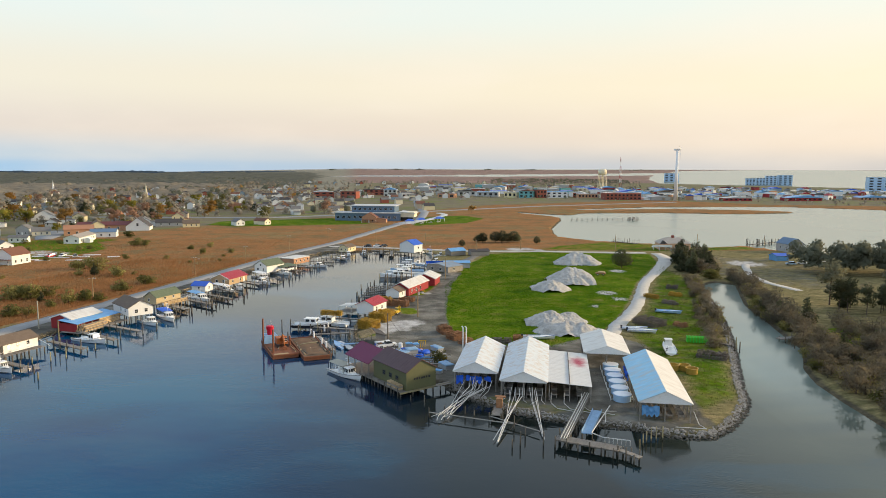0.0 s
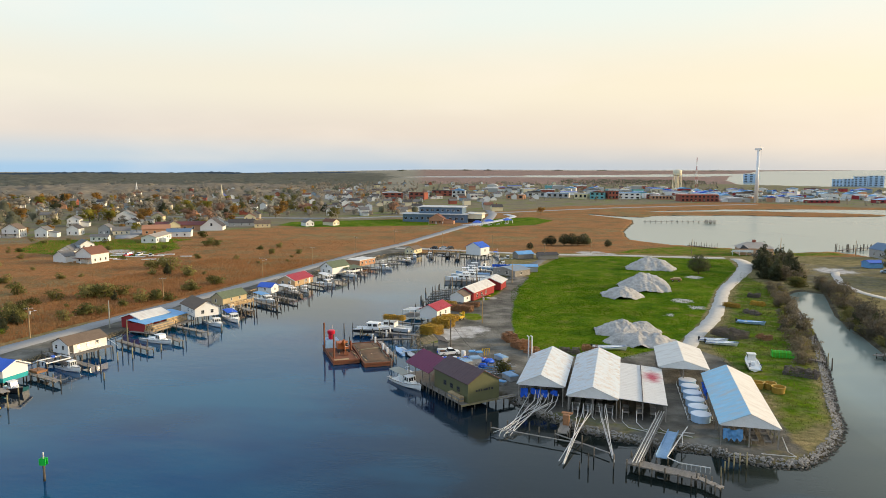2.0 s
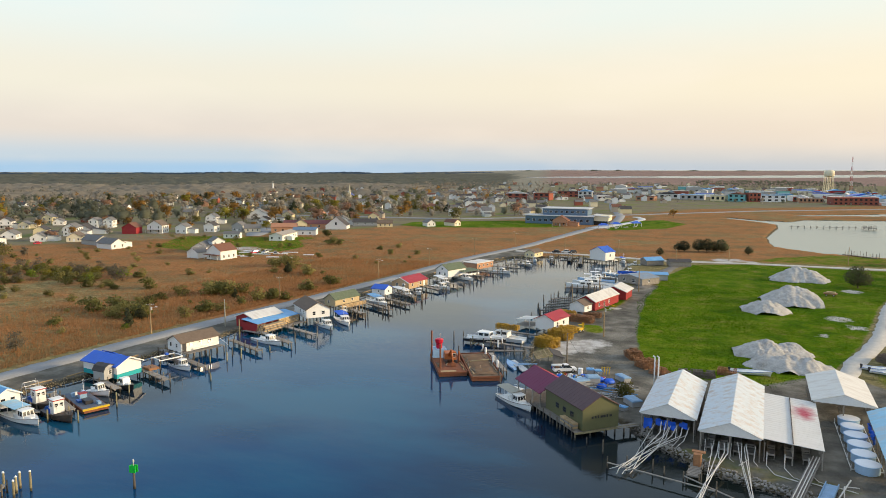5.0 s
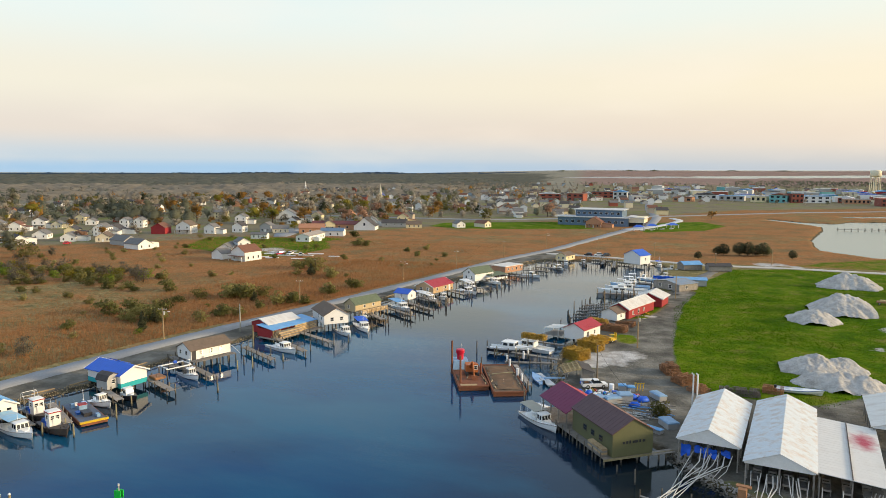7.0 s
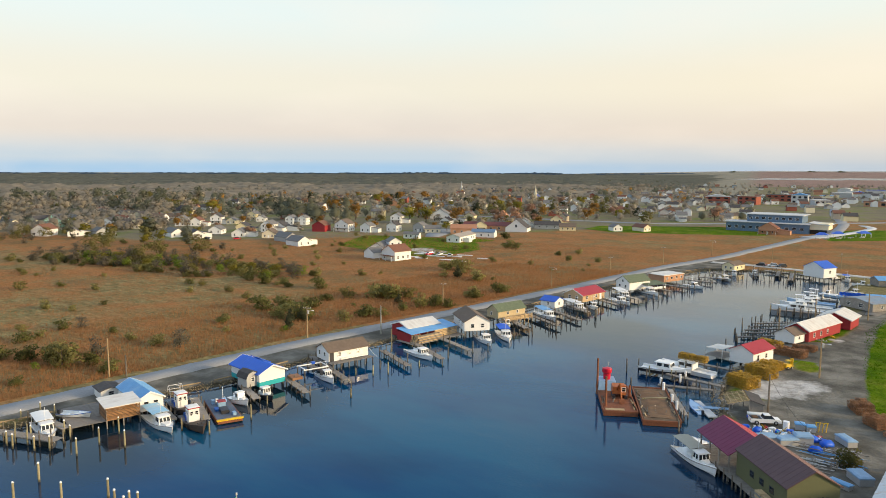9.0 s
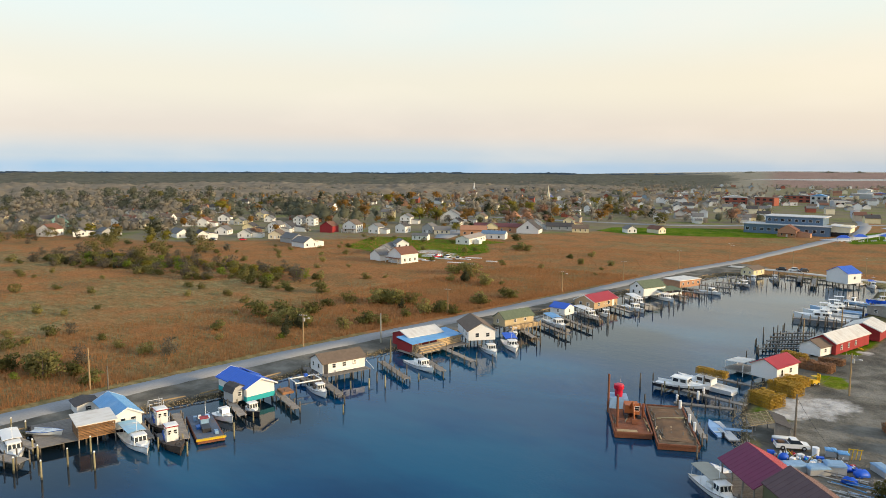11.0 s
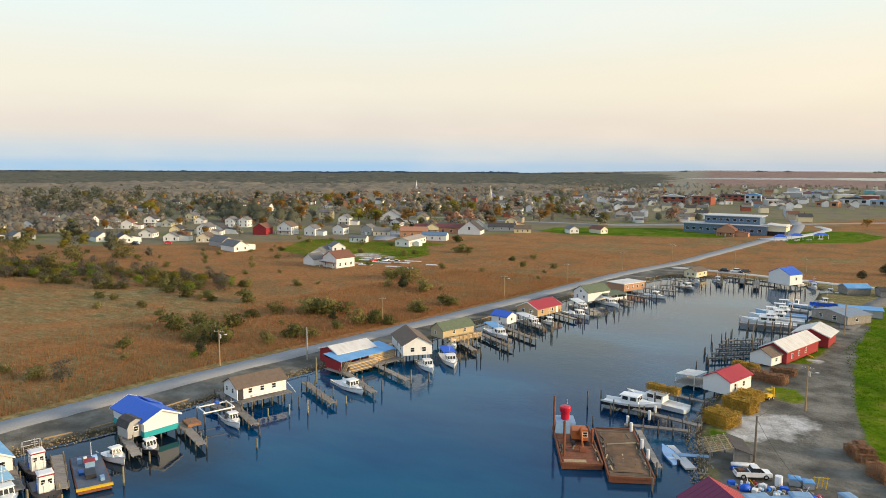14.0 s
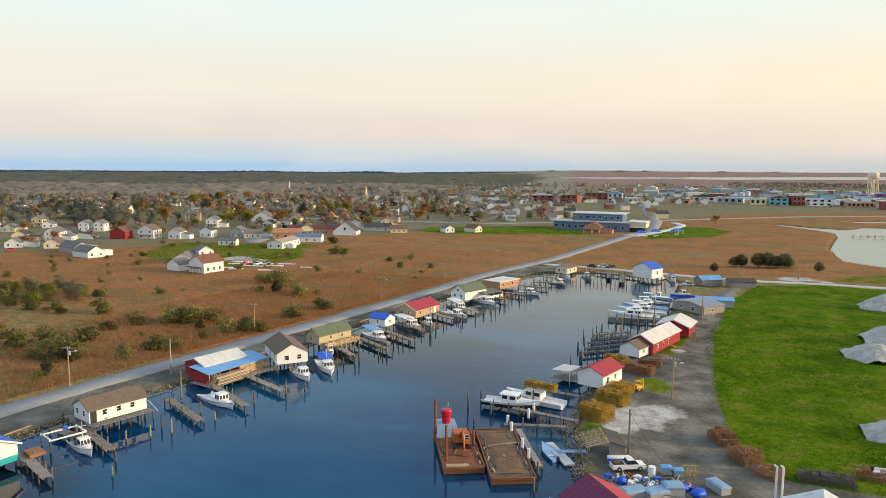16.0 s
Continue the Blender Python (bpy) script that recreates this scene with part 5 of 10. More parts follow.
def boat(xs, ys, xb, yb, label, style="deadrise", L=None, canopy=None, hull=None, roof=None, mast=True, z=0.0, load=None, category="boat", trunk=None, bottom=None):
    """A boat from its stern to its bow on the water."""
    L = L or math.hypot(xb - xs, yb - ys)
    t = thing("yacht" if style == "yacht" else "skiff" if style == "skiff" else "workboat", xs, ys, z, heading(xb - xs, yb - ys), label, category, "moored boats")
    B = L * (.30 if L > 8 else .36)
    free = .55 if style == "skiff" else .8 if style != "yacht" else 1.15
    part("hull", hull_shape(L, B, free, deck=.35 if style == "skiff" else .5), hull or white_gel, t)
    if bottom:
        rings = []
        for i in range(13):
            q = i / 12
            b = max(B / 2 * (1 - max(0.0, (q - .42) / .58) ** 2.3) * (0.93 + .07 * min(1, q * 4)), .04)
            z1, z2, yy = .02 + .45 * q ** 3, free * (0.85 + .95 * q ** 2.2) * .62, L * q + (.2 if i == 12 else 0)
            rings.append([(-b * .97, yy, z2), (-b * .9, yy, z1), (0, yy - .3 * (i == 12), -.56 * (1 - .5 * q ** 3)), (b * .9, yy, z1), (b * .97, yy, z2)])
        part("boot_stripe", Shape().loft(rings, closed=False, caps=False), bottom, t, "dark painted lower hull")
    rings = []
    for i in range(13):
        q = i / 12
        b = max(B / 2 * (1 - max(0.0, (q - .42) / .58) ** 2.3) * (0.93 + .07 * min(1, q * 4)), .04) + .05
        zz = free * (0.85 + .95 * q ** 2.2)
        rings.append((b, L * q + (.42 if i == 12 else 0), zz))
    for sg in (-1, 1):
        part("rub_rail", Shape().loft([[(sg * b, y, zz - .06), (sg * (b + .02), y, zz - .02), (sg * b, y, zz + .03), (sg * (b - .06), y, zz + .03)] for b, y, zz in rings]), trunk or (weathered if style == "deadrise" else hull_blue if style == "skiff" else white_cap), t)
    if style == "skiff":
        s = Shape()
        s.box(-B * .36, L * .3, .1, B * .36, L * .36, .38), s.box(-B * .36, L * .55, .1, B * .36, L * .61, .4)
        part("thwart", s, white_gel, t)
        s = Shape()
        s.box(-.2, -.35, .1, .2, .05, .55), s.box(-.16, -.4, .55, .16, .12, 1.0), s.box(-.06, -.3, -.5, .06, -.1, .1)
        part("outboard", s, dark_metal, t, "black outboard motor")
        return t
    if style == "deadrise":
        z0 = free * .95
        cabin_on(t, L, B, L * .56, L * .74, z0 * .75, 1.75, B * .62, material=white_paint, roof_mat=roof)
        s = Shape()
        s.loft([[(-B * .26, L * .72, z0), (B * .26, L * .72, z0), (B * .12, L * .86, z0 + .25), (-B * .12, L * .86, z0 + .25)], [(-B * .22, L * .72, z0 + .7), (B * .22, L * .72, z0 + .7), (B * .09, L * .84, z0 + .55), (-B * .09, L * .84, z0 + .55)]])
        part("trunk_cabin", s, white_paint, t)
        s = Shape()
        s.box(-.45, L * .3, .3, .45, L * .44, 1.0)
        part("engine_box", s, white_gel, t)
        if canopy:
            zc = free * .75 + 1.9
            s = Shape()
            rr = []
            for y in np.linspace(L * .04, L * .56, 6):
                rr.append([(u * B * .42, y, zc + .14 * (1 - u * u) + th) for u, th in ((-1, 0), (-.5, 0), (0, 0), (.5, 0), (1, 0), (1, .06), (.5, .06), (0, .06), (-.5, .06), (-1, .06))])
            s.loft([r[::-1] for r in rr])
            part("canopy", s, canopy, t)
            me = shared("canopy_post/%g" % round(zc, 1), lambda s: s.tube((0, 0, .3), (0, 0, zc + .03), .04, .04, 5), white_cap)
            for xx in (-B * .38, B * .38):
                for y in (L * .06, L * .3):
                    part_at("canopy_post", me, t, xx, y, 0)
        if mast:
            s = Shape()
            s.tube((0, L * .55, 2.2), (0, L * .55, 5.0), .05, .03, 5), s.tube((-.7, L * .55, 4.2), (.7, L * .55, 4.2), .03, .03, 5)
            part("mast", s, white_cap, t)
        if load:
            s, r = Shape(), random.Random(int(abs(xs) * 10))
            for _ in range(16):
                x, y, k = r.uniform(-B * .3, B * .3), r.uniform(L * .06, L * .5), r.uniform(0, .9)
                s.turned(x, y, .35 + k, .35 + k + .5, .6, .6, r.uniform(0, 90))
            tagged(part("cargo", s, load, t, "heaped crab gear"), kind="stuff")
    if style == "yacht":
        z0 = free * 1.15
        cabin_on(t, L, B, L * .36, L * .68, z0 * .85, 1.5, B * .78, panes=3)
        s = Shape()
        s.loft([[(-B * .36, L * .64, z0), (B * .36, L * .64, z0), (B * .1, L * .9, z0 + .45), (-B * .1, L * .9, z0 + .45)], [(-B * .3, L * .64, z0 + .55), (B * .3, L * .64, z0 + .55), (B * .07, L * .86, z0 + .6), (-B * .07, L * .86, z0 + .6)]])
        part("foredeck", s, white_gel, t)
        if L > 14:
            cab = cabin_on(t, L, B, L * .40, L * .55, z0 * .85 + 1.62, .75, B * .55, panes=2)
            s = Shape()
            for xx in (-B * .25, B * .25):
                for y in (L * .38, L * .54):
                    s.tube((xx, y, z0 + 1.6), (xx * .6, y, z0 + 4.4), .04, .04, 5)
            s.box(-B * .2, L * .36, z0 + 4.4, B * .2, L * .56, z0 + 4.48)
            part("tower", s, white_cap, t)
            for xx in (-B * .42, B * .42):
                part("outrigger", Shape().tube((xx, L * .45, z0), (xx * 1.3, L * .4, z0 + 7.5), .04, .015, 5), white_cap, t)
    return t


dark_hull = mat("dark_rusty_hull", (0.070, 0.054, 0.044), 0.7, 0.1, var=0.3, size=0.8, bump=0.2, stain=(0.15, 0.07, 0.04), amount=0.7, stain_size=1.2)
worn_deck = mat("worn_grey_deck", (0.16, 0.15, 0.14), 0.85, var=0.3, size=0.8, bump=0.2, stain=(0.10, 0.13, 0.22), amount=0.8, stain_size=1.0)


def tyre_mesh(s):
    rings = []
    for k in range(14):
        a = k * 2 * math.pi / 14
        rings.append([(.09 * math.cos(b) * .9, (.34 + .1 * math.sin(b)) * math.cos(a), (.34 + .1 * math.sin(b)) * math.sin(a)) for b in np.linspace(0, 2 * math.pi, 6, endpoint=False)])
    s.loft(rings + rings[:1], caps=False)


def tug(xs, ys, xb, yb, label, house_at, rail=False):
    """A low dark steel workboat with a narrow upright pilothouse; house_at: its aft wall, as a share of the length."""
    L = math.hypot(xb - xs, yb - ys)
    t = thing("workboat", xs, ys, 0, heading(xb - xs, yb - ys), label, "boat", "moored boats")
    part("hull", hull_shape(L, 3.9, .95, deck=.35), dark_hull, t)
    part("deck", Shape().box(-1.6, .3, .5, 1.6, L * .6, .56), worn_deck, t, "worn grey deck with blue paint")
    y0 = L * house_at
    y1 = y0 + 2.3
    cab = part("cabin", Shape().loft([[(-1.0, y0, .55), (1.0, y0, .55), (1.0, y1, .55), (-1.0, y1, .55)], [(-.94, y0, 3.3), (.94, y0, 3.3), (.94, y1 - .15, 3.3), (-.94, y1 - .15, 3.3)]]), white_paint, t)
    for x in (-.45, .45):
        window_on(cab, x, y0, 2.45, .5, .7, 0)
        window_on(cab, x, y1 - .07, 2.45, .5, .7, 180)
    for sg in (-1, 1):
        window_on(cab, sg * .97, (y0 + y1) / 2, 2.45, .7, .7, 90 * sg)
    door_on(cab, 0, y1 - .02, .6, .7, 1.6, 180, white_paint)
    part("roof_trim", Shape().box(-1.12, y0 - .12, 3.3, 1.12, y1 + .05, 3.48), red_paint, t, "red band under the roof")
    part("cabin_roof", Shape().loft([[(-1.1, y0 - .1, 3.48), (1.1, y0 - .1, 3.48), (1.1, y1, 3.48), (-1.1, y1, 3.48)], [(-.8, y0 + .2, 3.6), (.8, y0 + .2, 3.6), (.8, y1 - .3, 3.6), (-.8, y1 - .3, 3.6)]]), white_paint, t)
    part("cabin_skirt", Shape().box(-1.05, y0 - .05, .58, 1.05, y0 + .6, 1.5), blue_tarp, t, "bright blue lower cabin")
    part("deck_box", Shape().box(-1.3, y0 - 1.5, .56, -.2, y0 - .5, 1.35), blue_tarp, t, "bright blue locker")
    part("engine_cover", Shape().loft([[(-.6, .8, .56), (.7, .8, .56), (.7, 2.2, .56), (-.6, 2.2, .56)], [(-.5, .9, 1.2), (.6, .9, 1.2), (.6, 2.0, 1.3), (-.5, 2.0, 1.3)]]), hull_blue, t)
    part("coiled_hose", Shape().loft([[(q * .5 * math.cos(a), y1 + 1.2 + q * .5 * math.sin(a), zz) for a in np.linspace(0, 6.28, 10, endpoint=False)] for q, zz in ((1, .6), (1.1, .8), (.6, .95))]), pot_dark, t)
    part("mast", Shape().tube((0, y0 + .4, 3.5), (0, y0 + .4, 5.4), .05, .03, 5).tube((-.5, y0 + .4, 4.7), (.5, y0 + .4, 4.7), .03, .03, 5), steel_pole, t)
    part("bitt", Shape().tube((-.3, L * .84, .9), (-.3, L * .84, 1.7), .12, .12, 8).tube((.3, L * .84, .9), (.3, L * .84, 1.7), .12, .12, 8).tube((-.6, L * .84, 1.45), (.6, L * .84, 1.45), .08, .08, 6), dark_metal, t)
    me = shared("tyre", tyre_mesh, black_rub)
    for k in range(5):
        for sg in (-1, 1):
            part_at("tyre", me, t, sg * (1.98 - max(0, k - 2) * .16), L * (.12 + .14 * k), .62)
    if rail:
        s = Shape()
        for x in (-1.3, 1.3):
            for k in range(8):
                a0, a1 = math.pi * k / 8, math.pi * (k + 1) / 8
                s.tube((x, 1.3 - 1.2 * math.cos(a0), .6 + 3.6 * math.sin(a0)), (x, 1.3 - 1.2 * math.cos(a1), .6 + 3.6 * math.sin(a1)), .05, .05, 5)
        for k in (2, 4, 6):
            a0 = math.pi * k / 8
            s.tube((-1.3, 1.3 - 1.2 * math.cos(a0), .6 + 3.6 * math.sin(a0)), (1.3, 1.3 - 1.2 * math.cos(a0), .6 + 3.6 * math.sin(a0)), .05, .05, 5)
        part("stern_frame", s, steel_pole, t, "curved grey pipe frame over the stern")
    return t


# south-west berths
boat(-130.5, 110.6, -118.6, 106.4, "white deadrise workboat moored at a south-western pier", canopy=canvas_white, L=11.5)
boat(-116.6, 124.0, -104.6, 120.0, "white workboat with a pale blue canopy beside a lattice shed", canopy=tin_roof_blue, L=12.2)
tug(-119.0, 131.4, -108.2, 127.4, "rusty low workboat with a red and white house", .30, True)
tug(-110.6, 127.6, -100.2, 123.0, "rusty steel workboat with a red-trimmed white house", .34)
t = thing("work_barge", -112.4, 136.4, 0, heading(12.5, -7.2), "flat blue-decked work barge with a yellow bow rail", "barge")
part("hull", Shape().loft([[(-2.3, 0, -.4), (2.3, 0, -.4), (2.3, 0, .7), (-2.3, 0, .7)], [(-2.4, 12, -.4), (2.4, 12, -.4), (2.4, 12, .75), (-2.4, 12, .75)], [(-2.3, 14, .2), (2.3, 14, .2), (2.3, 14, .8), (-2.3, 14, .8)]]), rust_steel, t)
part("deck", Shape().box(-2.2, .3, .7, 2.2, 13.4, .8), mat("worn_blue_grey_deck", (0.09, 0.12, 0.17), 0.7, var=0.35, size=1.5, stain=(0.16, 0.12, 0.09), amount=0.8, stain_size=2), t, "worn blue-grey deck")
for bx, by, bw, bl, bh_, bm_ in ((-1.2, 2, .7, 1.4, .5, tank_blue), (1.1, 3, .6, .8, .8, blue_grey_tarp), (1.2, 6.8, .8, 1.6, .4, hull_blue), (-1.3, 10.8, .6, 1.2, .5, blue_grey_tarp), (.2, 2.2, .5, .5, .6, white_paint)):
    part("deck_box", Shape().box(bx - bw / 2, by, .8, bx + bw / 2, by + bl, .8 + bh_), bm_, t)
part("bow_beam", Shape().box(-2.5, 13.6, .7, 2.5, 14.1, 1.0), yellow_paint, t, "yellow beam along the bow")
part("engine_house", Shape().box(-.9, 4.4, .8, .5, 5.8, 1.7), blue_grey_tarp, t)
part("engine_cover", Shape().box(-1, 4.3, 1.7, .6, 5.9, 1.8), red_paint, t, "red engine cover")
part("mast", Shape().tube((-.5, 5, 2.3), (-.5, 5, 4.6), .06, .04, 5), white_cap, t)
part("pump", Shape().box(-.6, 8, .8, .9, 10.5, 1.5), dark_metal, t)
boat(-112.2, 139.6, -105.2, 138, "white cabin boat between a barge and a pier", L=7.6, mast=False)
boat(-110.2, 145.2, -102.6, 142.6, "dark-hulled boat with a white pilothouse beside a pier", L=8.0, hull=hull_black, mast=False)
boat(-107.6, 162.4, -99.6, 158.2, "white workboat heaped with dark crab gear at a pier", load=pot_dark, L=9)
boat(-101.6, 190.8, -90.4, 185.1, "white open workboat with a low cabin moored by piles", L=12, mast=False)
boat(-93.4, 214.2, -82.6, 203.4, "white workboat moored beneath the white pile house", L=11.5)
boat(-90.6, 222.5, -79.6, 208.1, "white workboat with a bright blue canopy", canopy=blue_tarp, L=13)
boat(-95, 233, -87, 223.8, "small white cabin boat tucked behind a dock", L=7.5, mast=False)
boat(-92.3, 253.6, -79, 240.9, "white workboat shaded by a bright blue canopy", canopy=light_blue_roof, L=14)
boat(-89.2, 270.6, -75.4, 259.3, "white workboat with a long white canopy", canopy=canvas_white, L=14)
boat(-82, 273.8, -75, 264.7, "small white workboat near a red-roofed house", L=9)
boat(-80.3, 289.3, -68.4, 280.3, "white workboat lying at a western berth", L=13)
boat(-81.4, 302.2, -69, 286.4, "white workboat with a covered stern", L=14, canopy=canvas_white)
boat(-76.6, 315.2, -65.2, 304.5, "white workboat with a flat white canopy", L=14, canopy=canvas_white)
boat(-65, 334.6, -55, 330, "white fishing boat with raised booms", L=11)
boat(-56, 364, -47.6, 354.1, "white workboat at the head of the basin", L=11)
boat(-52.8, 381, -47.8, 369, "small white boat near the basin end", L=9)
boat(-44.5, 386, -41.5, 377, "small white boat at a basin-end dock", L=8)
boat(-10, 392, -12.8, 383.4, "white boat berthed beside the blue-roofed boathouse", L=8)
boat(-8, 388, -5.8, 380, "white boat with a blue cover near the boathouse", L=8, canopy=blue_tarp)
boat(4.5, 372.5, -4, 371, "white cabin boat at the north-eastern dock", L=9)
boat(2, 350, -8, 346, "white boat at a north-eastern slip", L=9)
# eastern berths
boat(-25.9, 161.7, -19.4, 154.2, "white deadrise workboat with a tan canopy by the boathouse", canopy=canvas_tan, L=11.4)
boat(-44.2, 203.5, -33.2, 202.0, "white cabin cruiser with a dark hull on a boat lift", "yacht", L=11.5, z=.9, bottom=hull_black)
boat(-28.5, 207.2, -40.5, 210.2, "white fishing yacht carrying yellow crab pots aft", "yacht", L=12.5, z=.2)
boat(-11, 302, -27, 301.7, "large white sport-fishing yacht with outriggers", "yacht", L=16)
boat(-9, 309.5, -26, 309.5, "white sport-fishing yacht with a tall tower", "yacht", L=16)
boat(-8.5, 317.4, -25.4, 317, "pale blue and white sport yacht in a slip", "yacht", L=15, hull=tank_blue)
boat(-8, 329, -17, 330, "small white cabin boat in an eastern slip", L=9, canopy=canvas_white)
boat(-7, 338, -16, 340, "small pale blue cabin boat in an eastern slip", L=8, hull=tank_blue)
boat(-25.8, 180.9, -29.6, 186.9, "pale blue open skiff with a black outboard", "skiff", L=6.4, hull=tank_blue)
boat(-19.2, 163.2, -24.8, 166.0, "small blue-trimmed skiff behind the boathouse", "skiff", L=6)

# ---- barges by the eastern yard ----
def deck_barge(x, y, rz, w, l, deck_mat, label):
    t = thing("barge", x, y, 0, rz, label, "barge", "work barges")
    part("hull", Shape().loft([[(-w / 2, y_, a), (w / 2, y_, a), (w / 2, y_, .95), (-w / 2, y_, .95)] for y_, a in ((0, .1), (1.5, -.7), (l - 1.5, -.7), (l, .1))]), rust_steel, t)
    part("deck", plank_deck(w - .5, l - .6, 1.05, random.Random(int(l)), pitch=.55, thick=.1), deck_mat, t)
    if deck_mat is brown_deck:
        rd = random.Random(3)
        rings = [[(-w * .36 + rd.uniform(-.5, .3), y_, 1.06), (-w * .2, y_, 1.13 + rd.uniform(0, .12)), (w * .15, y_, 1.12 + rd.uniform(0, .12)), (w * .34 + rd.uniform(-.4, .4), y_, 1.06)] for y_ in np.arange(1.5, l - 2, .8)]
        part("soil", Shape().loft(rings, closed=False, caps=False), mat("rusty_soil", (0.18, 0.108, 0.062), 0.95, var=0.4, size=1.2, bump=0.6, stain=(0.14, 0.10, 0.06), amount=0.8, stain_size=1.4), t, "rusty soil spread over the deck")
    for sg in (-1, 1):
        part("rub_beam", Shape().box(sg * w / 2 - .12, .1, .7, sg * w / 2 + .12, l - .1, 1.2), rust_steel, t)
    for sg in (0, 1):
        part("end_beam", Shape().box(-w / 2, sg * l - .12, .75, w / 2, sg * l + .12, 1.15), rust_steel, t)
    return t


b1 = deck_barge(-39.1, 171.6, 24, 6.5, 16.5, rust_steel, "rust-red steel work barge with a crane and a red tank")
b2 = deck_barge(-30.9, 170.4, 22, 6.9, 20.5, brown_deck, "flat barge with an earth-brown deck and scattered timber")


def on(ob, lx, ly, lz=0.0):
    m = ob.matrix_basis @ Vector((lx, ly, lz))
    return m.x, m.y, m.z


t = thing("red_tank", *on(b1, -1.2, 15.0, 1.05), 24, "bright red tank on a blue-grey engine house", "tank")
part("engine_house", Shape().loft([[(-2, -2.2, 0), (2, -2.2, 0), (2, 2.2, 0), (-2, 2.2, 0)], [(-1.7, -1.7, 1.9), (1.7, -1.7, 1.9), (1.7, 2, 1.9), (-1.7, 2, 1.9)]]), blue_grey_tarp, t)
ring = lambda r, z, n=18: [(r * math.cos(a), r * math.sin(a), z) for a in np.linspace(0, 2 * math.pi, n, endpoint=False)]
part("tank", Shape().loft([ring(.72, 1.9), ring(.78, 2.3), ring(.78, 3.2), ring(1.0, 3.4), ring(1.02, 4.1), ring(.92, 4.3), ring(.2, 4.4)]), red_tank, t, smooth=False)
part("pipe", Shape().tube((.3, 0, 4.7), (.3, 0, 5.6), .06, .06, 6), steel_pole, t)
t = thing("crane", *on(b1, .7, 8.8, 1.05), 24, "rusty orange crane with a folded boom on a barge", "crane")
part("track", Shape().box(-1.5, -1.4, 0, -.9, 1.6, .7), dark_metal, t)
part("track", Shape().box(.9, -1.4, 0, 1.5, 1.6, .7), dark_metal, t)
part("body", Shape().loft([[(-1.4, -.2, .7), (1.3, -.2, .7), (1.3, 2.8, .7), (-1.4, 2.8, .7)], [(-1.3, 0, 2.1), (1.2, 0, 2.1), (1.2, 2.5, 2.2), (-1.3, 2.5, 2.2)]]), orange_paint, t)
cab = part("cab", Shape().loft([[(.2, -1.2, .8), (1.3, -1.2, .8), (1.3, .2, .8), (.2, .2, .8)], [(.3, -.9, 2.7), (1.2, -.9, 2.7), (1.2, .1, 2.7), (.3, .1, 2.7)]]), orange_paint, t)
window_on(cab, .75, -1.05, 1.9, .7, .8, 0)
s = Shape()
s.tube((-.4, .2, 1.6), (-.2, -2.6, 3.6), .28, .2, 6), s.tube((-.2, -2.6, 3.6), (0, -4.0, .6), .2, .14, 6), s.tube((.2, -1.2, 1.3), (-.2, -2.4, 3.2), .1, .08, 6)
part("boom", s, orange_paint, t)
part("bucket", Shape().loft([[(-.5, -4.5, .1), (.5, -4.5, .1), (.5, -3.5, .1), (-.5, -3.5, .1)], [(-.5, -4.3, .9), (.5, -4.3, .9), (.5, -3.7, .9), (-.5, -3.7, .9)]]), rust_steel, t)
for lx, ly, h in ((-3.3, 13.4, 7.8), (-2.6, 3.0, 7.0), (2.8, 9.0, 3.6)):
    x, y, z = on(b1, lx, ly)
    solid("spud_pole", Shape().tube((0, 0, -2), (0, 0, h), .22, .22, 9), rust_steel, x, y, 0, 0, "tall rusty steel spud pole of a barge", "pole", "spud poles")
rb = random.Random(8)
for ob, n in ((b2, 30), (b1, 9)):
    for i in range(n):
        lx, ly, a, ll = rb.choice((-3.6, 3.5, -3.4, 3.6, rb.uniform(-3, 3))), rb.uniform(2, 18 if ob is b2 else 7), rb.choice((4, -3, 5, -6, 9, -14)), rb.uniform(1.5, 4.5)
        x, y, z = on(ob, lx * .8, ly, 1.06)
        solid("timber", Shape().box(-.1, -ll / 2, 0, .1, ll / 2, .14), pile_wood if rb.random() < .7 else new_wood, x, y, z, 22 + a, "loose weathered timber lying on a barge deck", "timber", "loose timbers")
x, y, z = on(b1, -1.0, 1.0, 1.06)
solid("steel_plate", Shape().box(-1.8, -.5, 0, 1.8, .5, .08), new_wood, x, y, z, 24, "pale rectangular board on a barge deck", "board")
solid("timber", Shape().box(-2.6, -.15, 0, 2.6, .15, .25), pale_pile, *on(b2, .3, 13, 1.06), 36, "long pale beam across a barge deck", "timber", "loose timbers")

# dock beside the barges
pier(-26.0, 194.0, -37.2, 191.6, 1.3, 1.4, 2.6, label="grey plank dock behind the barges")
pier(-24.6, 197.3, -37.6, 200.5, 1.3, 1.5, 2.8, label="grey plank dock beside the boat lift")
pier(-25.4, 212.0, -37.0, 214.4, 1.2, 1.4, 3.0, label="narrow plank pier by a red-roofed house")
pier(-34.4, 190.6, -27.9, 175.8, 1.0, 1.2, 3.0, label="narrow mooring walkway along a barge", tall=.5)
for i, (x, y) in enumerate(((-36.8, 192.6), (-35.4, 189.4), (-32.0, 182.4), (-30.2, 178.6), (-33.8, 197.4), (-33.4, 200.6))):
    ob = mooring_post(x, y, 2.4)
    part("sleeve", Shape().tube((0, 0, .9), (0, 0, 2.7), .27, .27, 10), white_cap, ob, "white plastic sleeve")
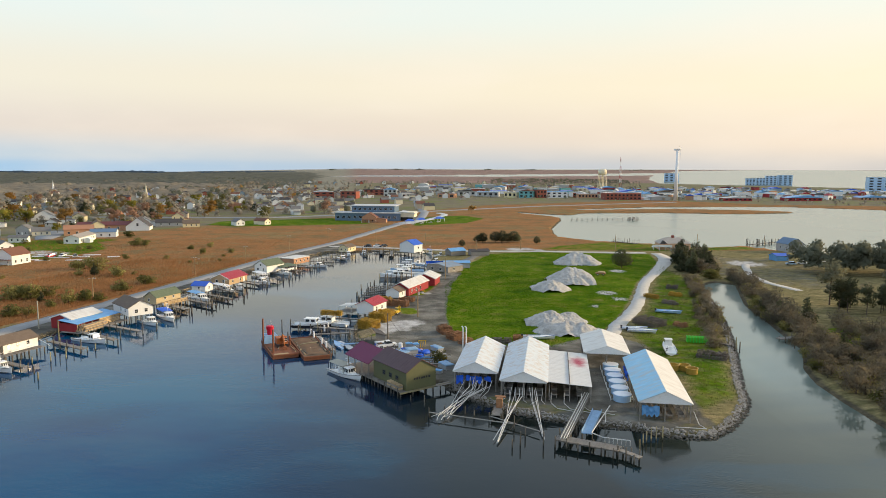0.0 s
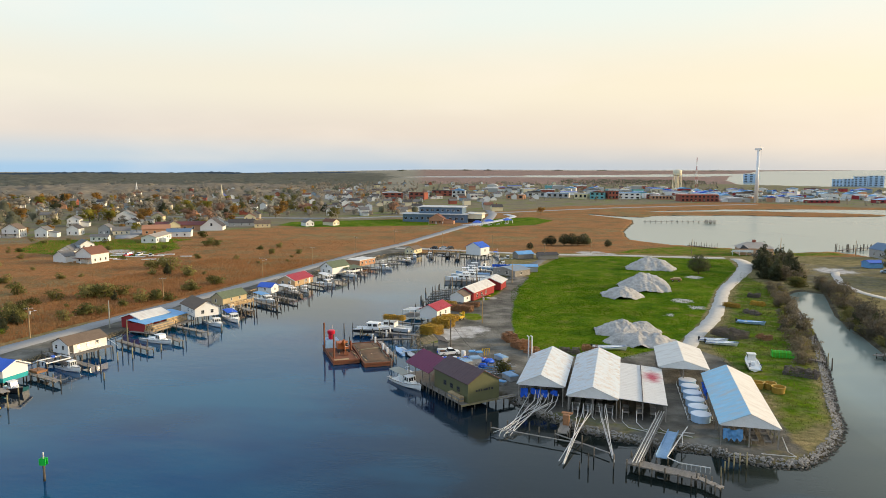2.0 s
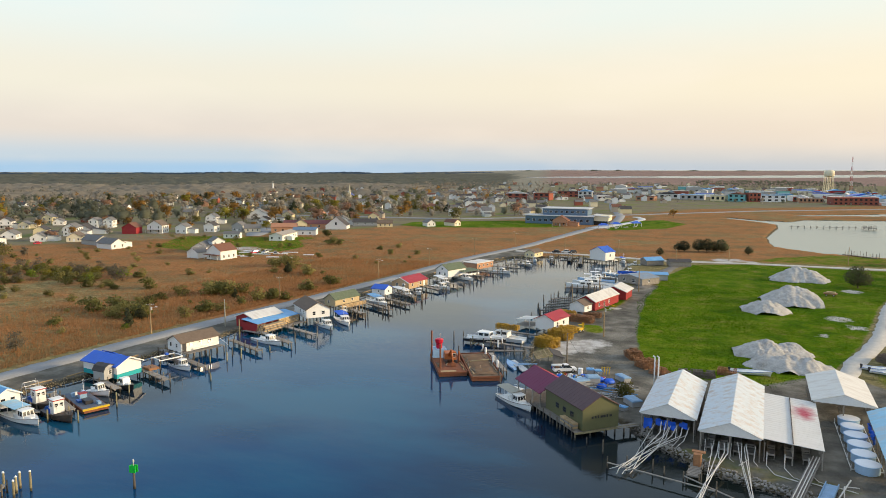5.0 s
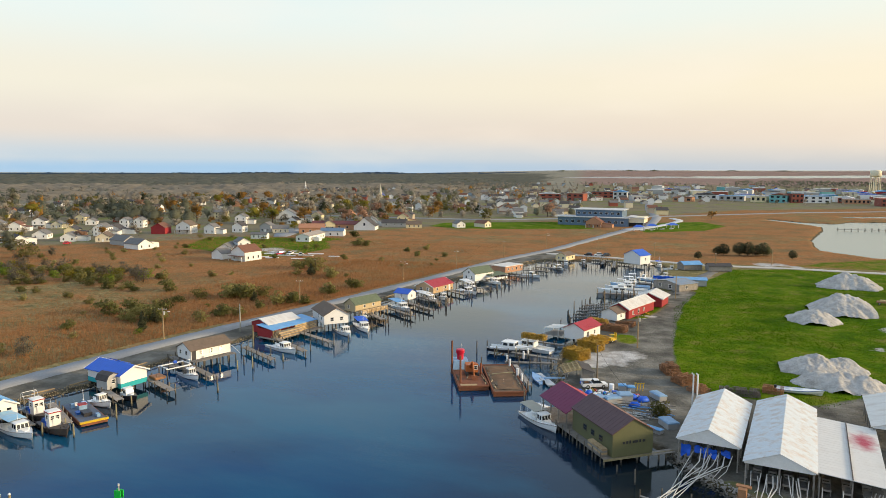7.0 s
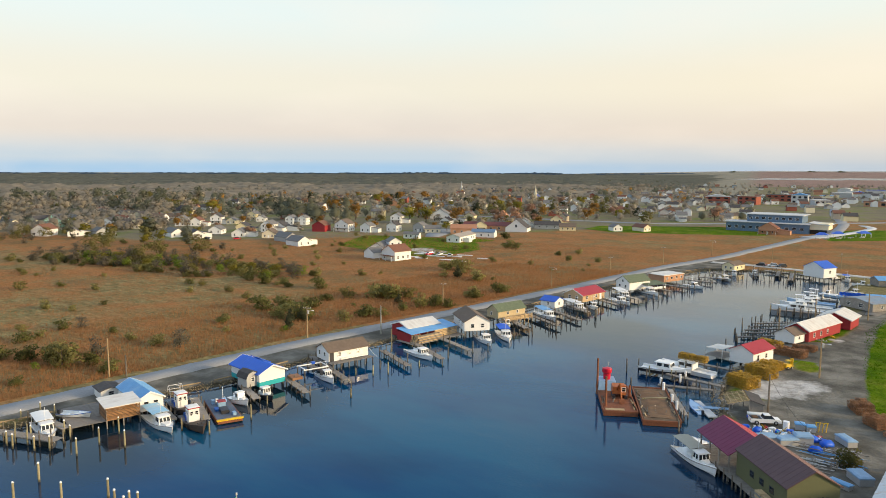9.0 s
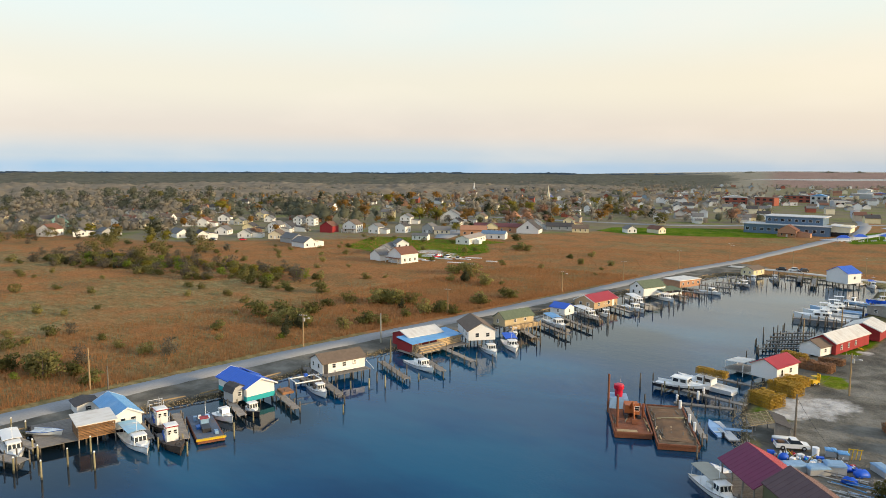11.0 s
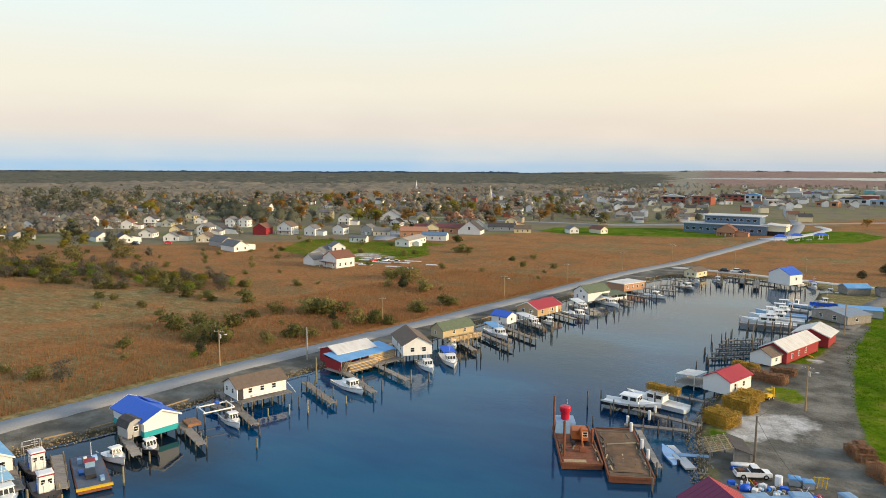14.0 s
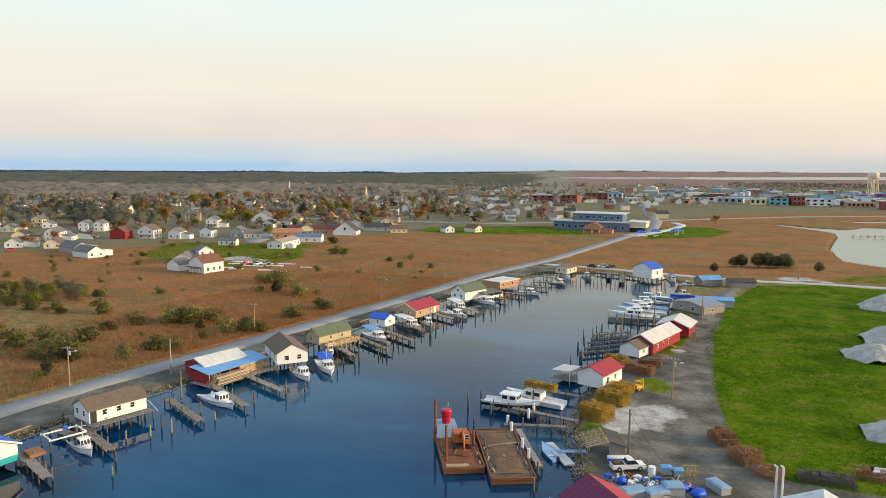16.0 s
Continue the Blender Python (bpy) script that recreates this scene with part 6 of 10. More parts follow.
for x, y, h in ((-28.0, 174.6, 2.6), (-28.6, 172.2, 2.4), (-46.8, 201.0, 3.4), (-41.5, 198.6, 2.4), (-38.2, 199.6, 2.4), (-34.6, 206.4, 3.6), (-45.4, 206.0, 2.6), (-27.5, 168.6, 2.6), (-43.0, 191.6, 1.8)):
    mooring_post(x, y, h)
t = thing("floating_dock", -23.6, 179.6, 0, heading(-4.8, 7.9), "pale grey-green floating dock section", "dock")
part("deck", Shape().box(-.9, 0, .25, .9, 9.4, .5), light_grey, t)
part("float", Shape().box(-.8, .1, -.2, .8, 9.3, .24), black_rub, t)
t = thing("ramp", -26.2, 184.0, .5, heading(3.5, 1.2), "pale blue ramp from the yard to a floating dock", "ramp")
part("deck", Shape().box(-.6, 0, .05, .6, 4.8, .15), blue_grey_tarp, t)
# boat lift under the cruiser
t = thing("boat_lift", -38.6, 202.8, 0, heading(11, -1.5), "yellowish timber boat lift holding a cruiser", "lift")
for yy in (-2.4, 2.4):
    part("cradle_beam", Shape().box(-2.2, yy - .15, .35, 2.2, yy + .15, .65), new_wood, t)
me = shared("lift_post", lambda s: s.tube((0, 0, -2), (0, 0, 2.6), .15, .14, 7), pale_pile)
for xx in (-2.3, 2.3):
    for yy in (-2.6, 2.6):
        part_at("post", me, t, xx, yy, 0)


# ---- crab pots ----
def pot_mesh(material):
    key = "crab_pot/" + material.name
    if key not in SHARED:
        bm = bmesh.new()
        bmesh.ops.create_cube(bm, size=.62, matrix=Matrix.Translation((0, 0, .31)))
        bmesh.ops.subdivide_edges(bm, edges=bm.edges[:], cuts=1, use_grid_fill=True)
        bmesh.ops.wireframe(bm, faces=bm.faces[:], thickness=.075, use_replace=True, use_even_offset=True)
        me = bpy.data.meshes.new("crab_pot")
        bm.to_mesh(me)
        bm.free()
        me.materials.append(material)
        SHARED[key] = me
    return SHARED[key]


def pot_stack(x, y, rz, nx_, ny_, nz_, material, label, ragged_top=0.3, z=0.85, seed=1):
    """A stack of wire pots; only the pots at its outside are built, single ones on the stacks beside the boat yard."""
    t = thing("pot_stack", x, y, z, rz, label, "crab pots", "crab pot stacks")
    me, r = pot_mesh(material), random.Random(seed)
    single, rest = seed in (1, 2, 7, 8, 19), Shape()
    if not single:
        pv, pf = [v.co.copy() for v in me.vertices], [tuple(p.vertices) for p in me.polygons]
    for i in range(nx_):
        for j in range(ny_):
            top = nz_ - (1 if r.random() < ragged_top else 0) - (1 if r.random() < ragged_top * .3 else 0)
            for k in range(max(top, 1)):
                if i in (0, nx_ - 1) or j in (0, ny_ - 1) or k >= nz_ - 1:
                    px, py, turn = (i - nx_ / 2 + .5) * .66 + r.uniform(-.04, .04), (j - ny_ / 2 + .5) * .66 + r.uniform(-.04, .04), r.uniform(-6, 6)
                    if single:
                        part_at("crab_pot", me, t, px, py, k * .61, turn)
                    else:
                        m = pose(px, py, k * .61, 0, 0, turn)
                        rest.add([m @ c for c in pv], pf)
    if not single:
        tagged(part("pot_rest", rest, material, t, "wire crab pots piled on one another"), kind="stuff")
    return t


pot_stack(-21.6, 202.3, -30, 8, 7, 4, pot_wire, "large block of yellow wire crab pots on the yard", .1, seed=1)
pot_stack(-19.2, 212.0, -25, 9, 6, 4, pot_wire, "block of yellow wire crab pots near the red-roofed house", .2, seed=2)
pot_stack(-18.2, 219.6, -25, 7, 6, 3, pot_wire, "low block of yellow wire crab pots", .4, seed=3)
pot_stack(-15.6, 235.5, -15, 12, 5, 3, pot_rust, "row of rusty orange crab pots beside the lane", .3, seed=4)
pot_stack(-12.6, 243.6, -15, 8, 5, 2, pot_rust, "low stack of rusty crab pots on grass", .4, seed=5)
pot_stack(-20.6, 242.0, -18, 9, 4, 3, pot_wire, "stack of yellow crab pots behind a red-roofed house", .2, seed=6)
pot_stack(-33.4, 208.3, 76, 3, 10, 2, pot_wire, "yellow crab pots stacked on a yacht's stern rack", .1, z=3.4, seed=7)
pot_stack(.6, 197.0, 20, 5, 8, 3, pot_rust, "stack of rusty crab pots at the lawn's edge", .4, seed=8)
pot_stack(3.6, 189.6, 40, 6, 6, 3, pot_rust, "stack of rusty crab pots beside the lane bend", .5, seed=9)
pot_stack(6.6, 184.6, 60, 5, 6, 2, pot_rust, "low heap of rusty crab pots near the sheds", .5, seed=10)
pot_stack(14.6, 185.0, 88, 4, 12, 2, pot_dark, "long dark row of old crab pots behind the sheds", .5, seed=11)
pot_stack(21.4, 188.6, 80, 4, 6, 2, pot_rust, "small stack of rusty crab pots behind a shed", .5, seed=12)
pot_stack(62.5, 208.5, -60, 13, 9, 3, pot_dark, "wide heap of dark crab pots beside the track", .5, seed=13)
pot_stack(71.0, 206.0, -60, 6, 4, 2, pot_rust, "heap of rust-brown crab pots in rough grass", .5, seed=14)
pot_stack(67.5, 171.5, -30, 11, 7, 2, pot_dark, "low heap of dark crab pots near the creek", .5, seed=15)
pot_stack(79.0, 240.5, -50, 8, 4, 2, pot_dark, "dark row of crab pots by the creek scrub", .5, seed=16)
pot_stack(76, 252, -40, 8, 4, 2, pot_wire, "yellow crab pots stacked beside the track", .3, seed=17)
pot_stack(86, 256, -40, 7, 4, 2, pot_wire, "yellow crab pots stacked in scrub", .3, seed=18)
for x, y, q in ((54.0, 160.2, 1.0), (56.6, 160.0, .95), (57.4, 157.4, 1.05)):
    tub = thing("round_tub", x, y, .82, 0, "yellow-tan round fibreglass tub standing on the grass", "tub", "round tubs")
    ring = lambda r, z: [(r * math.cos(a), r * math.sin(a), z) for a in np.linspace(0, 2 * math.pi, 22, endpoint=False)]
    part("shell", Shape().loft([ring(1.2 * q, 0), ring(1.32 * q, 1.25), ring(1.4 * q, 1.27), ring(1.4 * q, 1.36), ring(1.22 * q, 1.36), ring(1.12 * q, .25)], caps=False), mat("tan_fibreglass", (0.46, 0.28, 0.05), 0.5, var=0.2, size=0.6, stain=(0.28, 0.18, 0.06), amount=0.5), tub)
    part("floor", Shape().loft([ring(1.14 * q, .2), ring(1.14 * q, .28)]), MATS["tan_fibreglass"], tub)
pot_stack(90, 272, -30, 6, 6, 2, pot_dark, "dark crab pots near the track's far bend", .4, seed=20)

# ---- west bank: houses, docks and posts ----
gable_house("net_house", -116.8, 124.5, 1.0, 73, 4.9, 11.5, 2.4, 3.7, white_paint, light_blue_roof, "white waterside house with a pale blue metal roof", "house", seams=.8, front_windows=((-.8, 1.4, .8, .9), (1.0, 1.4, .8, .9)), piles=2.2, trim=white_paint)
lattice_brown = mat("stained_lattice", (0.24, 0.13, 0.06), 0.8, var=0.35, size=0.5, random_tint=0.3)
t = thing("lattice_shed", -116.3, 118.4, 1.35, 70, "brown lattice-walled shed under a flat white roof", "shed")
part("roof", Shape().loft([[(-3.3, -.5, 2.6), (3.3, -.5, 2.6), (3.3, 6, 2.9), (-3.3, 6, 2.9)], [(-3.3, -.5, 2.75), (3.3, -.5, 2.75), (3.3, 6, 3.05), (-3.3, 6, 3.05)]]), tin_roof_plain, t)
for k in range(9):
    part("slat", Shape().box(-2.9, -.06, .15 + k * .27, 2.9, .0, .35 + k * .27), lattice_brown, t)
    part("slat", Shape().box(-2.95, 0, .15 + k * .27, -2.89, 5.2, .35 + k * .27), lattice_brown, t)
for xx in (-2.9, 0, 2.9):
    for yy in (.1, 5.3):
        part("post", Shape().box(xx - .08, yy - .08, -2.5, xx + .08, yy + .08, 2.65), weathered, t)
part("back_wall", Shape().box(-2.9, 5.2, 0, 2.9, 5.3, 2.6), weathered, t)
t = thing("wharf", -119.2, 112.4, 0, 70, "broad grey plank wharf beside the lattice shed", "wharf")
part("deck", plank_deck(10.5, 12.5, 1.3, random.Random(2), x0=-2.2), weathered, t)
pier(-117, 106.5, -146, 98.5, 2.2, step=2.6, tall=1.4, label="long grey plank dock with white-capped posts")
for k in range(9):
    mooring_post(-116.5 - k * 3.1 + (k % 2), 104.6 - k * .9 - (k % 3) * .5, 2.5, pale_pile, True, .17)
for xx in (-2, 1.5, 5, 8):
    for yy in np.arange(.3, 12.4, 3):
        part_at("post", shared("wharf_post", lambda s: s.tube((0, 0, -2), (0, 0, 1.35), .17, .15, 7), pile_wood), t, xx, yy, 0)
gable_house("store_hut", -129.8, 124.9, .9, 72, 4.0, 4.6, 1.9, 2.4, white_paint, shingle_dark, "small white hut with a low dark roof by the road", "hut", front_windows=((0, 1.2, 1.0, .7),))
boat(-128.5, 113.4, -120.5, 116.2, "upturned pale open skiff lying on a wharf", "skiff", L=6.5, z=1.35)
bh = gable_house("boat_house", -108.3, 148.4, 1.2, 77.5, 6.3, 11.5, 2.9, 4.3, white_paint, blue_roof, "white waterside house with a bright blue roof and teal skirt", "house", over=.5, seams=.9, stripe=teal_paint, trim=white_paint, piles=3.0, side_windows=((3, 2.4, .9, .9), (7, 2.4, .9, .9)))
part("dormer_roof", Shape().loft([[(3.9, y, 2.75), (1.0, y, 4.15), (1.0, y, 4.30), (3.9, y, 2.90)] for y in (6.5, 10.5)]), blue_roof, bh)
t = thing("gambrel_shed", -110.2, 144.6, 1.45, 80, "small grey gambrel-roofed shed on a dock", "shed")
part("wall", Shape().extrude_y([(-1.5, 0), (1.5, 0), (1.5, 1.9), (1.0, 2.8), (0, 3.2), (-1.0, 2.8), (-1.5, 1.9)], 0, 3.4), grey_shed, t)
part("roof", Shape().loft([[(-1.7, y, 1.8), (-1.1, y, 2.85), (0, y, 3.28), (1.1, y, 2.85), (1.7, y, 1.8), (1.7, y, 1.9), (1.12, y, 2.97), (0, y, 3.4), (-1.12, y, 2.97), (-1.7, y, 1.9)][::-1] for y in (-.2, 3.6)]), shingle_dark, t)
window_on(t, 0, 0, 1.5, .7, .8, 0)
window_on(t, 1.5, 1.7, 1.3, .6, .7, 90)
lh = gable_house("packing_house", -110.2, 167.0, 2.0, -21, 6.0, 10.8, 2.4, 3.9, white_paint, shingle_brown, "long white packing house with a brown shingle roof", "house", side_windows=((2.8, 1.5, .8, .9), (5.4, 1.5, .8, .9), (8.0, 1.5, .8, .9)), front_windows=((-1.6, 1.5, .7, .9), (1.0, 1.5, .7, .9)), side_doors=((.75, dark_metal),), piles=3.0)
d = thing("house_deck", *from_shed(lh, 3.0, -.4), 0, -21, "grey plank deck along the long white packing house", "deck")
part("deck", plank_deck(2.2, 11.6, 1.95, random.Random(4), x0=0.0), weathered, d)
for yy in np.arange(.3, 11.6, 2.2):
    part_at("post", shared("deck_post", lambda s: s.tube((0, 0, -2), (0, 0, 1.9), .14, .13, 7), pile_wood), d, 2.0, yy, 0)
part("bench", Shape().box(.15, 3.4, 2.2, .5, 9.5, 2.5), white_paint, d, "long white bench")
part("stair_rail", Shape().tube((.2, 11.4, 3.6), (4.0, 11.2, 2.4), .06, .06, 6), white_paint, d)
wh = gable_house("red_store", -110.1, 199.3, .9, -18.7, 7.6, 11.0, 3.0, 4.2, red_paint, tin_roof_plain, "red timber store with a white metal roof by the road", "store", seams=.9, trim=white_paint)
t = thing("awning_shed", -106.2, 195.6, .9, -15, "open-sided shed with a light blue lean-to roof", "shed")
part("roof", Shape().loft([[(-3.2, y, 3.2), (3.4, y, 2.4), (3.4, y, 2.3), (-3.2, y, 3.1)] for y in (-.3, 17.3)]), light_blue_roof, t)
part("end_wall", Shape().box(-3, 0, 0, 3.0, .1, 2.4), red_paint, t, "red boarded end wall")
part("back_wall", Shape().box(-3, .1, 0, -2.9, 17, 3.0), red_paint, t)
for yy in np.linspace(.1, 17, 7):
    part("post", Shape().box(3.0, yy - .08, -2.2, 3.16, yy + .08, 2.4), new_wood, t)
for k in range(5):
    part("wall_board", Shape().box(3.0, 8.5, .2 + k * .42, 3.1, 17, .52 + k * .42), new_wood, t)
t = thing("wharf", -102.6, 193.4, 0, -15, "timber wharf under a blue-roofed open shed", "wharf")
part("deck", plank_deck(7.5, 19, .95, random.Random(6), x0=-6.0), weathered, t)
for yy in np.arange(.4, 19, 2.6):
    for xx in (-1.5, 1.3):
        part_at("post", shared("low_wharf_post", lambda s: s.tube((0, 0, -2), (0, 0, .9), .16, .15, 7), pile_wood), t, xx, yy, 0)
rl = random.Random(12)
for k in range(5):
    for j in range(5):
        x, y, z = on(t, -.9 + j * .42, 6.4 + rl.uniform(-.4, .4), .97)
        solid("lumber", Shape().box(-.18, -4.2, 0, .18, 4.2, .2), new_wood if rl.random() < .6 else weathered, x, y, z + k * .34, -15 + rl.uniform(-2, 2), "long sawn plank in a stacked lumber pile", "lumber", "stacked lumber")
for k in range(6):
    x, y, z = on(t, -2.4 + k * .55, 1.2, .97)
    solid("leaning_board", Shape().add([(-.15, 0, 0), (.15, 0, 0), (.15, 1.2, 2.2), (-.15, 1.2, 2.2), (-.15, .12, 0), (.15, .12, 0), (.15, 1.32, 2.2), (-.15, 1.32, 2.2)], [(0, 1, 2, 3), (7, 6, 5, 4), (0, 3, 7, 4), (1, 5, 6, 2), (3, 2, 6, 7), (0, 4, 5, 1)]), new_wood, x, y, z, -15 + rl.uniform(-20, 20), "rough board leaning against a shed front", "board", "leaning boards")
gable_house("pile_house", -92.1, 211.0, 2.5, 44, 7.3, 12.6, 2.6, 4.6, white_paint, shingle_brown, "white house with a weathered brown roof standing on piles over water", "house", front_windows=((-1.3, 1.4, .9, 1.0), (1.6, 1.4, .9, 1.0)), side_windows=((2.5, 1.5, .8, 1.0), (6.0, 1.5, .8, 1.0)), piles=3.4, roof_right=shingle_brown)
gh = gable_house("crab_house", -97.2, 230.4, 2.1, -21, 5.0, 11.4, 2.3, 4.0, mat("weathered_tan_siding", (0.50, 0.40, 0.24), 0.7, var=0.15, stain=(0.34, 0.26, 0.15), amount=0.5), shingle_green, "small tan house with a green roof on piles", "house", front_windows=((-.6, 1.3, .6, .9),), side_windows=((4, 1.4, .8, .8), (8, 1.4, .8, .8)), piles=3.2)
t = thing("slatted_deck", *from_shed(gh, 2.6, 0), 0, -21, "raw timber deck with slatted rails before a tan house", "deck")
part("deck", plank_deck(3.2, 11.5, 1.7, random.Random(9), x0=0.0), weathered, t)
for k in range(4):
    for j in range(7):
        part("rail_slat", Shape().box(3.1, j * 1.6, 1.9 + k * .3, 3.2, j * 1.6 + 1.45, 2.05 + k * .3), new_wood, t)
for j in range(8):
    part("post", Shape().box(3.05, j * 1.6 - .12, -2, 3.25, j * 1.6 + .05, 3.2), new_wood, t)
for j in range(5):
    part("crate", Shape().box(.6, 1 + j * 2.1, 1.7, 2.4, 2.3 + j * 2.1, 2.6), new_wood, t)
gable_house("blue_roof_shed", -87.4, 259.8, 1.3, 78, 5.2, 5.6, 2.3, 3.5, white_paint, blue_roof, "small white shed with a bright blue gable roof", "shed", front_windows=((0, 1.3, .7, .8),), side_windows=((2.6, 1.4, .6, .9),), piles=2.6, seams=.8)
gable_house("red_roof_house", -87.0, 271.8, 1.6, -16, 8.0, 13.0, 2.4, 4.2, mat("brown_tan_siding", (0.46, 0.32, 0.18), 0.7, var=0.12), red_roof, "tan waterside house with a red metal roof", "house", seams=.9, side_windows=((2.5, 1.4, .9, 1), (8.0, 1.4, .9, 1)), front_windows=((-1.5, 1.4, .9, 1), (1.5, 1.4, .9, 1)), side_doors=((10.5, white_paint),), piles=2.6, trim=white_paint)
gable_house("white_cottage", -80.0, 306.2, 1.3, -26, 6.8, 11.5, 3.1, 5.2, white_paint, shingle_green, "white waterside cottage with a grey-green roof", "house", front_windows=((0, 3.4, .8, .8), (-1.5, 1.4, .8, 1), (1.5, 1.4, .8, 1)), piles=2.4)
t = thing("porch", -72.4, 311.5, 1.2, -26, "low porch with a green roof beside a white cottage", "porch")
part("roof", Shape().loft([[(-3.0, y, 2.5), (2.2, y, 1.9), (2.2, y, 1.78), (-3.0, y, 2.38)] for y in (-1, 9)]), shingle_green, t)
part("rail", Shape().box(1.9, -1, 0, 2.0, 9, .9), white_paint, t)
for yy in (-.8, 4, 8.8):
    part("post", Shape().box(1.9, yy - .08, -2.5, 2.06, yy + .08, 1.85), white_paint, t)
t = thing("brick_store", -74.6, 334.6, 1.0, -25, "low brick waterside store with a flat white roof", "store")
part("wall", Shape().box(-4, 0, 0, 4, 12.5, 2.7), brick_orange, t)
part("roof", Shape().box(-4.3, -.3, 2.7, 4.3, 12.8, 2.95), tin_roof_plain, t)
for yy in (2, 5, 8, 11):
    window_on(t, 4, yy, 1.5, .9, .9, 90)
gable_house("basin_cottage", -54.2, 382.1, 1.2, -18, 5.8, 9.8, 2.5, 3.9, pale_yellow, shingle_brown, "pale yellow cottage with a tan roof at the basin head", "house", side_windows=((3, 1.4, .8, .9), (7, 1.4, .8, .9)), front_windows=((-1.2, 1.4, .8, .9), (1.2, 1.4, .8, .9)), piles=2.2)
gable_house("tall_boathouse", -19.4, 379.0, 1.6, -33, 9.6, 8.0, 4.2, 6.6, white_paint, blue_roof, "tall white boathouse with a bright blue roof on piles", "boathouse", over=.3, seams=.9, piles=3.4, side_windows=((4, 2.4, .9, 1.1),))
# ---- west bank piers ----
for a in ((-109.7, 153.8, -98.2, 148.1), (-116.5, 170.0, -97.0, 159.6), (-105.0, 184.0, -91.4, 175.8), (-103.0, 195.2, -88.0, 185.4), (-99.3, 203.1, -86.1, 196.1), (-94.5, 235.6, -84.0, 226.4), (-94.4, 246.9, -77.3, 234.4),
          (-90.2, 256.4, -74.7, 245.5), (-113.6, 144.6, -104.0, 139.8), (-119.0, 127.6, -108.6, 123.2), (-115.5, 133.6, -103.4, 126.4), (-133.0, 110.8, -121, 110.4)):
    pier(*a)
for a in ((-86.5, 266.5, -77, 258.5), (-84.5, 283.8, -72.6, 276), (-80.5, 296, -70, 290.5), (-76.2, 320.5, -63.6, 313), (-72, 328, -60, 324.6), (-66, 345, -54, 343.5), (-62, 356, -50, 356), (-60, 372, -50, 366), (-44, 393, -41, 372), (-34, 393, -33, 376), (-28, 388, -27, 366)):
    pier(*a, width=1.8, step=2.4, tall=1.4, label="grey weathered wooden pier with tall posts at a western berth")
pier(-40, 392.5, -20, 386, 2.6, 1.2, 2.5, label="plank walkway along the head of the basin")
t = thing("lift_frame", -109.0, 156.5, 0, -24, "white steel boat-lift frame over a slip", "lift")
for xx in (-2.0, 2.0):
    s = Shape()
    s.tube((xx, 1, 2.4), (xx, 7, 2.4), .13, .16, 6)
    part("beam", s, white_paint, t)
    for yy in (1.2, 6.8):
        part("post", Shape().tube((xx, yy, -2), (xx, yy, 2.4), .15, .14, 7), pile_wood, t)
for yy in (1.2, 6.8):
    part("cross_beam", Shape().tube((-2, yy, 2.6), (2, yy, 2.6), .12, .14, 6), white_paint, t)
part("motor", Shape().box(-2.3, 4.7, 2.4, -1.6, 5.4, 2.9), blue_roof, t)
solid("loading_table", Shape().box(-1.6, -1.2, 0, 1.6, 1.2, .5), pot_rust, -107.0, 154.0, 1.3, -24, "rust-orange loading table on a dock", "table")
pier(-113, 163.5, -102.8, 162.2, 1.8, 1.2, 2.2, label="short dark old pier beside a white house")
WEST_POSTS = [(-90.5, 153.0, 1.9), (-94.0, 157.5, 2.0), (-99, 165.4, 2.2), (-96.0, 168.0, 2.4), (-93.6, 170.6, 2.8), (-97.4, 172.6, 2.4), (-90.2, 178.6, 2.2), (-86.2, 182.6, 1.8), (-95.2, 181.0, 2.4), (-88.6, 189.4, 2.8), (-85.4, 196.4, 3.4), (-83.0, 200.2, 2.6)]
for x, y, h in WEST_POSTS:
    mooring_post(x, y, h, pale_pile if int(x) % 3 == 0 else pile_wood)
SOUTH_POSTS = [(-121.6, 110.2, 2.4), (-118.3, 109.3, 2.6), (-110.5, 105.7, 2.8), (-111.7, 110.5, 2.8), (-113.4, 115.4, 2.8), (-106.9, 112.1, 2.8), (-133.6, 109.0, 2.4), (-124.0, 105.6, 2.6), (-135.0, 113.4, 2.4), (-131.2, 114.0, 2.4), (-104.9, 122.2, 2.4), (-103.9, 126.3, 2.2), (-99.2, 123.6, 2.4), (-98.6, 133.0, 2.8), (-101.8, 140.4, 2.2)]
for x, y, h in SOUTH_POSTS:
    mooring_post(x, y, h, pale_pile, cap=x < -105)
for x, y, h in ((-102.4, 91.4, 3.0), (-96.6, 95.0, 3.0), (-92.0, 99.2, 3.2), (-89.0, 98.2, 2.6), (-86.8, 99, 2.6), (-86.0, 97.6, 2.6), (-84.6, 98.8, 3.0), (-85.2, 96.4, 2.4), (-106, 97, 3.0)):
    mooring_post(x, y, h, pale_pile, cap=True, r=.18)
pier(-88.4, 97.0, -84.6, 90.0, 1.8, 1.3, 2.0, label="short pier among white-capped posts", tall=1.2)
rp = random.Random(21)
for i in range(46):
    f = i / 45
    x, y = -84 + 26 * f + rp.uniform(-3, 3), 216 + 120 * f + rp.uniform(-3, 3)
    mooring_post(x, y, rp.uniform(1.6, 3.2), pile_wood)
for i in range(26):
    mooring_post(-52 + i * 1.7, 366 + rp.uniform(-4, 6), rp.uniform(1.6, 3.0))
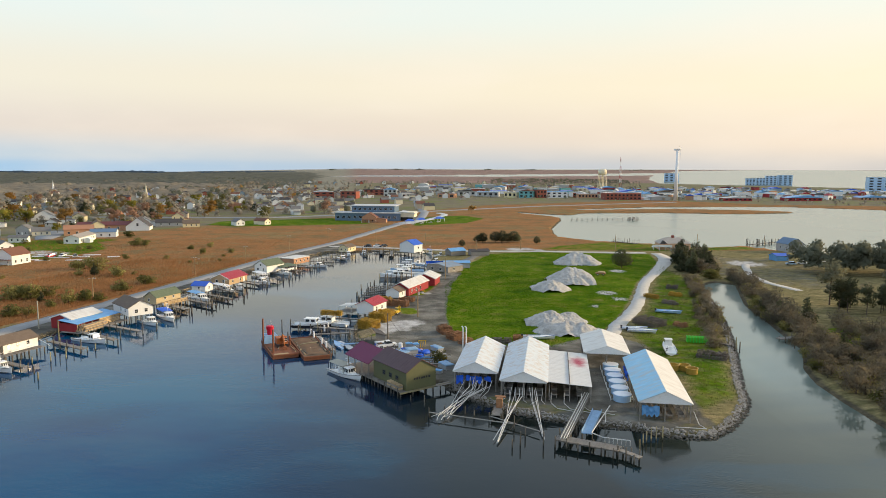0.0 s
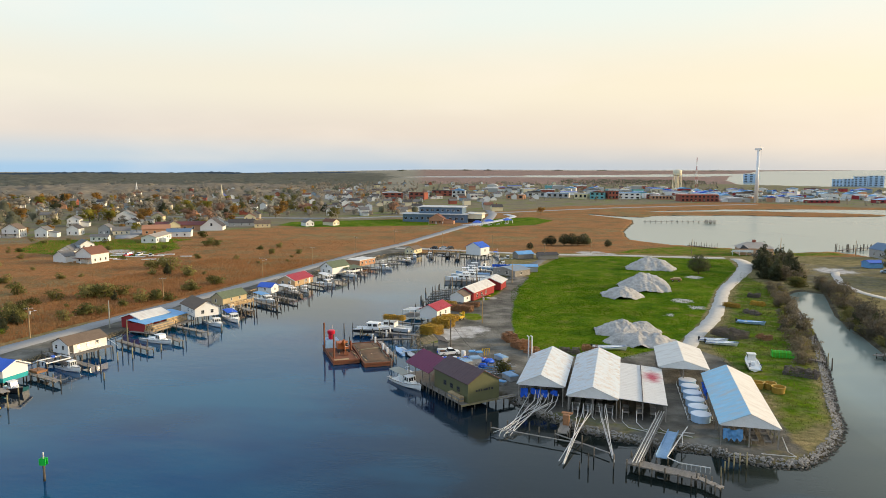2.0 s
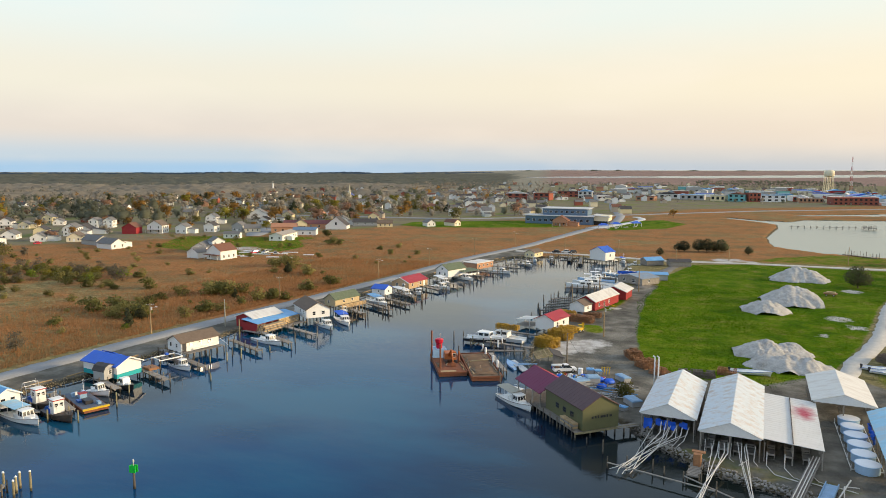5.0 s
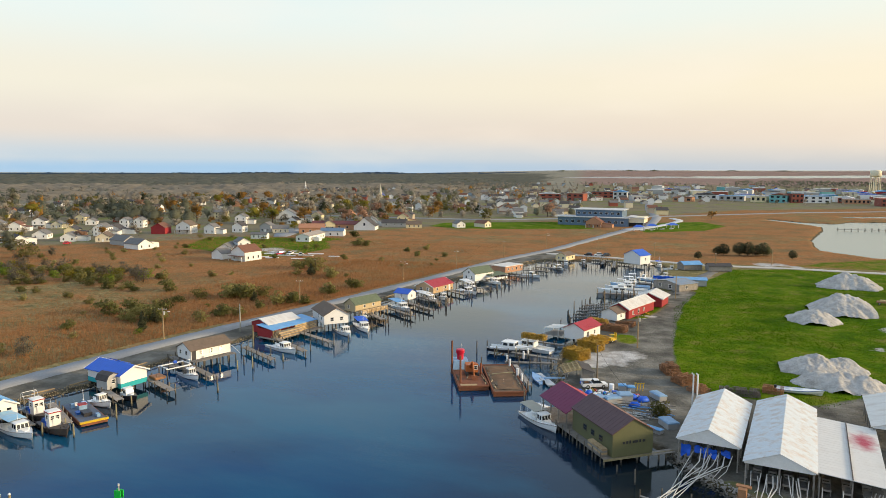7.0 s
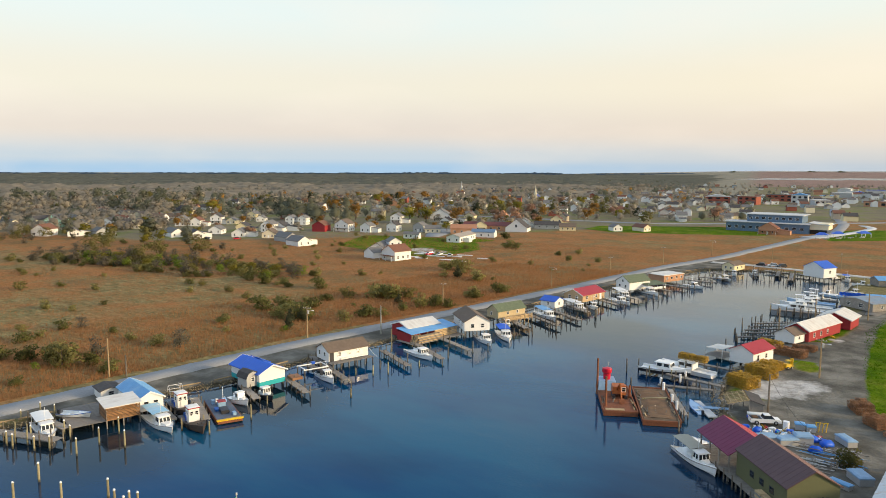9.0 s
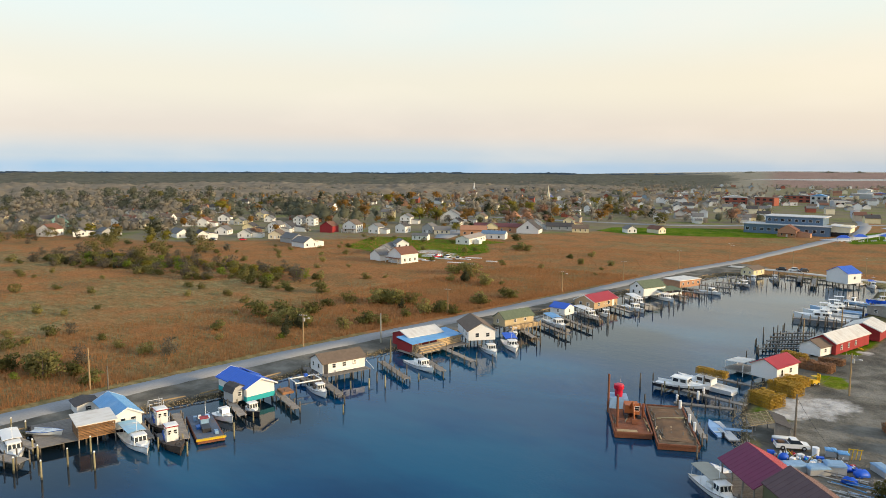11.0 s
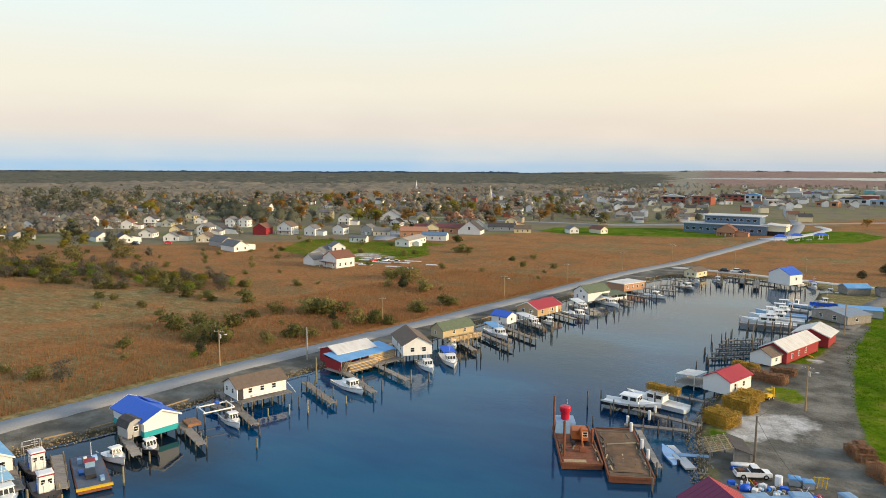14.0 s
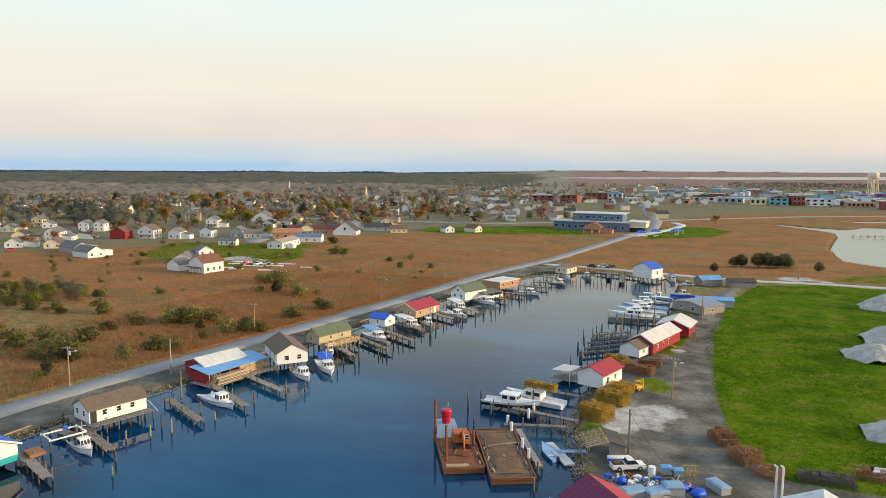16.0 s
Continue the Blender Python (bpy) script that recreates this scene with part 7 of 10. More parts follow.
# ---- east bank ----
gable_house("red_roof_shed", -24.6, 219.6, 1.3, -21, 6.0, 9.4, 2.9, 4.4, white_paint, red_roof, "white shed with a bright red metal roof by the water", "shed", side_windows=((2.2, 1.5, .8, 1.3), (6.0, 1.5, .8, 1.0)), side_doors=((3.8, white_paint),), piles=2.4, seams=.8)
t = thing("dock_awning", -31.5, 223.5, 1.2, -21, "white awning roof over a small dock", "awning")
part("roof", Shape().loft([[(-2.2, y, 1.7), (2.4, y, 2.1), (2.4, y, 2.2), (-2.2, y, 1.8)] for y in (-.2, 5.2)]), tin_roof_plain, t)
part("deck", Shape().box(-2.6, -.5, -.1, 2.8, 6.4, 0), weathered, t)
for xx in (-2.2, 2.2):
    for yy in (0, 5):
        part("post", Shape().box(xx - .07, yy - .07, -3, xx + .07, yy + .07, 1.75), white_paint, t)
an = gable_house("white_annex", -17.9, 248.4, 1.2, -24, 5.4, 5.2, 2.3, 3.7, white_paint, shingle_brown, "small white annex with a dark brown roof", "shed", front_windows=(), side_windows=((2.4, 1.3, .7, .8),), piles=2.0)
gable_house("red_long_shed", *from_shed(an, .4, 5.3), 1.1, -21, 6.6, 19, 3.0, 4.8, red_paint, tin_roof_plain, "long red shed with a white metal roof", "shed", side_windows=((3, 1.5, .8, 1.1), (7, 1.5, .8, 1.1), (11, 1.5, .8, 1.1)), seams=.9, piles=2.2, trim=white_paint)
gable_house("red_barn", -7.3, 275.6, 1.0, -12, 8.6, 9.4, 3.0, 4.7, red_paint, tin_roof_plain, "dark red barn-like shed with a broad white roof", "shed", seams=.9, trim=white_paint, over=.6)
solid("kayak", Shape().loft([[(w * math.cos(a) * .35, y, .2 + .18 * math.sin(a) * w) for a in np.linspace(0, 2 * math.pi, 8, endpoint=False)] for y, w in ((-1.6, .1), (-.9, .8), (0, 1), (.9, .8), (1.6, .1))]), yellow_paint, -7.2, 262.5, .95, 30, "yellow kayak lying beside a red shed", "kayak", smooth=True)
for i in range(5):
    x0, y0 = -20.2 + i * .25, 256 + i * 5.2
    pier(x0, y0, x0 - 9.6, y0 - 7.5, 1.0, 1.1, 2.6, label="narrow slip pier with tall posts near a red shed", tall=1.1)
for i in range(18):
    mooring_post(-32 + rp.uniform(-1.6, 2.5) + (i % 6) * 1.2, 240 + i * 2.4 + rp.uniform(-1, 1), rp.uniform(1.8, 2.8))
for i in range(14):
    mooring_post(-24 + (i % 7) * 2.2, 290 + (i // 7) * 4 + rp.uniform(-1, 1), rp.uniform(2.0, 3.4))
pier(-12, 296, -27, 295.6, 1.6, 1.2, 2.4, label="plank pier before white yachts", tall=1.2)
pier(-8, 323.5, -20, 324, 1.6, 1.2, 2.4, label="plank pier at the north-eastern slips", tall=1.2)
ws = gable_house("weathered_workshop", -2.4, 312.8, 1.0, -42, 13.0, 10.0, 2.6, 3.6, weathered, mat("weathered_blue_tin", (0.22, 0.29, 0.36), 0.5, 0.2, var=0.2, stain=(0.30, 0.24, 0.20), amount=0.8, stain_size=2.5, stain_from=.44), "weathered grey workshop with a rusty blue-grey tin roof", "workshop", side_windows=((4, 1.4, 1.0, .9),), front_windows=((-3, 1.4, 1.2, .9), (2, 1.4, 1.4, 1.2)))
gable_house("blue_roof_store", 0.5, 327, 1.0, -85, 7.0, 12.0, 2.4, 3.0, grey_shed, light_blue_roof, "low store with a pale blue roof", "store")
draped(-3.5, 333.5, 1.4, 0, 9, 1.6, blue_tarp, "blue tarpaulin over boat gear", 31)
gable_house("net_store", 3.0, 371, 1.0, -60, 6.0, 9.0, 2.5, 3.8, weathered, light_blue_roof, "old grey store with a blue-grey roof", "store")
gable_house("net_store", 14.5, 372.0, 1.0, -75, 6.0, 10.0, 2.3, 3.3, weathered, shingle_dark, "old dark-roofed store by the back road", "store")
# open-framed shelter with half a roof
t = thing("pole_shelter", -17.6, 182.2, .85, 18, "half-roofed timber shelter with bare rafters", "shelter")
for xx in (-3.6, 0, 2.5):
    for yy in (0, 6):
        part("post", Shape().box(xx - .08, yy - .08, 0, xx + .08, yy + .08, 2.3 if abs(xx) > 1 else 3.2), weathered, t)
for yy in np.linspace(0, 6, 9):
    part("rafter", Shape().add([(-3.9, yy - .05, 2.2), (0, yy - .05, 3.2), (0, yy - .05, 3.38), (-3.9, yy - .05, 2.38), (-3.9, yy + .05, 2.2), (0, yy + .05, 3.2), (0, yy + .05, 3.38), (-3.9, yy + .05, 2.38)], [(0, 1, 2, 3), (7, 6, 5, 4), (0, 4, 5, 1), (3, 2, 6, 7), (0, 3, 7, 4), (1, 5, 6, 2)]), new_wood, t)
for q in (.15, .4, .65, .9):
    part("purlin", Shape().box(-3.9 + 3.9 * q - .05, -.1, 2.38 + q, -3.9 + 3.9 * q + .05, 6.1, 2.46 + q), new_wood, t)
part("roof", Shape().loft([[(0, y, 3.38), (2.8, y, 2.45), (2.8, y, 2.35), (0, y, 3.28)] for y in (-.3, 6.3)]), shingle_dark, t)
part("wall", Shape().add([(.1, 0, 0), (2.5, 0, 0), (2.5, 0, 2.35), (.1, 0, 3.2), (.1, .08, 0), (2.5, .08, 0), (2.5, .08, 2.35), (.1, .08, 3.2)], [(0, 1, 2, 3), (7, 6, 5, 4), (0, 4, 5, 1), (1, 5, 6, 2), (2, 6, 7, 3), (3, 7, 4, 0)]), weathered, t)
part("wall", Shape().box(2.45, .1, 0, 2.53, 5.9, 2.3), weathered, t)
# stacked blue boats and the pickup
for k in range(2):
    solid("dinghy", Shape().loft([[(w * math.cos(a) * .7, y, .35 + .3 * math.sin(a)) for a in np.linspace(0, 2 * math.pi, 10, endpoint=False)] for y, w in ((-1.7, .3), (-1.2, .85), (0, 1), (1.2, .8), (1.9, .1))]), blue_tarp if k == 0 else white_gel, -16.3, 182, .85 + k * .55, -70, "small blue dinghy stacked beside a shelter", "dinghy", "stacked dinghies", smooth=True)


def wheel(parent, x, y, r=.38):
    w = part("wheel", Shape().tube((x - .12, y, r), (x + .12, y, r), r, r, 14), black_rub, parent)
    part("rim", Shape().tube((x - .14, y, r), (x + .14, y, r), r * .55, r * .55, 10), steel_pole, w)


def car(x, y, z, rz, paint, label, pickup=False, group="parked cars"):
    """A parked vehicle, nose towards local +y."""
    t = thing("pickup" if pickup else "car", x, y, z, rz, label, "pickup" if pickup else "car", group)
    L = 5.4 if pickup else 4.5
    prof = [(-L / 2, .35), (-L / 2, 1.05), (-.6 if pickup else -L / 2 + .2, 1.08), (L * .16, 1.08), (L / 2 - .1, .95), (L / 2, .75), (L / 2, .35)]
    rings = [[(xx, p, q) for p, q in prof] for xx in (-.92, -.86, .86, .92)]
    part("body", Shape().loft(rings[::1] if False else [rings[0], rings[1], rings[2], rings[3]]), paint, t)
    a, b = (-.5, L * .2) if pickup else (-L / 2 + .5, L * .2)
    part("cabin", Shape().loft([[(-.84, a, 1.06), (.84, a, 1.06), (.84, b + .5, 1.06), (-.84, b + .5, 1.06)], [(-.72, a + .25, 1.72), (.72, a + .25, 1.72), (.72, b - .25, 1.72), (-.72, b - .25, 1.72)]]), dark_glass, t, "tinted glass cabin")
    part("cabin_roof", Shape().loft([[(-.73, a + .2, 1.70), (.73, a + .2, 1.70), (.73, b - .2, 1.70), (-.73, b - .2, 1.70)], [(-.68, a + .3, 1.80), (.68, a + .3, 1.80), (.68, b - .35, 1.80), (-.68, b - .35, 1.80)]]), paint, t)
    if pickup:
        # dark slab level with the body, painting the shade of an open bed
        part("bed", Shape().box(-.75, -L / 2 + .12, .8, .75, -.7, 1.10), dark_metal, t, "dark slab for the shaded open load bed")
        part("cargo", Shape().box(-.5, -L / 2 + .5, 1.1, .4, -1.3, 1.3), pot_rust, t)
    for xx in (-.85, .85):
        for yy in (-L * .31, L * .32):
            wheel(t, xx, yy)
    for xx in (-.6, .6):
        part("headlight", Shape().box(xx - .18, L / 2 - .05, .72, xx + .18, L / 2 + .02, .88), white_gel, t)
        part("tail_light", Shape().box(xx - .12, -L / 2 - .02, .8, xx + .12, -L / 2 + .03, 1.0), red_tank, t)
    return t


car(-14.6, 179.7, .95, -66, white_gel, "white pickup truck parked beside the boat yard", True)
# white box trailer, boats on land, trailers
boat(57.4, 172.0, 59.2, 182.0, "white cabin workboat laid up ashore on steel stands", L=10.2, z=1.45, mast=False)
for x, y in ((56.9, 174.0), (59.3, 173.6), (57.9, 179.4), (59.6, 179.1)):
    solid("boat_stand", Shape().tube((0, 0, 0), (0, 0, 1.5), .12, .1, 6).box(-.35, -.35, 0, .35, .35, .08).box(-.3, -.2, 1.45, .3, .2, 1.55), dark_metal, x, y, .85, -9, "dark steel stand propping a laid-up boat", "stand", "boat stands")
boat(53.6, 199.6, 61.0, 196.9, "white motor boat laid up on the grass", "skiff", L=8, z=1.0, category="boat")
boat(52.6, 202.2, 59.6, 200.2, "white laid-up hull beside a motor boat", "skiff", L=7, z=1.0)
boat(70.2, 227.4, 77.0, 223.6, "pale blue and white boat laid up in rough grass", "skiff", L=8, z=1.0, hull=tank_blue)
boat(22.2, 190.6, 30.8, 189.6, "white open boat laid up behind the sheds", "skiff", L=8.8, z=1.0)
cage = thing("net_cage", 69.6, 186.6, .8, -10, "bright green netting stretched over a long low frame", "netting")
part("netting", Shape().loft([[(x, -1.0, .1), (x, -1.0, 1.3 + u), (x, -.5, 1.62 + u), (x, .5, 1.62 + u), (x, 1.0, 1.3 + u), (x, 1.0, .1)] for x, u in [(-3.2 + .4 * k, .06 * (k % 2)) for k in range(17)]]), green_net, cage)
for k in range(9):
    x = -3.2 + .8 * k
    part("hoop", Shape().tube((x, -1.05, 0), (x, -1.05, 1.4), .05, .05, 5).tube((x, -1.05, 1.4), (x, -.5, 1.72), .05, .05, 5).tube((x, -.5, 1.72), (x, .5, 1.72), .05, .05, 5).tube((x, .5, 1.72), (x, 1.05, 1.4), .05, .05, 5).tube((x, 1.05, 1.4), (x, 1.05, 0), .05, .05, 5), MATS["green_marker"], cage)
part("end_board", Shape().box(3.25, -1.0, 0, 3.4, 1.0, 1.4), white_paint, cage, "white end board")
# fuel pipe stand and white vent posts by the sheds
for dx in (0, 1.3):
    solid("vent_post", Shape().tube((0, 0, 0), (0, 0, 8.3), .15, .15, 8).tube((0, 0, 8.2), (-.35, 0, 8.5), .14, .12, 8), white_paint, 5.0 + dx * .6, 167.9, .8, 0, "tall white vent post at the lane's edge", "post", "vent posts")

# landing and piles along the creek
pier(102.5, 193, 92.6, 189.6, 2.0, step=2.2, tall=1.0, label="short weathered landing on the creek's far bank")
for x, y, h in ((85.0, 211.9, 3.4), (84.0, 207.2, 3.2), (89.6, 225.2, 3.6), (83.2, 203, 2.6), (76.6, 180, 3.2), (77.6, 181.5, 3.4), (77.4, 178.7, 3.0), (76.6, 184, 3.6)):
    mooring_post(x, y, h, pale_pile if h > 3.3 else None)
pier(74.4, 184.6, 77.8, 181.6, 1.4, step=1.6, tall=.6, label="small weathered landing on the peninsula's creek side")

# ---- boat yard clutter behind the olive boathouse ----
ry = random.Random(33)
for x, y, w, d, h, rz, m, lab in ((-13.3, 170.6, 3.6, 2.2, 1.3, 36, blue_grey_tarp, "grey-blue covered tank on the yard"), (-10.2, 171.4, 3.2, 2.2, 1.3, 36, blue_grey_tarp, "faded blue covered bin on the yard"), (-7.8, 173.2, 2.8, 2.2, 1.7, 20, blue_grey_tarp, "boxy blue-covered tank on the yard"),
                                (-8.8, 180.2, 1.6, 1.4, 1.3, 10, light_blue_roof, "pale blue crate at the yard's edge"), (-7.0, 180.0, 1.5, 1.4, 1.2, 14, light_blue_roof, "pale blue crate beside another"), (-1.4, 176.6, 1.7, 3.6, 1.3, 35, blue_grey_tarp, "long tarpaulin-covered load beside the lane"),
                                (.9, 161.0, 2.2, 3.6, 1.4, 30, blue_grey_tarp, "faded blue trailer near the sheds"), (-1.6, 157.4, 1.2, 3.2, .9, 60, light_blue_roof, "pale blue hull section near the sheds")):
    t = thing("covered_bin", x, y, .85, rz, lab, "bin", "covered bins")
    part("body", Shape().box(-w / 2, -d / 2, 0, w / 2, d / 2, h * .8), grey_shed, t)
    part("cover", Shape().loft([[(-w / 2 - .1, -d / 2 - .1, h * .74), (w / 2 + .1, -d / 2 - .1, h * .74), (w / 2 + .1, d / 2 + .1, h * .74), (-w / 2 - .1, d / 2 + .1, h * .74)], [(-w / 2 - .05, -d / 2 - .05, h * .88), (w / 2 + .05, -d / 2 - .05, h * .88), (w / 2 + .05, d / 2 + .05, h * .88), (-w / 2 - .05, d / 2 + .05, h * .88)],
                                [(-w / 2 + .3, -d / 2 + .3, h), (w / 2 - .3, -d / 2 + .3, h), (w / 2 - .3, d / 2 - .3, h), (-w / 2 + .3, d / 2 - .3, h)]]), m, t, "faded blue cover")
for i in range(44):
    x, y, l = ry.uniform(-9.0, .5), ry.uniform(160.5, 173.5), ry.uniform(2.5, 5.5)
    if (x + 9) * .75 < 172 - y - 8:
        continue
    k = ry.choice((0, 0, .3, .6))
    solid("pipe_length", Shape().tube((-l / 2, 0, .1), (l / 2, 0, .1), .08, .08, 6), ry.choice((pvc, pvc, weathered, light_blue_roof, steel_pole)), x, y, .85 + k, ry.uniform(-20, 12), "loose pipe length stacked on the yard", "pipe", "yard pipes")
for i in range(9):
    x, y = ry.uniform(-8.5, 0), ry.uniform(161, 172)
    t = thing("pipe_rack", x, y, .85, ry.uniform(-15, 15), "low timber rack holding pipes on the yard", "rack", "pipe racks")
    for xx in (-1.5, 1.5):
        part("leg", Shape().box(xx - .06, -.5, 0, xx + .06, -.4, 1.0), weathered, t)
        part("leg", Shape().box(xx - .06, .4, 0, xx + .06, .5, 1.0), weathered, t)
        part("crossbar", Shape().box(xx - .06, -.6, .6, xx + .06, .6, .7), weathered, t)
for i, (x, y, w) in enumerate(((-5.6, 170.0, 2.4), (-6.8, 175.0, 3.2), (-15.2, 174.6, 1.8), (-4.2, 174.0, 3.0))):
    s, r = Shape(), random.Random(i)
    rings = [[(w * .5 * q * math.cos(a) * r.uniform(.8, 1.1), w * .35 * q * math.sin(a) * r.uniform(.8, 1.1), zz + r.uniform(-.08, .08)) for a in np.linspace(0, 2 * math.pi, 12, endpoint=False)] for q, zz in ((1, 0), (.92, .5), (.6, .85), (.15, .95))]
    solid("tarpaulin", s.loft(rings), blue_tarp, x, y, .85, 20 * i, "crumpled bright blue tarpaulin over yard gear", "tarpaulin", smooth=True)
CLUTTER = (white_gel, red_tank, blue_tarp, teal_paint, white_paint, orange_paint, pot_dark, weathered, grey_shed, tank_blue)
for i in range(70):
    x, y, k = ry.uniform(-17.5, -5), ry.uniform(174.2, 177.6), ry.uniform(.25, .55)
    kind = ry.random()
    if kind < .4:
        solid("buoy", Shape().loft([[(q * k * .6 * math.cos(a), q * k * .6 * math.sin(a), zz * k) for a in np.linspace(0, 2 * math.pi, 8, endpoint=False)] for q, zz in ((.3, 0), (.9, .25), (1, .6), (.9, .95), (.3, 1.2))]), ry.choice(CLUTTER), x, y, .85, 0, "small coloured float lying among yard gear", "float", "floats", smooth=True)
    elif kind < .7:
        solid("bucket", Shape().tube((0, 0, 0), (0, 0, .7 * k + .3), k * .5, k * .62, 10), ry.choice(CLUTTER), x, y, .85, 0, "plastic bucket standing among yard gear", "bucket", "buckets")
    else:
        solid("crate", Shape().box(-k, -k * .7, 0, k, k * .7, k), ry.choice(CLUTTER), x, y, .85, ry.uniform(0, 90), "small crate standing among yard gear", "crate", "crates")
for i in range(12):
    solid("leaning_pole", Shape().tube((0, 0, 0), (ry.uniform(-1.4, 1.4), ry.uniform(-.5, .5), ry.uniform(.5, 1.4)), .06, .05, 5), ry.choice((white_paint, pvc, yellow_paint)), ry.uniform(-15, -6), ry.uniform(174.5, 177.5), .85, 0, "short pale pole propped among yard gear", "pole", "propped poles")
solid("water_tank", Shape().tube((0, 0, 0), (0, 0, 1.5), .55, .55, 14), tank_white, -10.9, 178.6, .85, 0, "upright white plastic barrel at the yard edge", "barrel")
t = thing("yellow_frame", -5.4, 180.4, .85, 15, "yellow tubular frames standing at the yard edge", "frame")
for k in range(4):
    part("bar", Shape().tube((k * .6 - 1, 0, 0), (k * .6 - .8, 0, 1.8), .07, .07, 6), yellow_paint, t)
part("top_bar", Shape().tube((-1, 0, 1.7), (1.2, 0, 1.7), .07, .07, 6), yellow_paint, t)
for i in range(26):
    x, y = ry.uniform(-24.5, -20.5), ry.uniform(176, 192)
    s, r = Shape(), random.Random(i)
    l = r.uniform(.8, 2.6)
    solid("driftwood", Shape().tube((-l / 2, 0, .1), (l / 2, 0, .14), .1, .07, 6), weathered, x, y, .5 + (x + 24.5) * .09, r.uniform(30, 130), "grey driftwood plank lying on the bank", "driftwood", "driftwood")
# tractor-like yellow machine near the pots
t = thing("forklift", -14.6, 221.8, .9, -40, "small yellow forklift parked near crab pots", "forklift")
part("body", Shape().loft([[(-.6, -1, .3), (.6, -1, .3), (.6, 1, .3), (-.6, 1, .3)], [(-.5, -.9, 1.2), (.5, -.9, 1.2), (.5, .5, 1.1), (-.5, .5, 1.1)]]), yellow_paint, t)
part("mast", Shape().box(-.4, 1.0, .2, .4, 1.15, 2.4), yellow_paint, t)
part("guard", Shape().box(-.5, -.6, 1.95, .5, .5, 2.05), yellow_paint, t)
for xx in (-.6, .6):
    for yy in (-.6, .6):
        wheel(t, xx, yy, .3)
# low red trailer on the lawn
t = thing("farm_trailer", 69.5, 305.5, .85, 70, "old reddish farm trailer standing on the lawn", "trailer")
part("bed", Shape().box(-1.1, -2.2, .7, 1.1, 2.2, 1.1), pot_rust, t)
part("load", Shape().box(-.8, -1.6, 1.1, .8, 1.2, 1.6), new_wood, t)
for xx in (-1.0, 1.0):
    for yy in (-1.2, 1.2):
        wheel(t, xx, yy, .35)


# ---- utility poles and wires ----
pole_wood = mat("brown_pole_wood", (0.34, 0.24, 0.13), 0.85, var=0.25, size=0.6, bump=0.2, stretch=(1, 1, .2))


def utility_pole(x, y, h, rz=0, arm=True, lamp=False, can=False, material=None):
    t = thing("utility_pole", x, y, .7, rz, "weathered wooden utility pole standing beside the road", "pole", "utility poles")
    part("shaft", Shape().tube((0, 0, -.4), (0, 0, h), .2, .14, 9), material or pole_wood, t)
    if arm:
        part("crossarm", Shape().box(-1.1, -.06, h - .55, 1.1, .06, h - .43), weathered, t)
        for xx in (-1, -.4, .4, 1):
            part("insulator", Shape().tube((xx, 0, h - .43), (xx, 0, h - .2), .05, .04, 6), white_cap, t)
    if lamp:
        s = Shape()
        s.tube((0, 0, h - 1.4), (1.6, 0, h - 1.1), .04, .04, 5)
        part("lamp_arm", s, steel_pole, t)
        part("lamp_head", Shape().loft([[(1.3, -.12, h - 1.15), (2.0, -.12, h - 1.15), (2.0, .12, h - 1.15), (1.3, .12, h - 1.15)], [(1.35, -.1, h - 1.0), (1.95, -.1, h - 1.0), (1.95, .1, h - 1.0), (1.35, .1, h - 1.0)]]), white_cap, t)
    if can:
        part("transformer", Shape().tube((.35, 0, h - 2.0), (.35, 0, h - 1.1), .25, .25, 10), steel_pole, t)
    return t


utility_pole(-116.7, 199.3, 8.3, 20, arm=False, material=canvas_tan)
utility_pole(-131.4, 185.0, 8.9, 20, lamp=True, can=True)
utility_pole(-143.9, 133.7, 9.0, 20, arm=False)
utility_pole(-140.7, 135.8, 5.2, 0, arm=False, material=pile_wood)
utility_pole(-121.5, 241, 8.6, 20)
utility_pole(-106, 298, 8.6, 20, lamp=True)
utility_pole(-96, 340, 8.6, 20)
utility_pole(-86, 392, 8.6, 20)
utility_pole(-72, 440, 8.6, 20, lamp=True)
utility_pole(-14.8, 186.4, 7.8, -10, arm=False, material=pile_wood)
utility_pole(-7.8, 217.6, 9.2, -10, lamp=True, can=True)
utility_pole(-12.5, 277.9, 8.2, 0, arm=False)
utility_pole(-20.5, 259.5, 7.6, 0, arm=False)
utility_pole(1.2, 294.3, 9.0, 0, arm=False)
for i, (x, y) in enumerate(((18, 372), (45, 402), (100, 404), (150, 412), (186, 404), (-40, 420), (-10, 410))):
    utility_pole(x, y, 8.5, 80, arm=i % 2 == 0)
utility_pole(-104, 186.6, 5.6, 0, arm=False, material=pale_pile)
for a, b in (((-14.8, 186.4, 8.3), (-7.8, 217.6, 9.4)), ((-7.8, 217.6, 9.6), (-22, 222, 4.6)), ((-14.8, 186.4, 8.0), (-6, 172, 3.0))):
    a, b = Vector(a), Vector(b)
    pts = [a.lerp(b, q / 10) - Vector((0, 0, 1.2 * 4 * (q / 10) * (1 - q / 10))) for q in range(11)]
    s = Shape()
    for p, q in zip(pts, pts[1:]):
        s.tube(p, q, .025, .025, 4)
    solid("overhead_wire", s, dark_metal, 0, 0, 0, 0, "thin dark overhead wire strung between poles", "wire", "overhead wires")

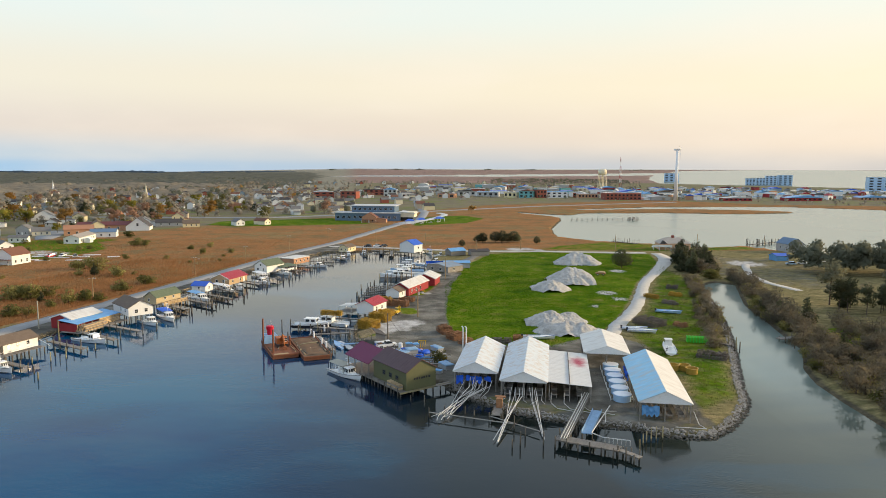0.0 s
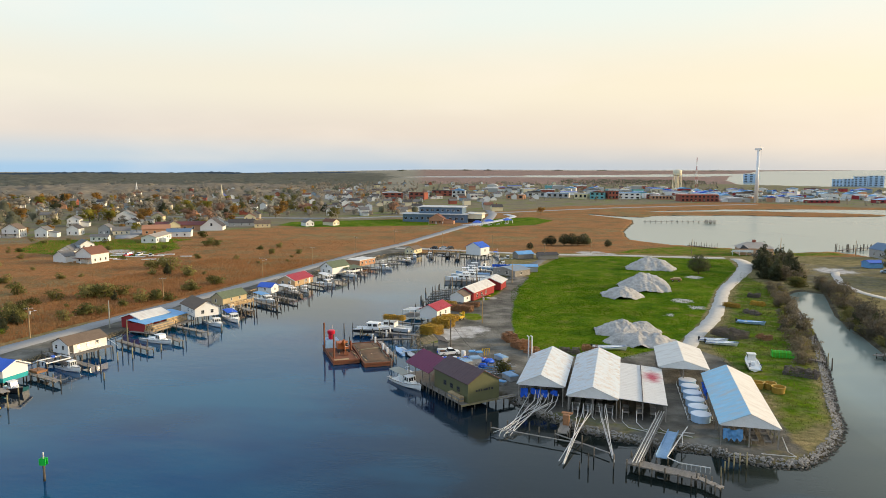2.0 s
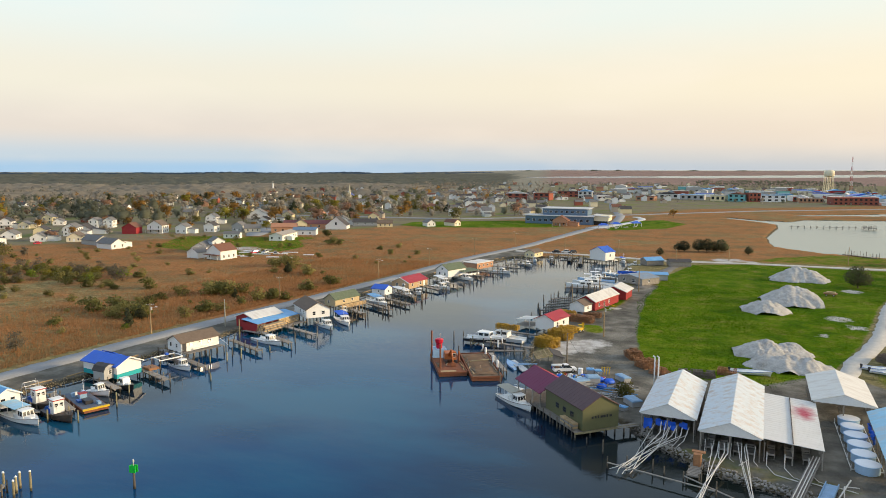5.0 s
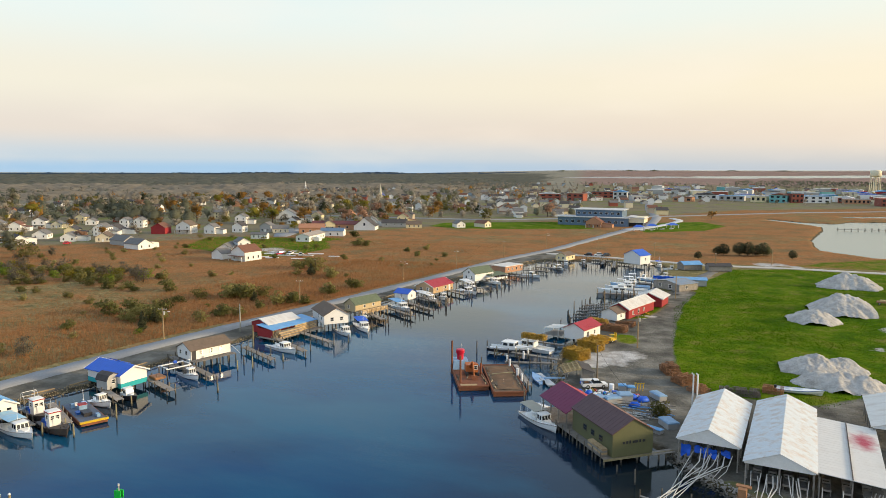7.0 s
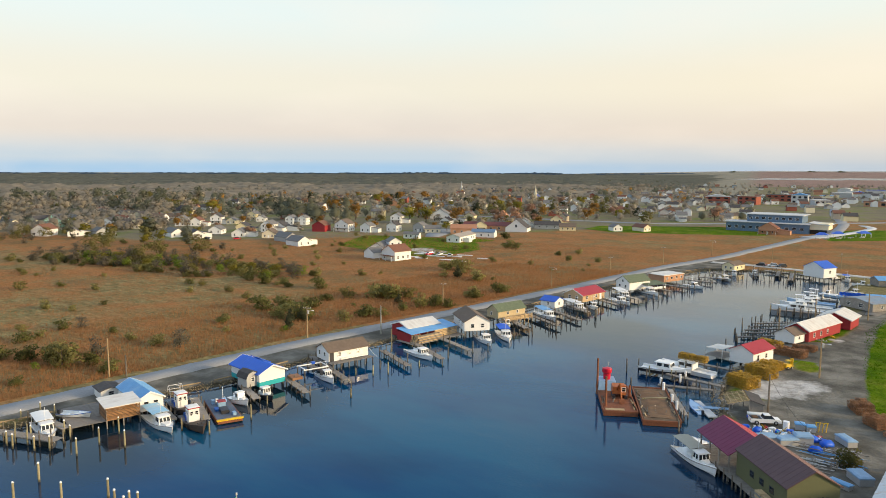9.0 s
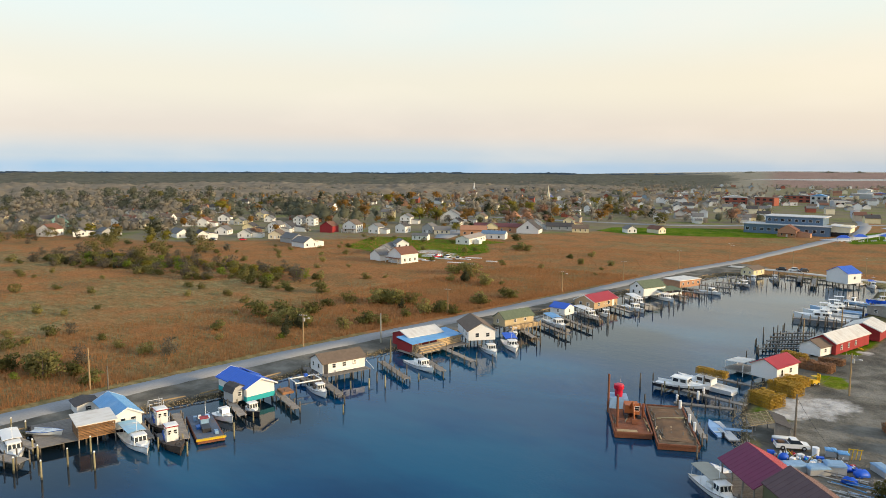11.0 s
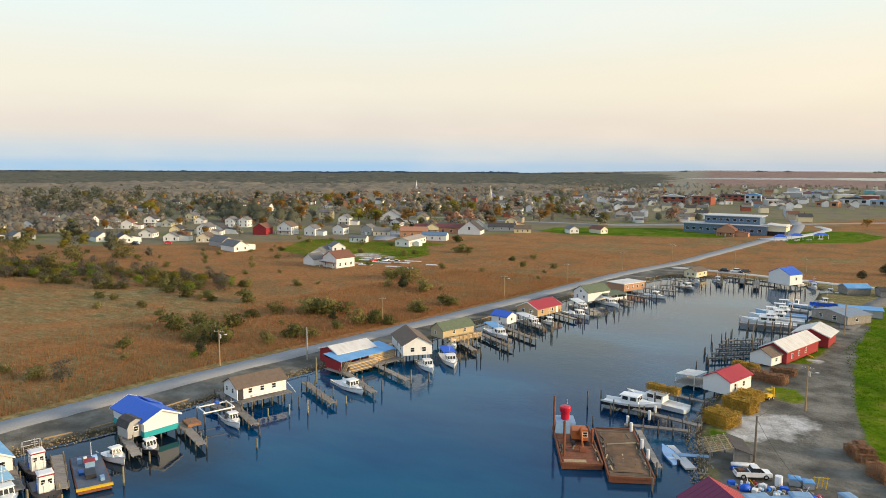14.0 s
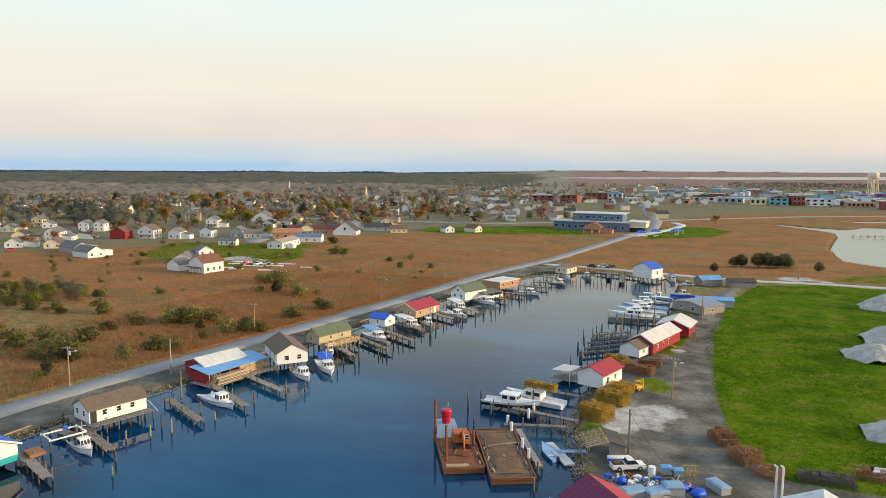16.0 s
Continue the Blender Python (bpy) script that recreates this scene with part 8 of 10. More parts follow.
# ---- channel marker ----
t = thing("channel_marker", -70.3, 103.6, 0, 0, "green square channel marker on a wooden post", "marker")
part("shaft", Shape().tube((0, 0, -3), (0, 0, 3.4), .2, .17, 9), pile_wood, t)
part("board", Shape().box(-.55, -.3, 2.6, .55, -.22, 3.7), green_marker, t, "bright green square board")
part("board", Shape().box(-.55, .22, 2.6, .55, .3, 3.7), green_marker, t, "bright green square board")
part("lantern", Shape().tube((0, 0, 3.4), (0, 0, 4.3), .1, .1, 7).tube((0, 0, 4.3), (0, 0, 4.6), .16, .12, 8), steel_pole, t)

# ---- riprap along the point ----
rr = random.Random(44)
ROCK_MESHES = []
for k in range(6):
    bm = bmesh.new()
    bmesh.ops.create_icosphere(bm, subdivisions=1, radius=1)
    r = random.Random(k)
    for v in bm.verts:
        v.co *= r.uniform(.65, 1.1)
        v.co.z *= .7
    me = bpy.data.meshes.new("stone")
    bm.to_mesh(me)
    bm.free()
    me.materials.append(rock_mat)
    ROCK_MESHES.append(me)
revet = tagged(new("rock_revetment"), "loose grey stone revetment edging the point", "rocks")
edge = np.array(POINT_SHORE[:22], float)
dist = np.r_[0, np.cumsum(np.hypot(*np.diff(edge, axis=0).T))]
stuff, count = Shape(), 0
for i in range(6000):
    u = rr.uniform(0, dist[-1])
    x, y = np.interp(u, dist, edge[:, 0]), np.interp(u, dist, edge[:, 1])
    k = min(np.searchsorted(dist, u), len(edge) - 1)
    dx, dy = edge[k] - edge[k - 1]
    l = math.hypot(dx, dy)
    off = rr.uniform(-.9, 2.1)
    nx_, ny_ = -dy / l, dx / l
    size = rr.uniform(.11, .27) * (1.4 if rr.random() < .12 else 1)
    px, py, pz = x + nx_ * off, y + ny_ * off, -.15 + .55 * (off + .6) * .7
    if 28 < x < 66 and y < 150 and count < 300:
        ob = new("stone", ROCK_MESHES[i % 6])
        ob.parent = revet
        ob.matrix_basis = pose(px, py, pz, rr.uniform(0, 40), rr.uniform(0, 40), rr.uniform(0, 360)) @ Matrix.Diagonal((size, size, size, 1))
        count += 1
    else:
        m = pose(px, py, pz, rr.uniform(0, 40), rr.uniform(0, 40), rr.uniform(0, 360)) @ Matrix.Diagonal((size, size, size, 1))
        me = ROCK_MESHES[i % 6]
        stuff.add([m @ v.co for v in me.vertices], [tuple(p.vertices) for p in me.polygons])
tagged(part("stone_rest", stuff, rock_mat, revet, "many grey stones farther along the bank"), kind="stuff")

# rubble and a timber kerb along the western bank
bank = tagged(new("rubble_bank"), "bank of broken tan stone and old timbers by the road", "rocks")
edge = np.array([p for p in WEST_SHORE if 80 < p[1] < 400 and p[0] < -35], float)
shores = [edge, np.array([(-25.2, 219), (-26, 196), (-22, 176), (-16, 166)], float)]
rubble = Shape()
for i in range(4300):
    edge = shores[i > 3600]
    dist = np.r_[0, np.cumsum(np.hypot(*np.diff(edge, axis=0).T))]
    u = rr.uniform(0, dist[-1])
    k = min(np.searchsorted(dist, u), len(edge) - 1)
    dx, dy = edge[k] - edge[k - 1]
    l = math.hypot(dx, dy)
    off = rr.uniform(-1.4, 1.3)
    size = rr.uniform(.10, .23) if i <= 3600 else rr.uniform(.09, .18)
    m = pose(np.interp(u, dist, edge[:, 0]) + dy / l * off, np.interp(u, dist, edge[:, 1]) - dx / l * off, .5 - .42 * off, rr.uniform(0, 40), rr.uniform(0, 40), rr.uniform(0, 360)) @ Matrix.Diagonal((size, size, size, 1))
    me = ROCK_MESHES[i % 6]
    rubble.add([m @ v.co for v in me.vertices], [tuple(p.vertices) for p in me.polygons])
tagged(part("stone_rest", rubble, mat("tan_rubble", (0.30, 0.235, 0.135), 0.95, var=0.45, size=0.7, bump=0.4, stain=(0.12, 0.10, 0.07), amount=0.7, stain_size=2), bank), kind="stuff")
edge = shores[0]
dist = np.r_[0, np.cumsum(np.hypot(*np.diff(edge, axis=0).T))]
for u in np.arange(2, dist[-1] - 6, 7.5):
    if rr.random() < .6:
        a_, b_ = [(float(np.interp(q, dist, edge[:, 0])) - 1.5, float(np.interp(q, dist, edge[:, 1])) + .3) for q in (u, u + rr.uniform(4, 7))]
        part("kerb_timber", Shape().tube((*a_, 1.12), (*b_, 1.15), .16, .15, 6), pole_wood, bank)

# ---- town beyond the marsh ----
WALLS = [white_paint, white_paint, white_paint, white_paint, white_paint, white_paint, cream_paint, cream_paint, pale_yellow, grey_shed, brick_red, brick_orange, mat("grey_blue_siding", (0.30, 0.38, 0.44), 0.6, var=0.08), mat("tan_siding", (0.48, 0.40, 0.30), 0.6, var=0.08)]
ROOFS = [shingle_dark, shingle_dark, shingle_brown, mat("grey_shingles", (0.17, 0.165, 0.16), 0.9, var=0.2, bump=0.2), mat("rust_shingles", (0.19, 0.09, 0.06), 0.9, var=0.2, bump=0.2)]
mint = mat("mint_siding", (0.42, 0.66, 0.56), 0.6, var=0.06)


def town_house(x, y, rz, w, l, storeys, wall, roof, label, wing=True, porch=False, chimney=False, detail=True, name="house", group="town houses"):
    """A wooden house: gabled main block, a lower wing or porch, rows of windows and a door."""
    z = .75 + float(far_rise(np.array(x), np.array(y)))
    t = thing(name, x, y, z, rz, label, "house", group)
    e = 2.7 * storeys + .4
    r = e + w * .30
    part("wall", Shape().extrude_y([(-w / 2, -.3), (w / 2, -.3), (w / 2, e), (0, r), (-w / 2, e)], 0, l), wall, t)
    part("roof", roof_slabs(w, l, e, r, .4, .14), roof, t)
    if wing:
        ww, wl_ = w * .7, l * .6
        part("wing_wall", Shape().add(*wing_shape(w / 2, l * .2, ww, wl_, 2.9)), wall, t)
        part("wing_roof", Shape().loft([[(w / 2 + ww + .35, l * .2 - .35 + q * (wl_ + .7), 2.85 - .0), (w / 2 - .0, l * .2 - .35 + q * (wl_ + .7), 3.9), (w / 2, l * .2 - .35 + q * (wl_ + .7), 4.05), (w / 2 + ww + .35, l * .2 - .35 + q * (wl_ + .7), 3.0)] for q in (0, 1)]), roof, t)
    if porch:
        part("porch_roof", Shape().box(-w / 2, -2.2, 2.5, w / 2, 0, 2.65), roof, t)
        for xx in (-w / 2 + .2, 0, w / 2 - .2) if detail else ():
            part("porch_post", Shape().box(xx - .09, -2.1, -.3, xx + .09, -1.92, 2.5), white_paint, t)
    if chimney:
        part("chimney", Shape().box(-.4, l * .45, r - .8, .4, l * .45 + .8, r + 1.1), brick_red, t)
    if detail:
        for k in range(int(storeys)):
            h = 1.7 + 2.7 * k
            for xx in (-w * .27, w * .27):
                window_on(t, xx, 0, h, .9, 1.3, 0)
            for yy in np.linspace(l * .2, l * .8, 3):
                window_on(t, w / 2, yy, h, .9, 1.3, 90)
        door_on(t, 0, 0, 0)
    return t


def wing_shape(x0, y0, w, l, h):
    p = [(x0, -.3), (x0 + w, -.3), (x0 + w, h), (x0, h + 1)]
    return [(a, y0, b) for a, b in p] + [(a, y0 + l, b) for a, b in p], [(0, 1, 2, 3), (7, 6, 5, 4), (0, 4, 5, 1), (1, 5, 6, 2), (2, 6, 7, 3), (3, 7, 4, 0)]


A, rh = town_house, random.Random(12)
A(-208, 330, -14, 10, 11, 1.6, white_paint, ROOFS[4], "white two-storey house with a dark red roof", wing=False, porch=True, name="field_house")
A(-222, 332, -14, 8, 7, 1, white_paint, ROOFS[3], "low white garage beside a field house", wing=False, detail=False)
A(-232, 352, 20, 8, 16, 1, white_paint, ROOFS[3], "rambling white house with a grey roof")
A(-226, 362, 50, 7, 9, 2, white_paint, ROOFS[3], "tall narrow white house on the marsh edge", wing=False)
A(-477, 303, 30, 11, 13, 1.6, white_paint, ROOFS[4], "white house with a rust-brown roof", wing=False)
A(-458, 316, 60, 8, 13, 1, white_paint, ROOFS[3], "long low white bungalow on the marsh edge")
A(-446, 329, 75, 8, 12, 1, grey_shed, ROOFS[3], "low grey bungalow on the marsh edge")
A(-541, 349, 30, 13, 13, 2, mint, ROOFS[3], "large mint-green two-storey house", porch=True)
A(-511, 354, 10, 8, 9, 1.6, pale_yellow, ROOFS[3], "pale yellow house among trees")
A(-495, 364, 30, 8, 10, 2, white_paint, ROOFS[0], "tall white house with a porch", porch=True)
A(-482, 369, 25, 6, 9, 2, grey_shed, ROOFS[0], "grey twin-gabled house among trees", wing=False)
A(-475, 374, 25, 6, 9, 2, cream_paint, ROOFS[0], "cream gabled house beside a grey one", wing=False)
A(-468, 409, 30, 8, 10, 2, white_paint, ROOFS[3], "white two-storey house on a side street")
A(-457, 415, 30, 8, 10, 1.6, white_paint, ROOFS[4], "white house with a rust-red roof")
A(-460, 438, 30, 9, 10, 2, white_paint, ROOFS[0], "white gabled house among grey trees", porch=True)
A(-449, 444, 30, 8, 10, 1, cream_paint, ROOFS[3], "low cream house on a side street")
A(-393, 379, 30, 9, 11, 1, white_paint, ROOFS[3], "white gabled bungalow behind parked cars", wing=False)
A(-386, 397, 30, 8, 11, 1.6, pale_yellow, ROOFS[0], "pale yellow gabled house with a dark roof")
A(-449, 477, 30, 8, 9, 1, white_paint, ROOFS[3], "small white garage beside a yellow house", wing=False)
A(-382, 416, 30, 10, 11, 1, cream_paint, ROOFS[4], "broad cream house with a rusty roof")
A(-395, 350, 70, 9, 18, 1, white_paint, ROOFS[3], "long white ranch house by the marsh")
A(-378, 352, 60, 8, 14, 1, white_paint, ROOFS[0], "white low house with parked cars")
A(-362, 372, 30, 9, 12, 1, white_paint, ROOFS[3], "white gabled bungalow near trees")
A(-340, 378, 30, 9, 12, 1, cream_paint, ROOFS[2], "cream bungalow with a brown roof")
A(-372, 408, 20, 9, 10, 2, white_paint, ROOFS[3], "white two-storey house with a grey roof")
A(-466, 483, 20, 8, 10, 2, pale_yellow, ROOFS[3], "yellow two-storey house among trees", porch=True)
A(-375, 422, 15, 13, 9, 1, white_paint, ROOFS[0], "broad white house with a dark roof")
A(-405, 466, 20, 7, 9, 2, white_paint, ROOFS[3], "white twin-gabled house among trees", wing=False)
A(-395, 470, 20, 7, 9, 2, white_paint, ROOFS[3], "white gabled house beside a twin", wing=False)
A(-344, 432, 15, 10, 10, 1.6, red_paint, ROOFS[4], "dark red gabled garage house", wing=False, detail=False)
A(-330, 441, 10, 11, 10, 2, white_paint, ROOFS[2], "big white two-storey house with porch", wing=False, porch=True)
A(-312, 446, 10, 8, 9, 1.6, white_paint, ROOFS[3], "white gabled house with grey shingles")
A(-300, 462, 10, 8, 9, 1.6, white_paint, ROOFS[0], "white gabled house with dark roof", wing=False)
A(-282, 470, 10, 8, 9, 1.6, grey_shed, ROOFS[3], "pale grey gabled house on a lawn", wing=False)
A(-310, 369, 75, 9, 15, 1, grey_shed, ROOFS[3], "low grey bungalow with a patchy yard")
A(-288, 356, 75, 9, 14, 1, white_paint, ROOFS[3], "low white bungalow with a grey roof")
A(-342, 527, 20, 9, 12, 2, white_paint, ROOFS[3], "tall white house behind trees", porch=True)
A(-318, 560, 20, 18, 11, 2, white_paint, ROOFS[3], "large white house with a double porch", porch=True)
A(-265, 428, -80, 4.5, 11, 1, white_paint, ROOFS[3], "long white mobile home on a lawn", wing=False)
A(-246, 500, 30, 9, 12, 1.6, pale_yellow, ROOFS[2], "cream house with a hipped porch", porch=True)
A(-232, 545, 20, 9, 11, 1.6, white_paint, ROOFS[3], "white gabled house by a car park")
A(-217, 575, 20, 9, 12, 2, pale_yellow, ROOFS[4], "cream gabled house with a red roof", porch=True)
A(-224, 548, -72, 8, 20, 1, grey_shed, ROOFS[0], "long grey bungalow with a dark roof", wing=False)
A(-200, 540, -68, 8, 12, 1, pale_yellow, ROOFS[2], "pale tan bungalow at the marsh edge", wing=False)
A(-275, 469, -60, 8, 11, 1, cream_paint, ROOFS[3], "cream bungalow beside a paved car park", wing=False)
A(-303, 584, 10, 9, 9, 1.6, pale_yellow, ROOFS[2], "pale yellow house with a broad front gable", wing=False, porch=True)
A(-302, 541, 10, 9, 9, 1, white_paint, ROOFS[0], "white cottage with a dark roof among trees", wing=False, porch=True)
A(-160, 556, 40, 7, 10, 1, white_paint, ROOFS[3], "small white bungalow at the marsh edge", wing=False)
A(-141, 566, 60, 7, 12, 1, cream_paint, ROOFS[4], "long cream bungalow with a red roof", wing=False)
# community hall, orange hall, blue-roofed hall and white barn-like church
t = thing("community_hall", -223.4, 421, .75, 7, "long low white hall with a grey-tan roof", "hall")
part("wall", Shape().extrude_y([(-4.5, -.3), (4.5, -.3), (4.5, 3.6), (0, 5.2), (-4.5, 3.6)], 0, 27), white_paint, t)
part("roof", roof_slabs(9, 27, 3.6, 5.2, .4, .15), mat("grey_tan_shingles", (0.34, 0.30, 0.26), 0.9, var=0.12, bump=0.2), t)
part("shed", Shape().extrude_y([(5.5, -.3), (9, -.3), (9, 2.4), (7.25, 3.2), (5.5, 2.4)], 5, 10), white_paint, t, "small white lean-to shed")
for yy in (3, 12, 16, 20, 24):
    window_on(t, 4.5, yy, 1.8, 1.3, 1.3, 90)
for xx in (-2.5, 2.5):
    window_on(t, xx, 0, 1.8, 1.0, 1.2, 0)
door_on(t, 0, 0, 0)
t = thing("orange_hall", -256, 474, .75, -64, "orange brick hall with a low orange and blue roof", "hall")
part("wall", Shape().extrude_y([(-7, -.3), (7, -.3), (7, 4.2), (0, 6.6), (-7, 4.2)], 0, 18), brick_orange, t)
part("roof", roof_slabs(14, 18, 4.2, 6.6, .4, .15, side=1), mat("clay_orange_roof", (0.42, 0.20, 0.11), 0.8, var=0.12), t)
part("roof", roof_slabs(14, 18, 4.2, 6.6, .4, .15, side=-1), light_blue_roof, t, "grey-blue roof slope")
for yy in (3, 8, 13):
    window_on(t, 7, yy, 2.0, 1.4, 1.4, 90)
t = thing("brick_hall", -262, 504, .75, -72, "long orange brick hall with a dark red roof", "hall")
part("wall", Shape().extrude_y([(-5.5, -.3), (5.5, -.3), (5.5, 4.2), (0, 6.4), (-5.5, 4.2)], 0, 36), brick_orange, t)
part("roof", roof_slabs(11, 36, 4.2, 6.4, .4, .15), mat("dark_red_roof", (0.17, 0.055, 0.05), 0.7, var=0.12), t)
for yy in range(3, 34, 6):
    window_on(t, 5.5, yy, 2.2, 1.3, 1.6, 90)
gable_house("blue_hall", -232, 462, .75, -74, 9, 16, 3.6, 5.4, white_paint, school_blue, "white hall with a slate-blue roof", "hall", side_windows=((3, 1.6, 1, 1.2), (7, 1.6, 1, 1.2), (12, 1.6, 1, 1.2)), front_windows=((0, 1.8, 1, 1.2),))
gable_house("white_barn", -221, 508, .75, 14, 16, 15, 3.2, 9.4, white_paint, ROOFS[0], "broad white barn-like church with a steep roof", "church", front_windows=((0, 4.5, 1.4, 2.0),), door=0)
for i in range(11):
    x, y, l = -206 + (i % 4) * 11 + rh.uniform(-3, 3), 346 + (i // 4) * 11 + rh.uniform(-4, 4), rh.uniform(5, 11)
    solid("white_board", Shape().box(-l / 2, -.8, 0, l / 2, .8, .35), white_paint, x, y, .8, rh.uniform(4, 22), "long low white board lying on the yard", "board", "white boards")
for x, y in ((-272, 586), (-265, 597)):
    t = thing("turret_house", x, y, .75, 10, "grey house with a pointed orange turret roof", "house", "turret houses")
    part("wall", Shape().box(-4, 0, -.3, 4, 9, 5.2), grey_shed, t)
    part("roof", Shape().loft([[(-4.5, -.5, 5.2), (4.5, -.5, 5.2), (4.5, 9.5, 5.2), (-4.5, 9.5, 5.2)], [(-.2, 4.3, 10.5), (.2, 4.3, 10.5), (.2, 4.7, 10.5), (-.2, 4.7, 10.5)]]), MATS["clay_orange_roof"], t)
    for xx in (-2, 2):
        window_on(t, xx, 0, 2.2, 1, 1.4, 0)
# churches
for x, y, rz, m, rf, k in ((-661, 1198, 20, white_paint, ROOFS[0], .62), (-372, 885, 15, cream_paint, mat("slate_blue_roof", (0.07, 0.085, 0.22), 0.6, var=0.12), .72)):
    t = thing("church", x, y, .75, rz, "church with a steep roof and a thin pointed spire", "church", "churches")
    part("wall", Shape().extrude_y([(-9 * k, -.3), (9 * k, -.3), (9 * k, 8 * k), (0, 17 * k), (-9 * k, 8 * k)], 0, 28 * k), m, t)
    part("roof", roof_slabs(18 * k, 28 * k, 8 * k, 17 * k, .5, .2), rf, t)
    part("tower", Shape().box(-2 * k, -4 * k, -.3, 2 * k, 0, 19 * k), m, t)
    part("spire", Shape().tube((0, -2 * k, 19 * k), (0, -2 * k, 34 * k), 1.9 * k, .1, 8), m, t)
    for yy in (5, 12, 19, 25):
        window_on(t, 9 * k, yy * k, 4.5 * k, 1.0, 2.2, 90)
# modern school on the marsh edge
t = thing("school", -66, 618, .75, -6, "modern blue-grey school with flat roofs and long windows", "school")
part("wing_low", Shape().box(-27, -8, -.3, 30, 10, 6.6), school_blue, t)
part("low_roof", Shape().box(-28, -9, 6.6, 31, 11, 7.1), light_grey, t)
part("wing_high", Shape().box(-14, 0, 7.1, 24, 22, 12.4), school_blue, t)
part("high_roof", Shape().box(-15.5, -1.5, 12.4, 25.5, 23.5, 12.9), light_grey, t)
part("end_pavilion", Shape().box(30, -4, 3.2, 42, 14, 7.6), cream_paint, t, "pale end pavilion")
part("pavilion_roof", Shape().loft([[(29, -5, 7.6), (43, -5, 6.4), (43, 15, 6.4), (29, 15, 7.6)], [(29, -5, 8.1), (43, -5, 6.9), (43, 15, 6.9), (29, 15, 8.1)]]), light_grey, t)
part("ground_floor", Shape().box(30, -3, -.3, 41, 13, 3.2), dark_glass, t)
for k in range(11):
    window_on(t, -24.5 + k * 5, -8, 3.2, 2.4, 1.8, 0)
for k in range(8):
    window_on(t, -11.5 + k * 4.6, 0, 9.8, 2.4, 1.6, 0)
A(-62, 590, -6, 12, 9, 1.6, brick_orange, ROOFS[4], "tan brick house with a red roof before the school", porch=True)
for i, (x, y) in enumerate(((-27, 578), (-18, 592), (-3, 606))):
    t = thing("pavilion", x, y, .8, 20 * i, "open picnic pavilion with a bright blue roof", "pavilion", "picnic pavilions")
    part("roof", Shape().add([(-4, -3, 2.6), (4, -3, 2.6), (4, 3, 2.6), (-4, 3, 2.6), (-1.5, 0, 4.2), (1.5, 0, 4.2)], [(0, 1, 5, 4), (1, 2, 5), (2, 3, 4, 5), (3, 0, 4), (3, 2, 1, 0)]), blue_roof, t)
    for xx in (-3.6, 3.6):
        for yy in (-2.6, 2.6):
            part("post", Shape().box(xx - .12, yy - .12, 0, xx + .12, yy + .12, 2.6), white_paint, t)
for i in range(9):
    solid("picnic_table", Shape().box(-.9, -.4, .7, .9, .4, .78).box(-.9, -.9, .4, .9, -.65, .46).box(-.9, .65, .4, .9, .9, .46).box(-.6, -.7, 0, -.5, .7, .72).box(.5, -.7, 0, .6, .7, .72), light_grey, -30 + i * 3.4 + (i % 2) * 2, 568 + i * 4, .85, i * 40, "pale picnic table on the park lawn", "table", "picnic tables")

# ---- scattered streets ----
rt = random.Random(77)


def put_house(x, y, big=1.0, near=False):
    wall, roof = rt.choice(WALLS), rt.choice(ROOFS)
    storeys = rt.choice((1, 1, 1.6, 2, 2))
    words = {white_paint: "white", cream_paint: "cream", pale_yellow: "pale yellow", grey_shed: "grey", brick_red: "red brick", brick_orange: "orange brick"}.get(wall, "muted")
    town_house(x, y, rt.choice((0, 90, 180, 270)) + 15 + rt.uniform(-8, 8), rt.uniform(7, 10) * big, rt.uniform(9, 14) * big, storeys, wall, roof, "%s %s house among the trees of the town" % (words, "low" if storeys == 1 else "two-storey"), wing=rt.random() < .5 and y < 800, porch=rt.random() < .3 and y < 800, chimney=rt.random() < .4 and y < 800, detail=near)


def in_town(x, y):
    return not (y < 690 and x > -130) and not (x > -.1 * y - 30 and y < 1000) and x > -1.05 * y - 120


for i in range(14):
    for j in range(16):
        x, y = -640 + j * 44 + (i % 2) * 18 + rt.uniform(-12, 12), 505 + i * 62 + rt.uniform(-16, 16)
        if in_town(x, y) and rt.random() < .88 and not (y < 610 and x > -360) and not (-120 < x < 60 and y < 760):
            put_house(x, y, .9, y < 590)
for i in range(5):
    for j in range(5):
        x, y = -640 + j * 48 + rt.uniform(-14, 14), 345 + i * 40 + rt.uniform(-12, 12)
        if x < -560 and rt.random() < .5:
            put_house(x, y, 1.0, False)
for i in range(26):
    d, a = rt.uniform(620, 900), radians(rt.uniform(-66, -50))
    put_house(d * math.sin(a), 40 + d * math.cos(a), 1.0)
for i in range(95):
    x, y = rt.uniform(-330, -20), rt.uniform(690, 1250)
    put_house(x, y, .9)
for i in range(50):
    x, y = rt.uniform(-420, 240), rt.uniform(1250, 2000)
    put_house(x, y, 1.0)


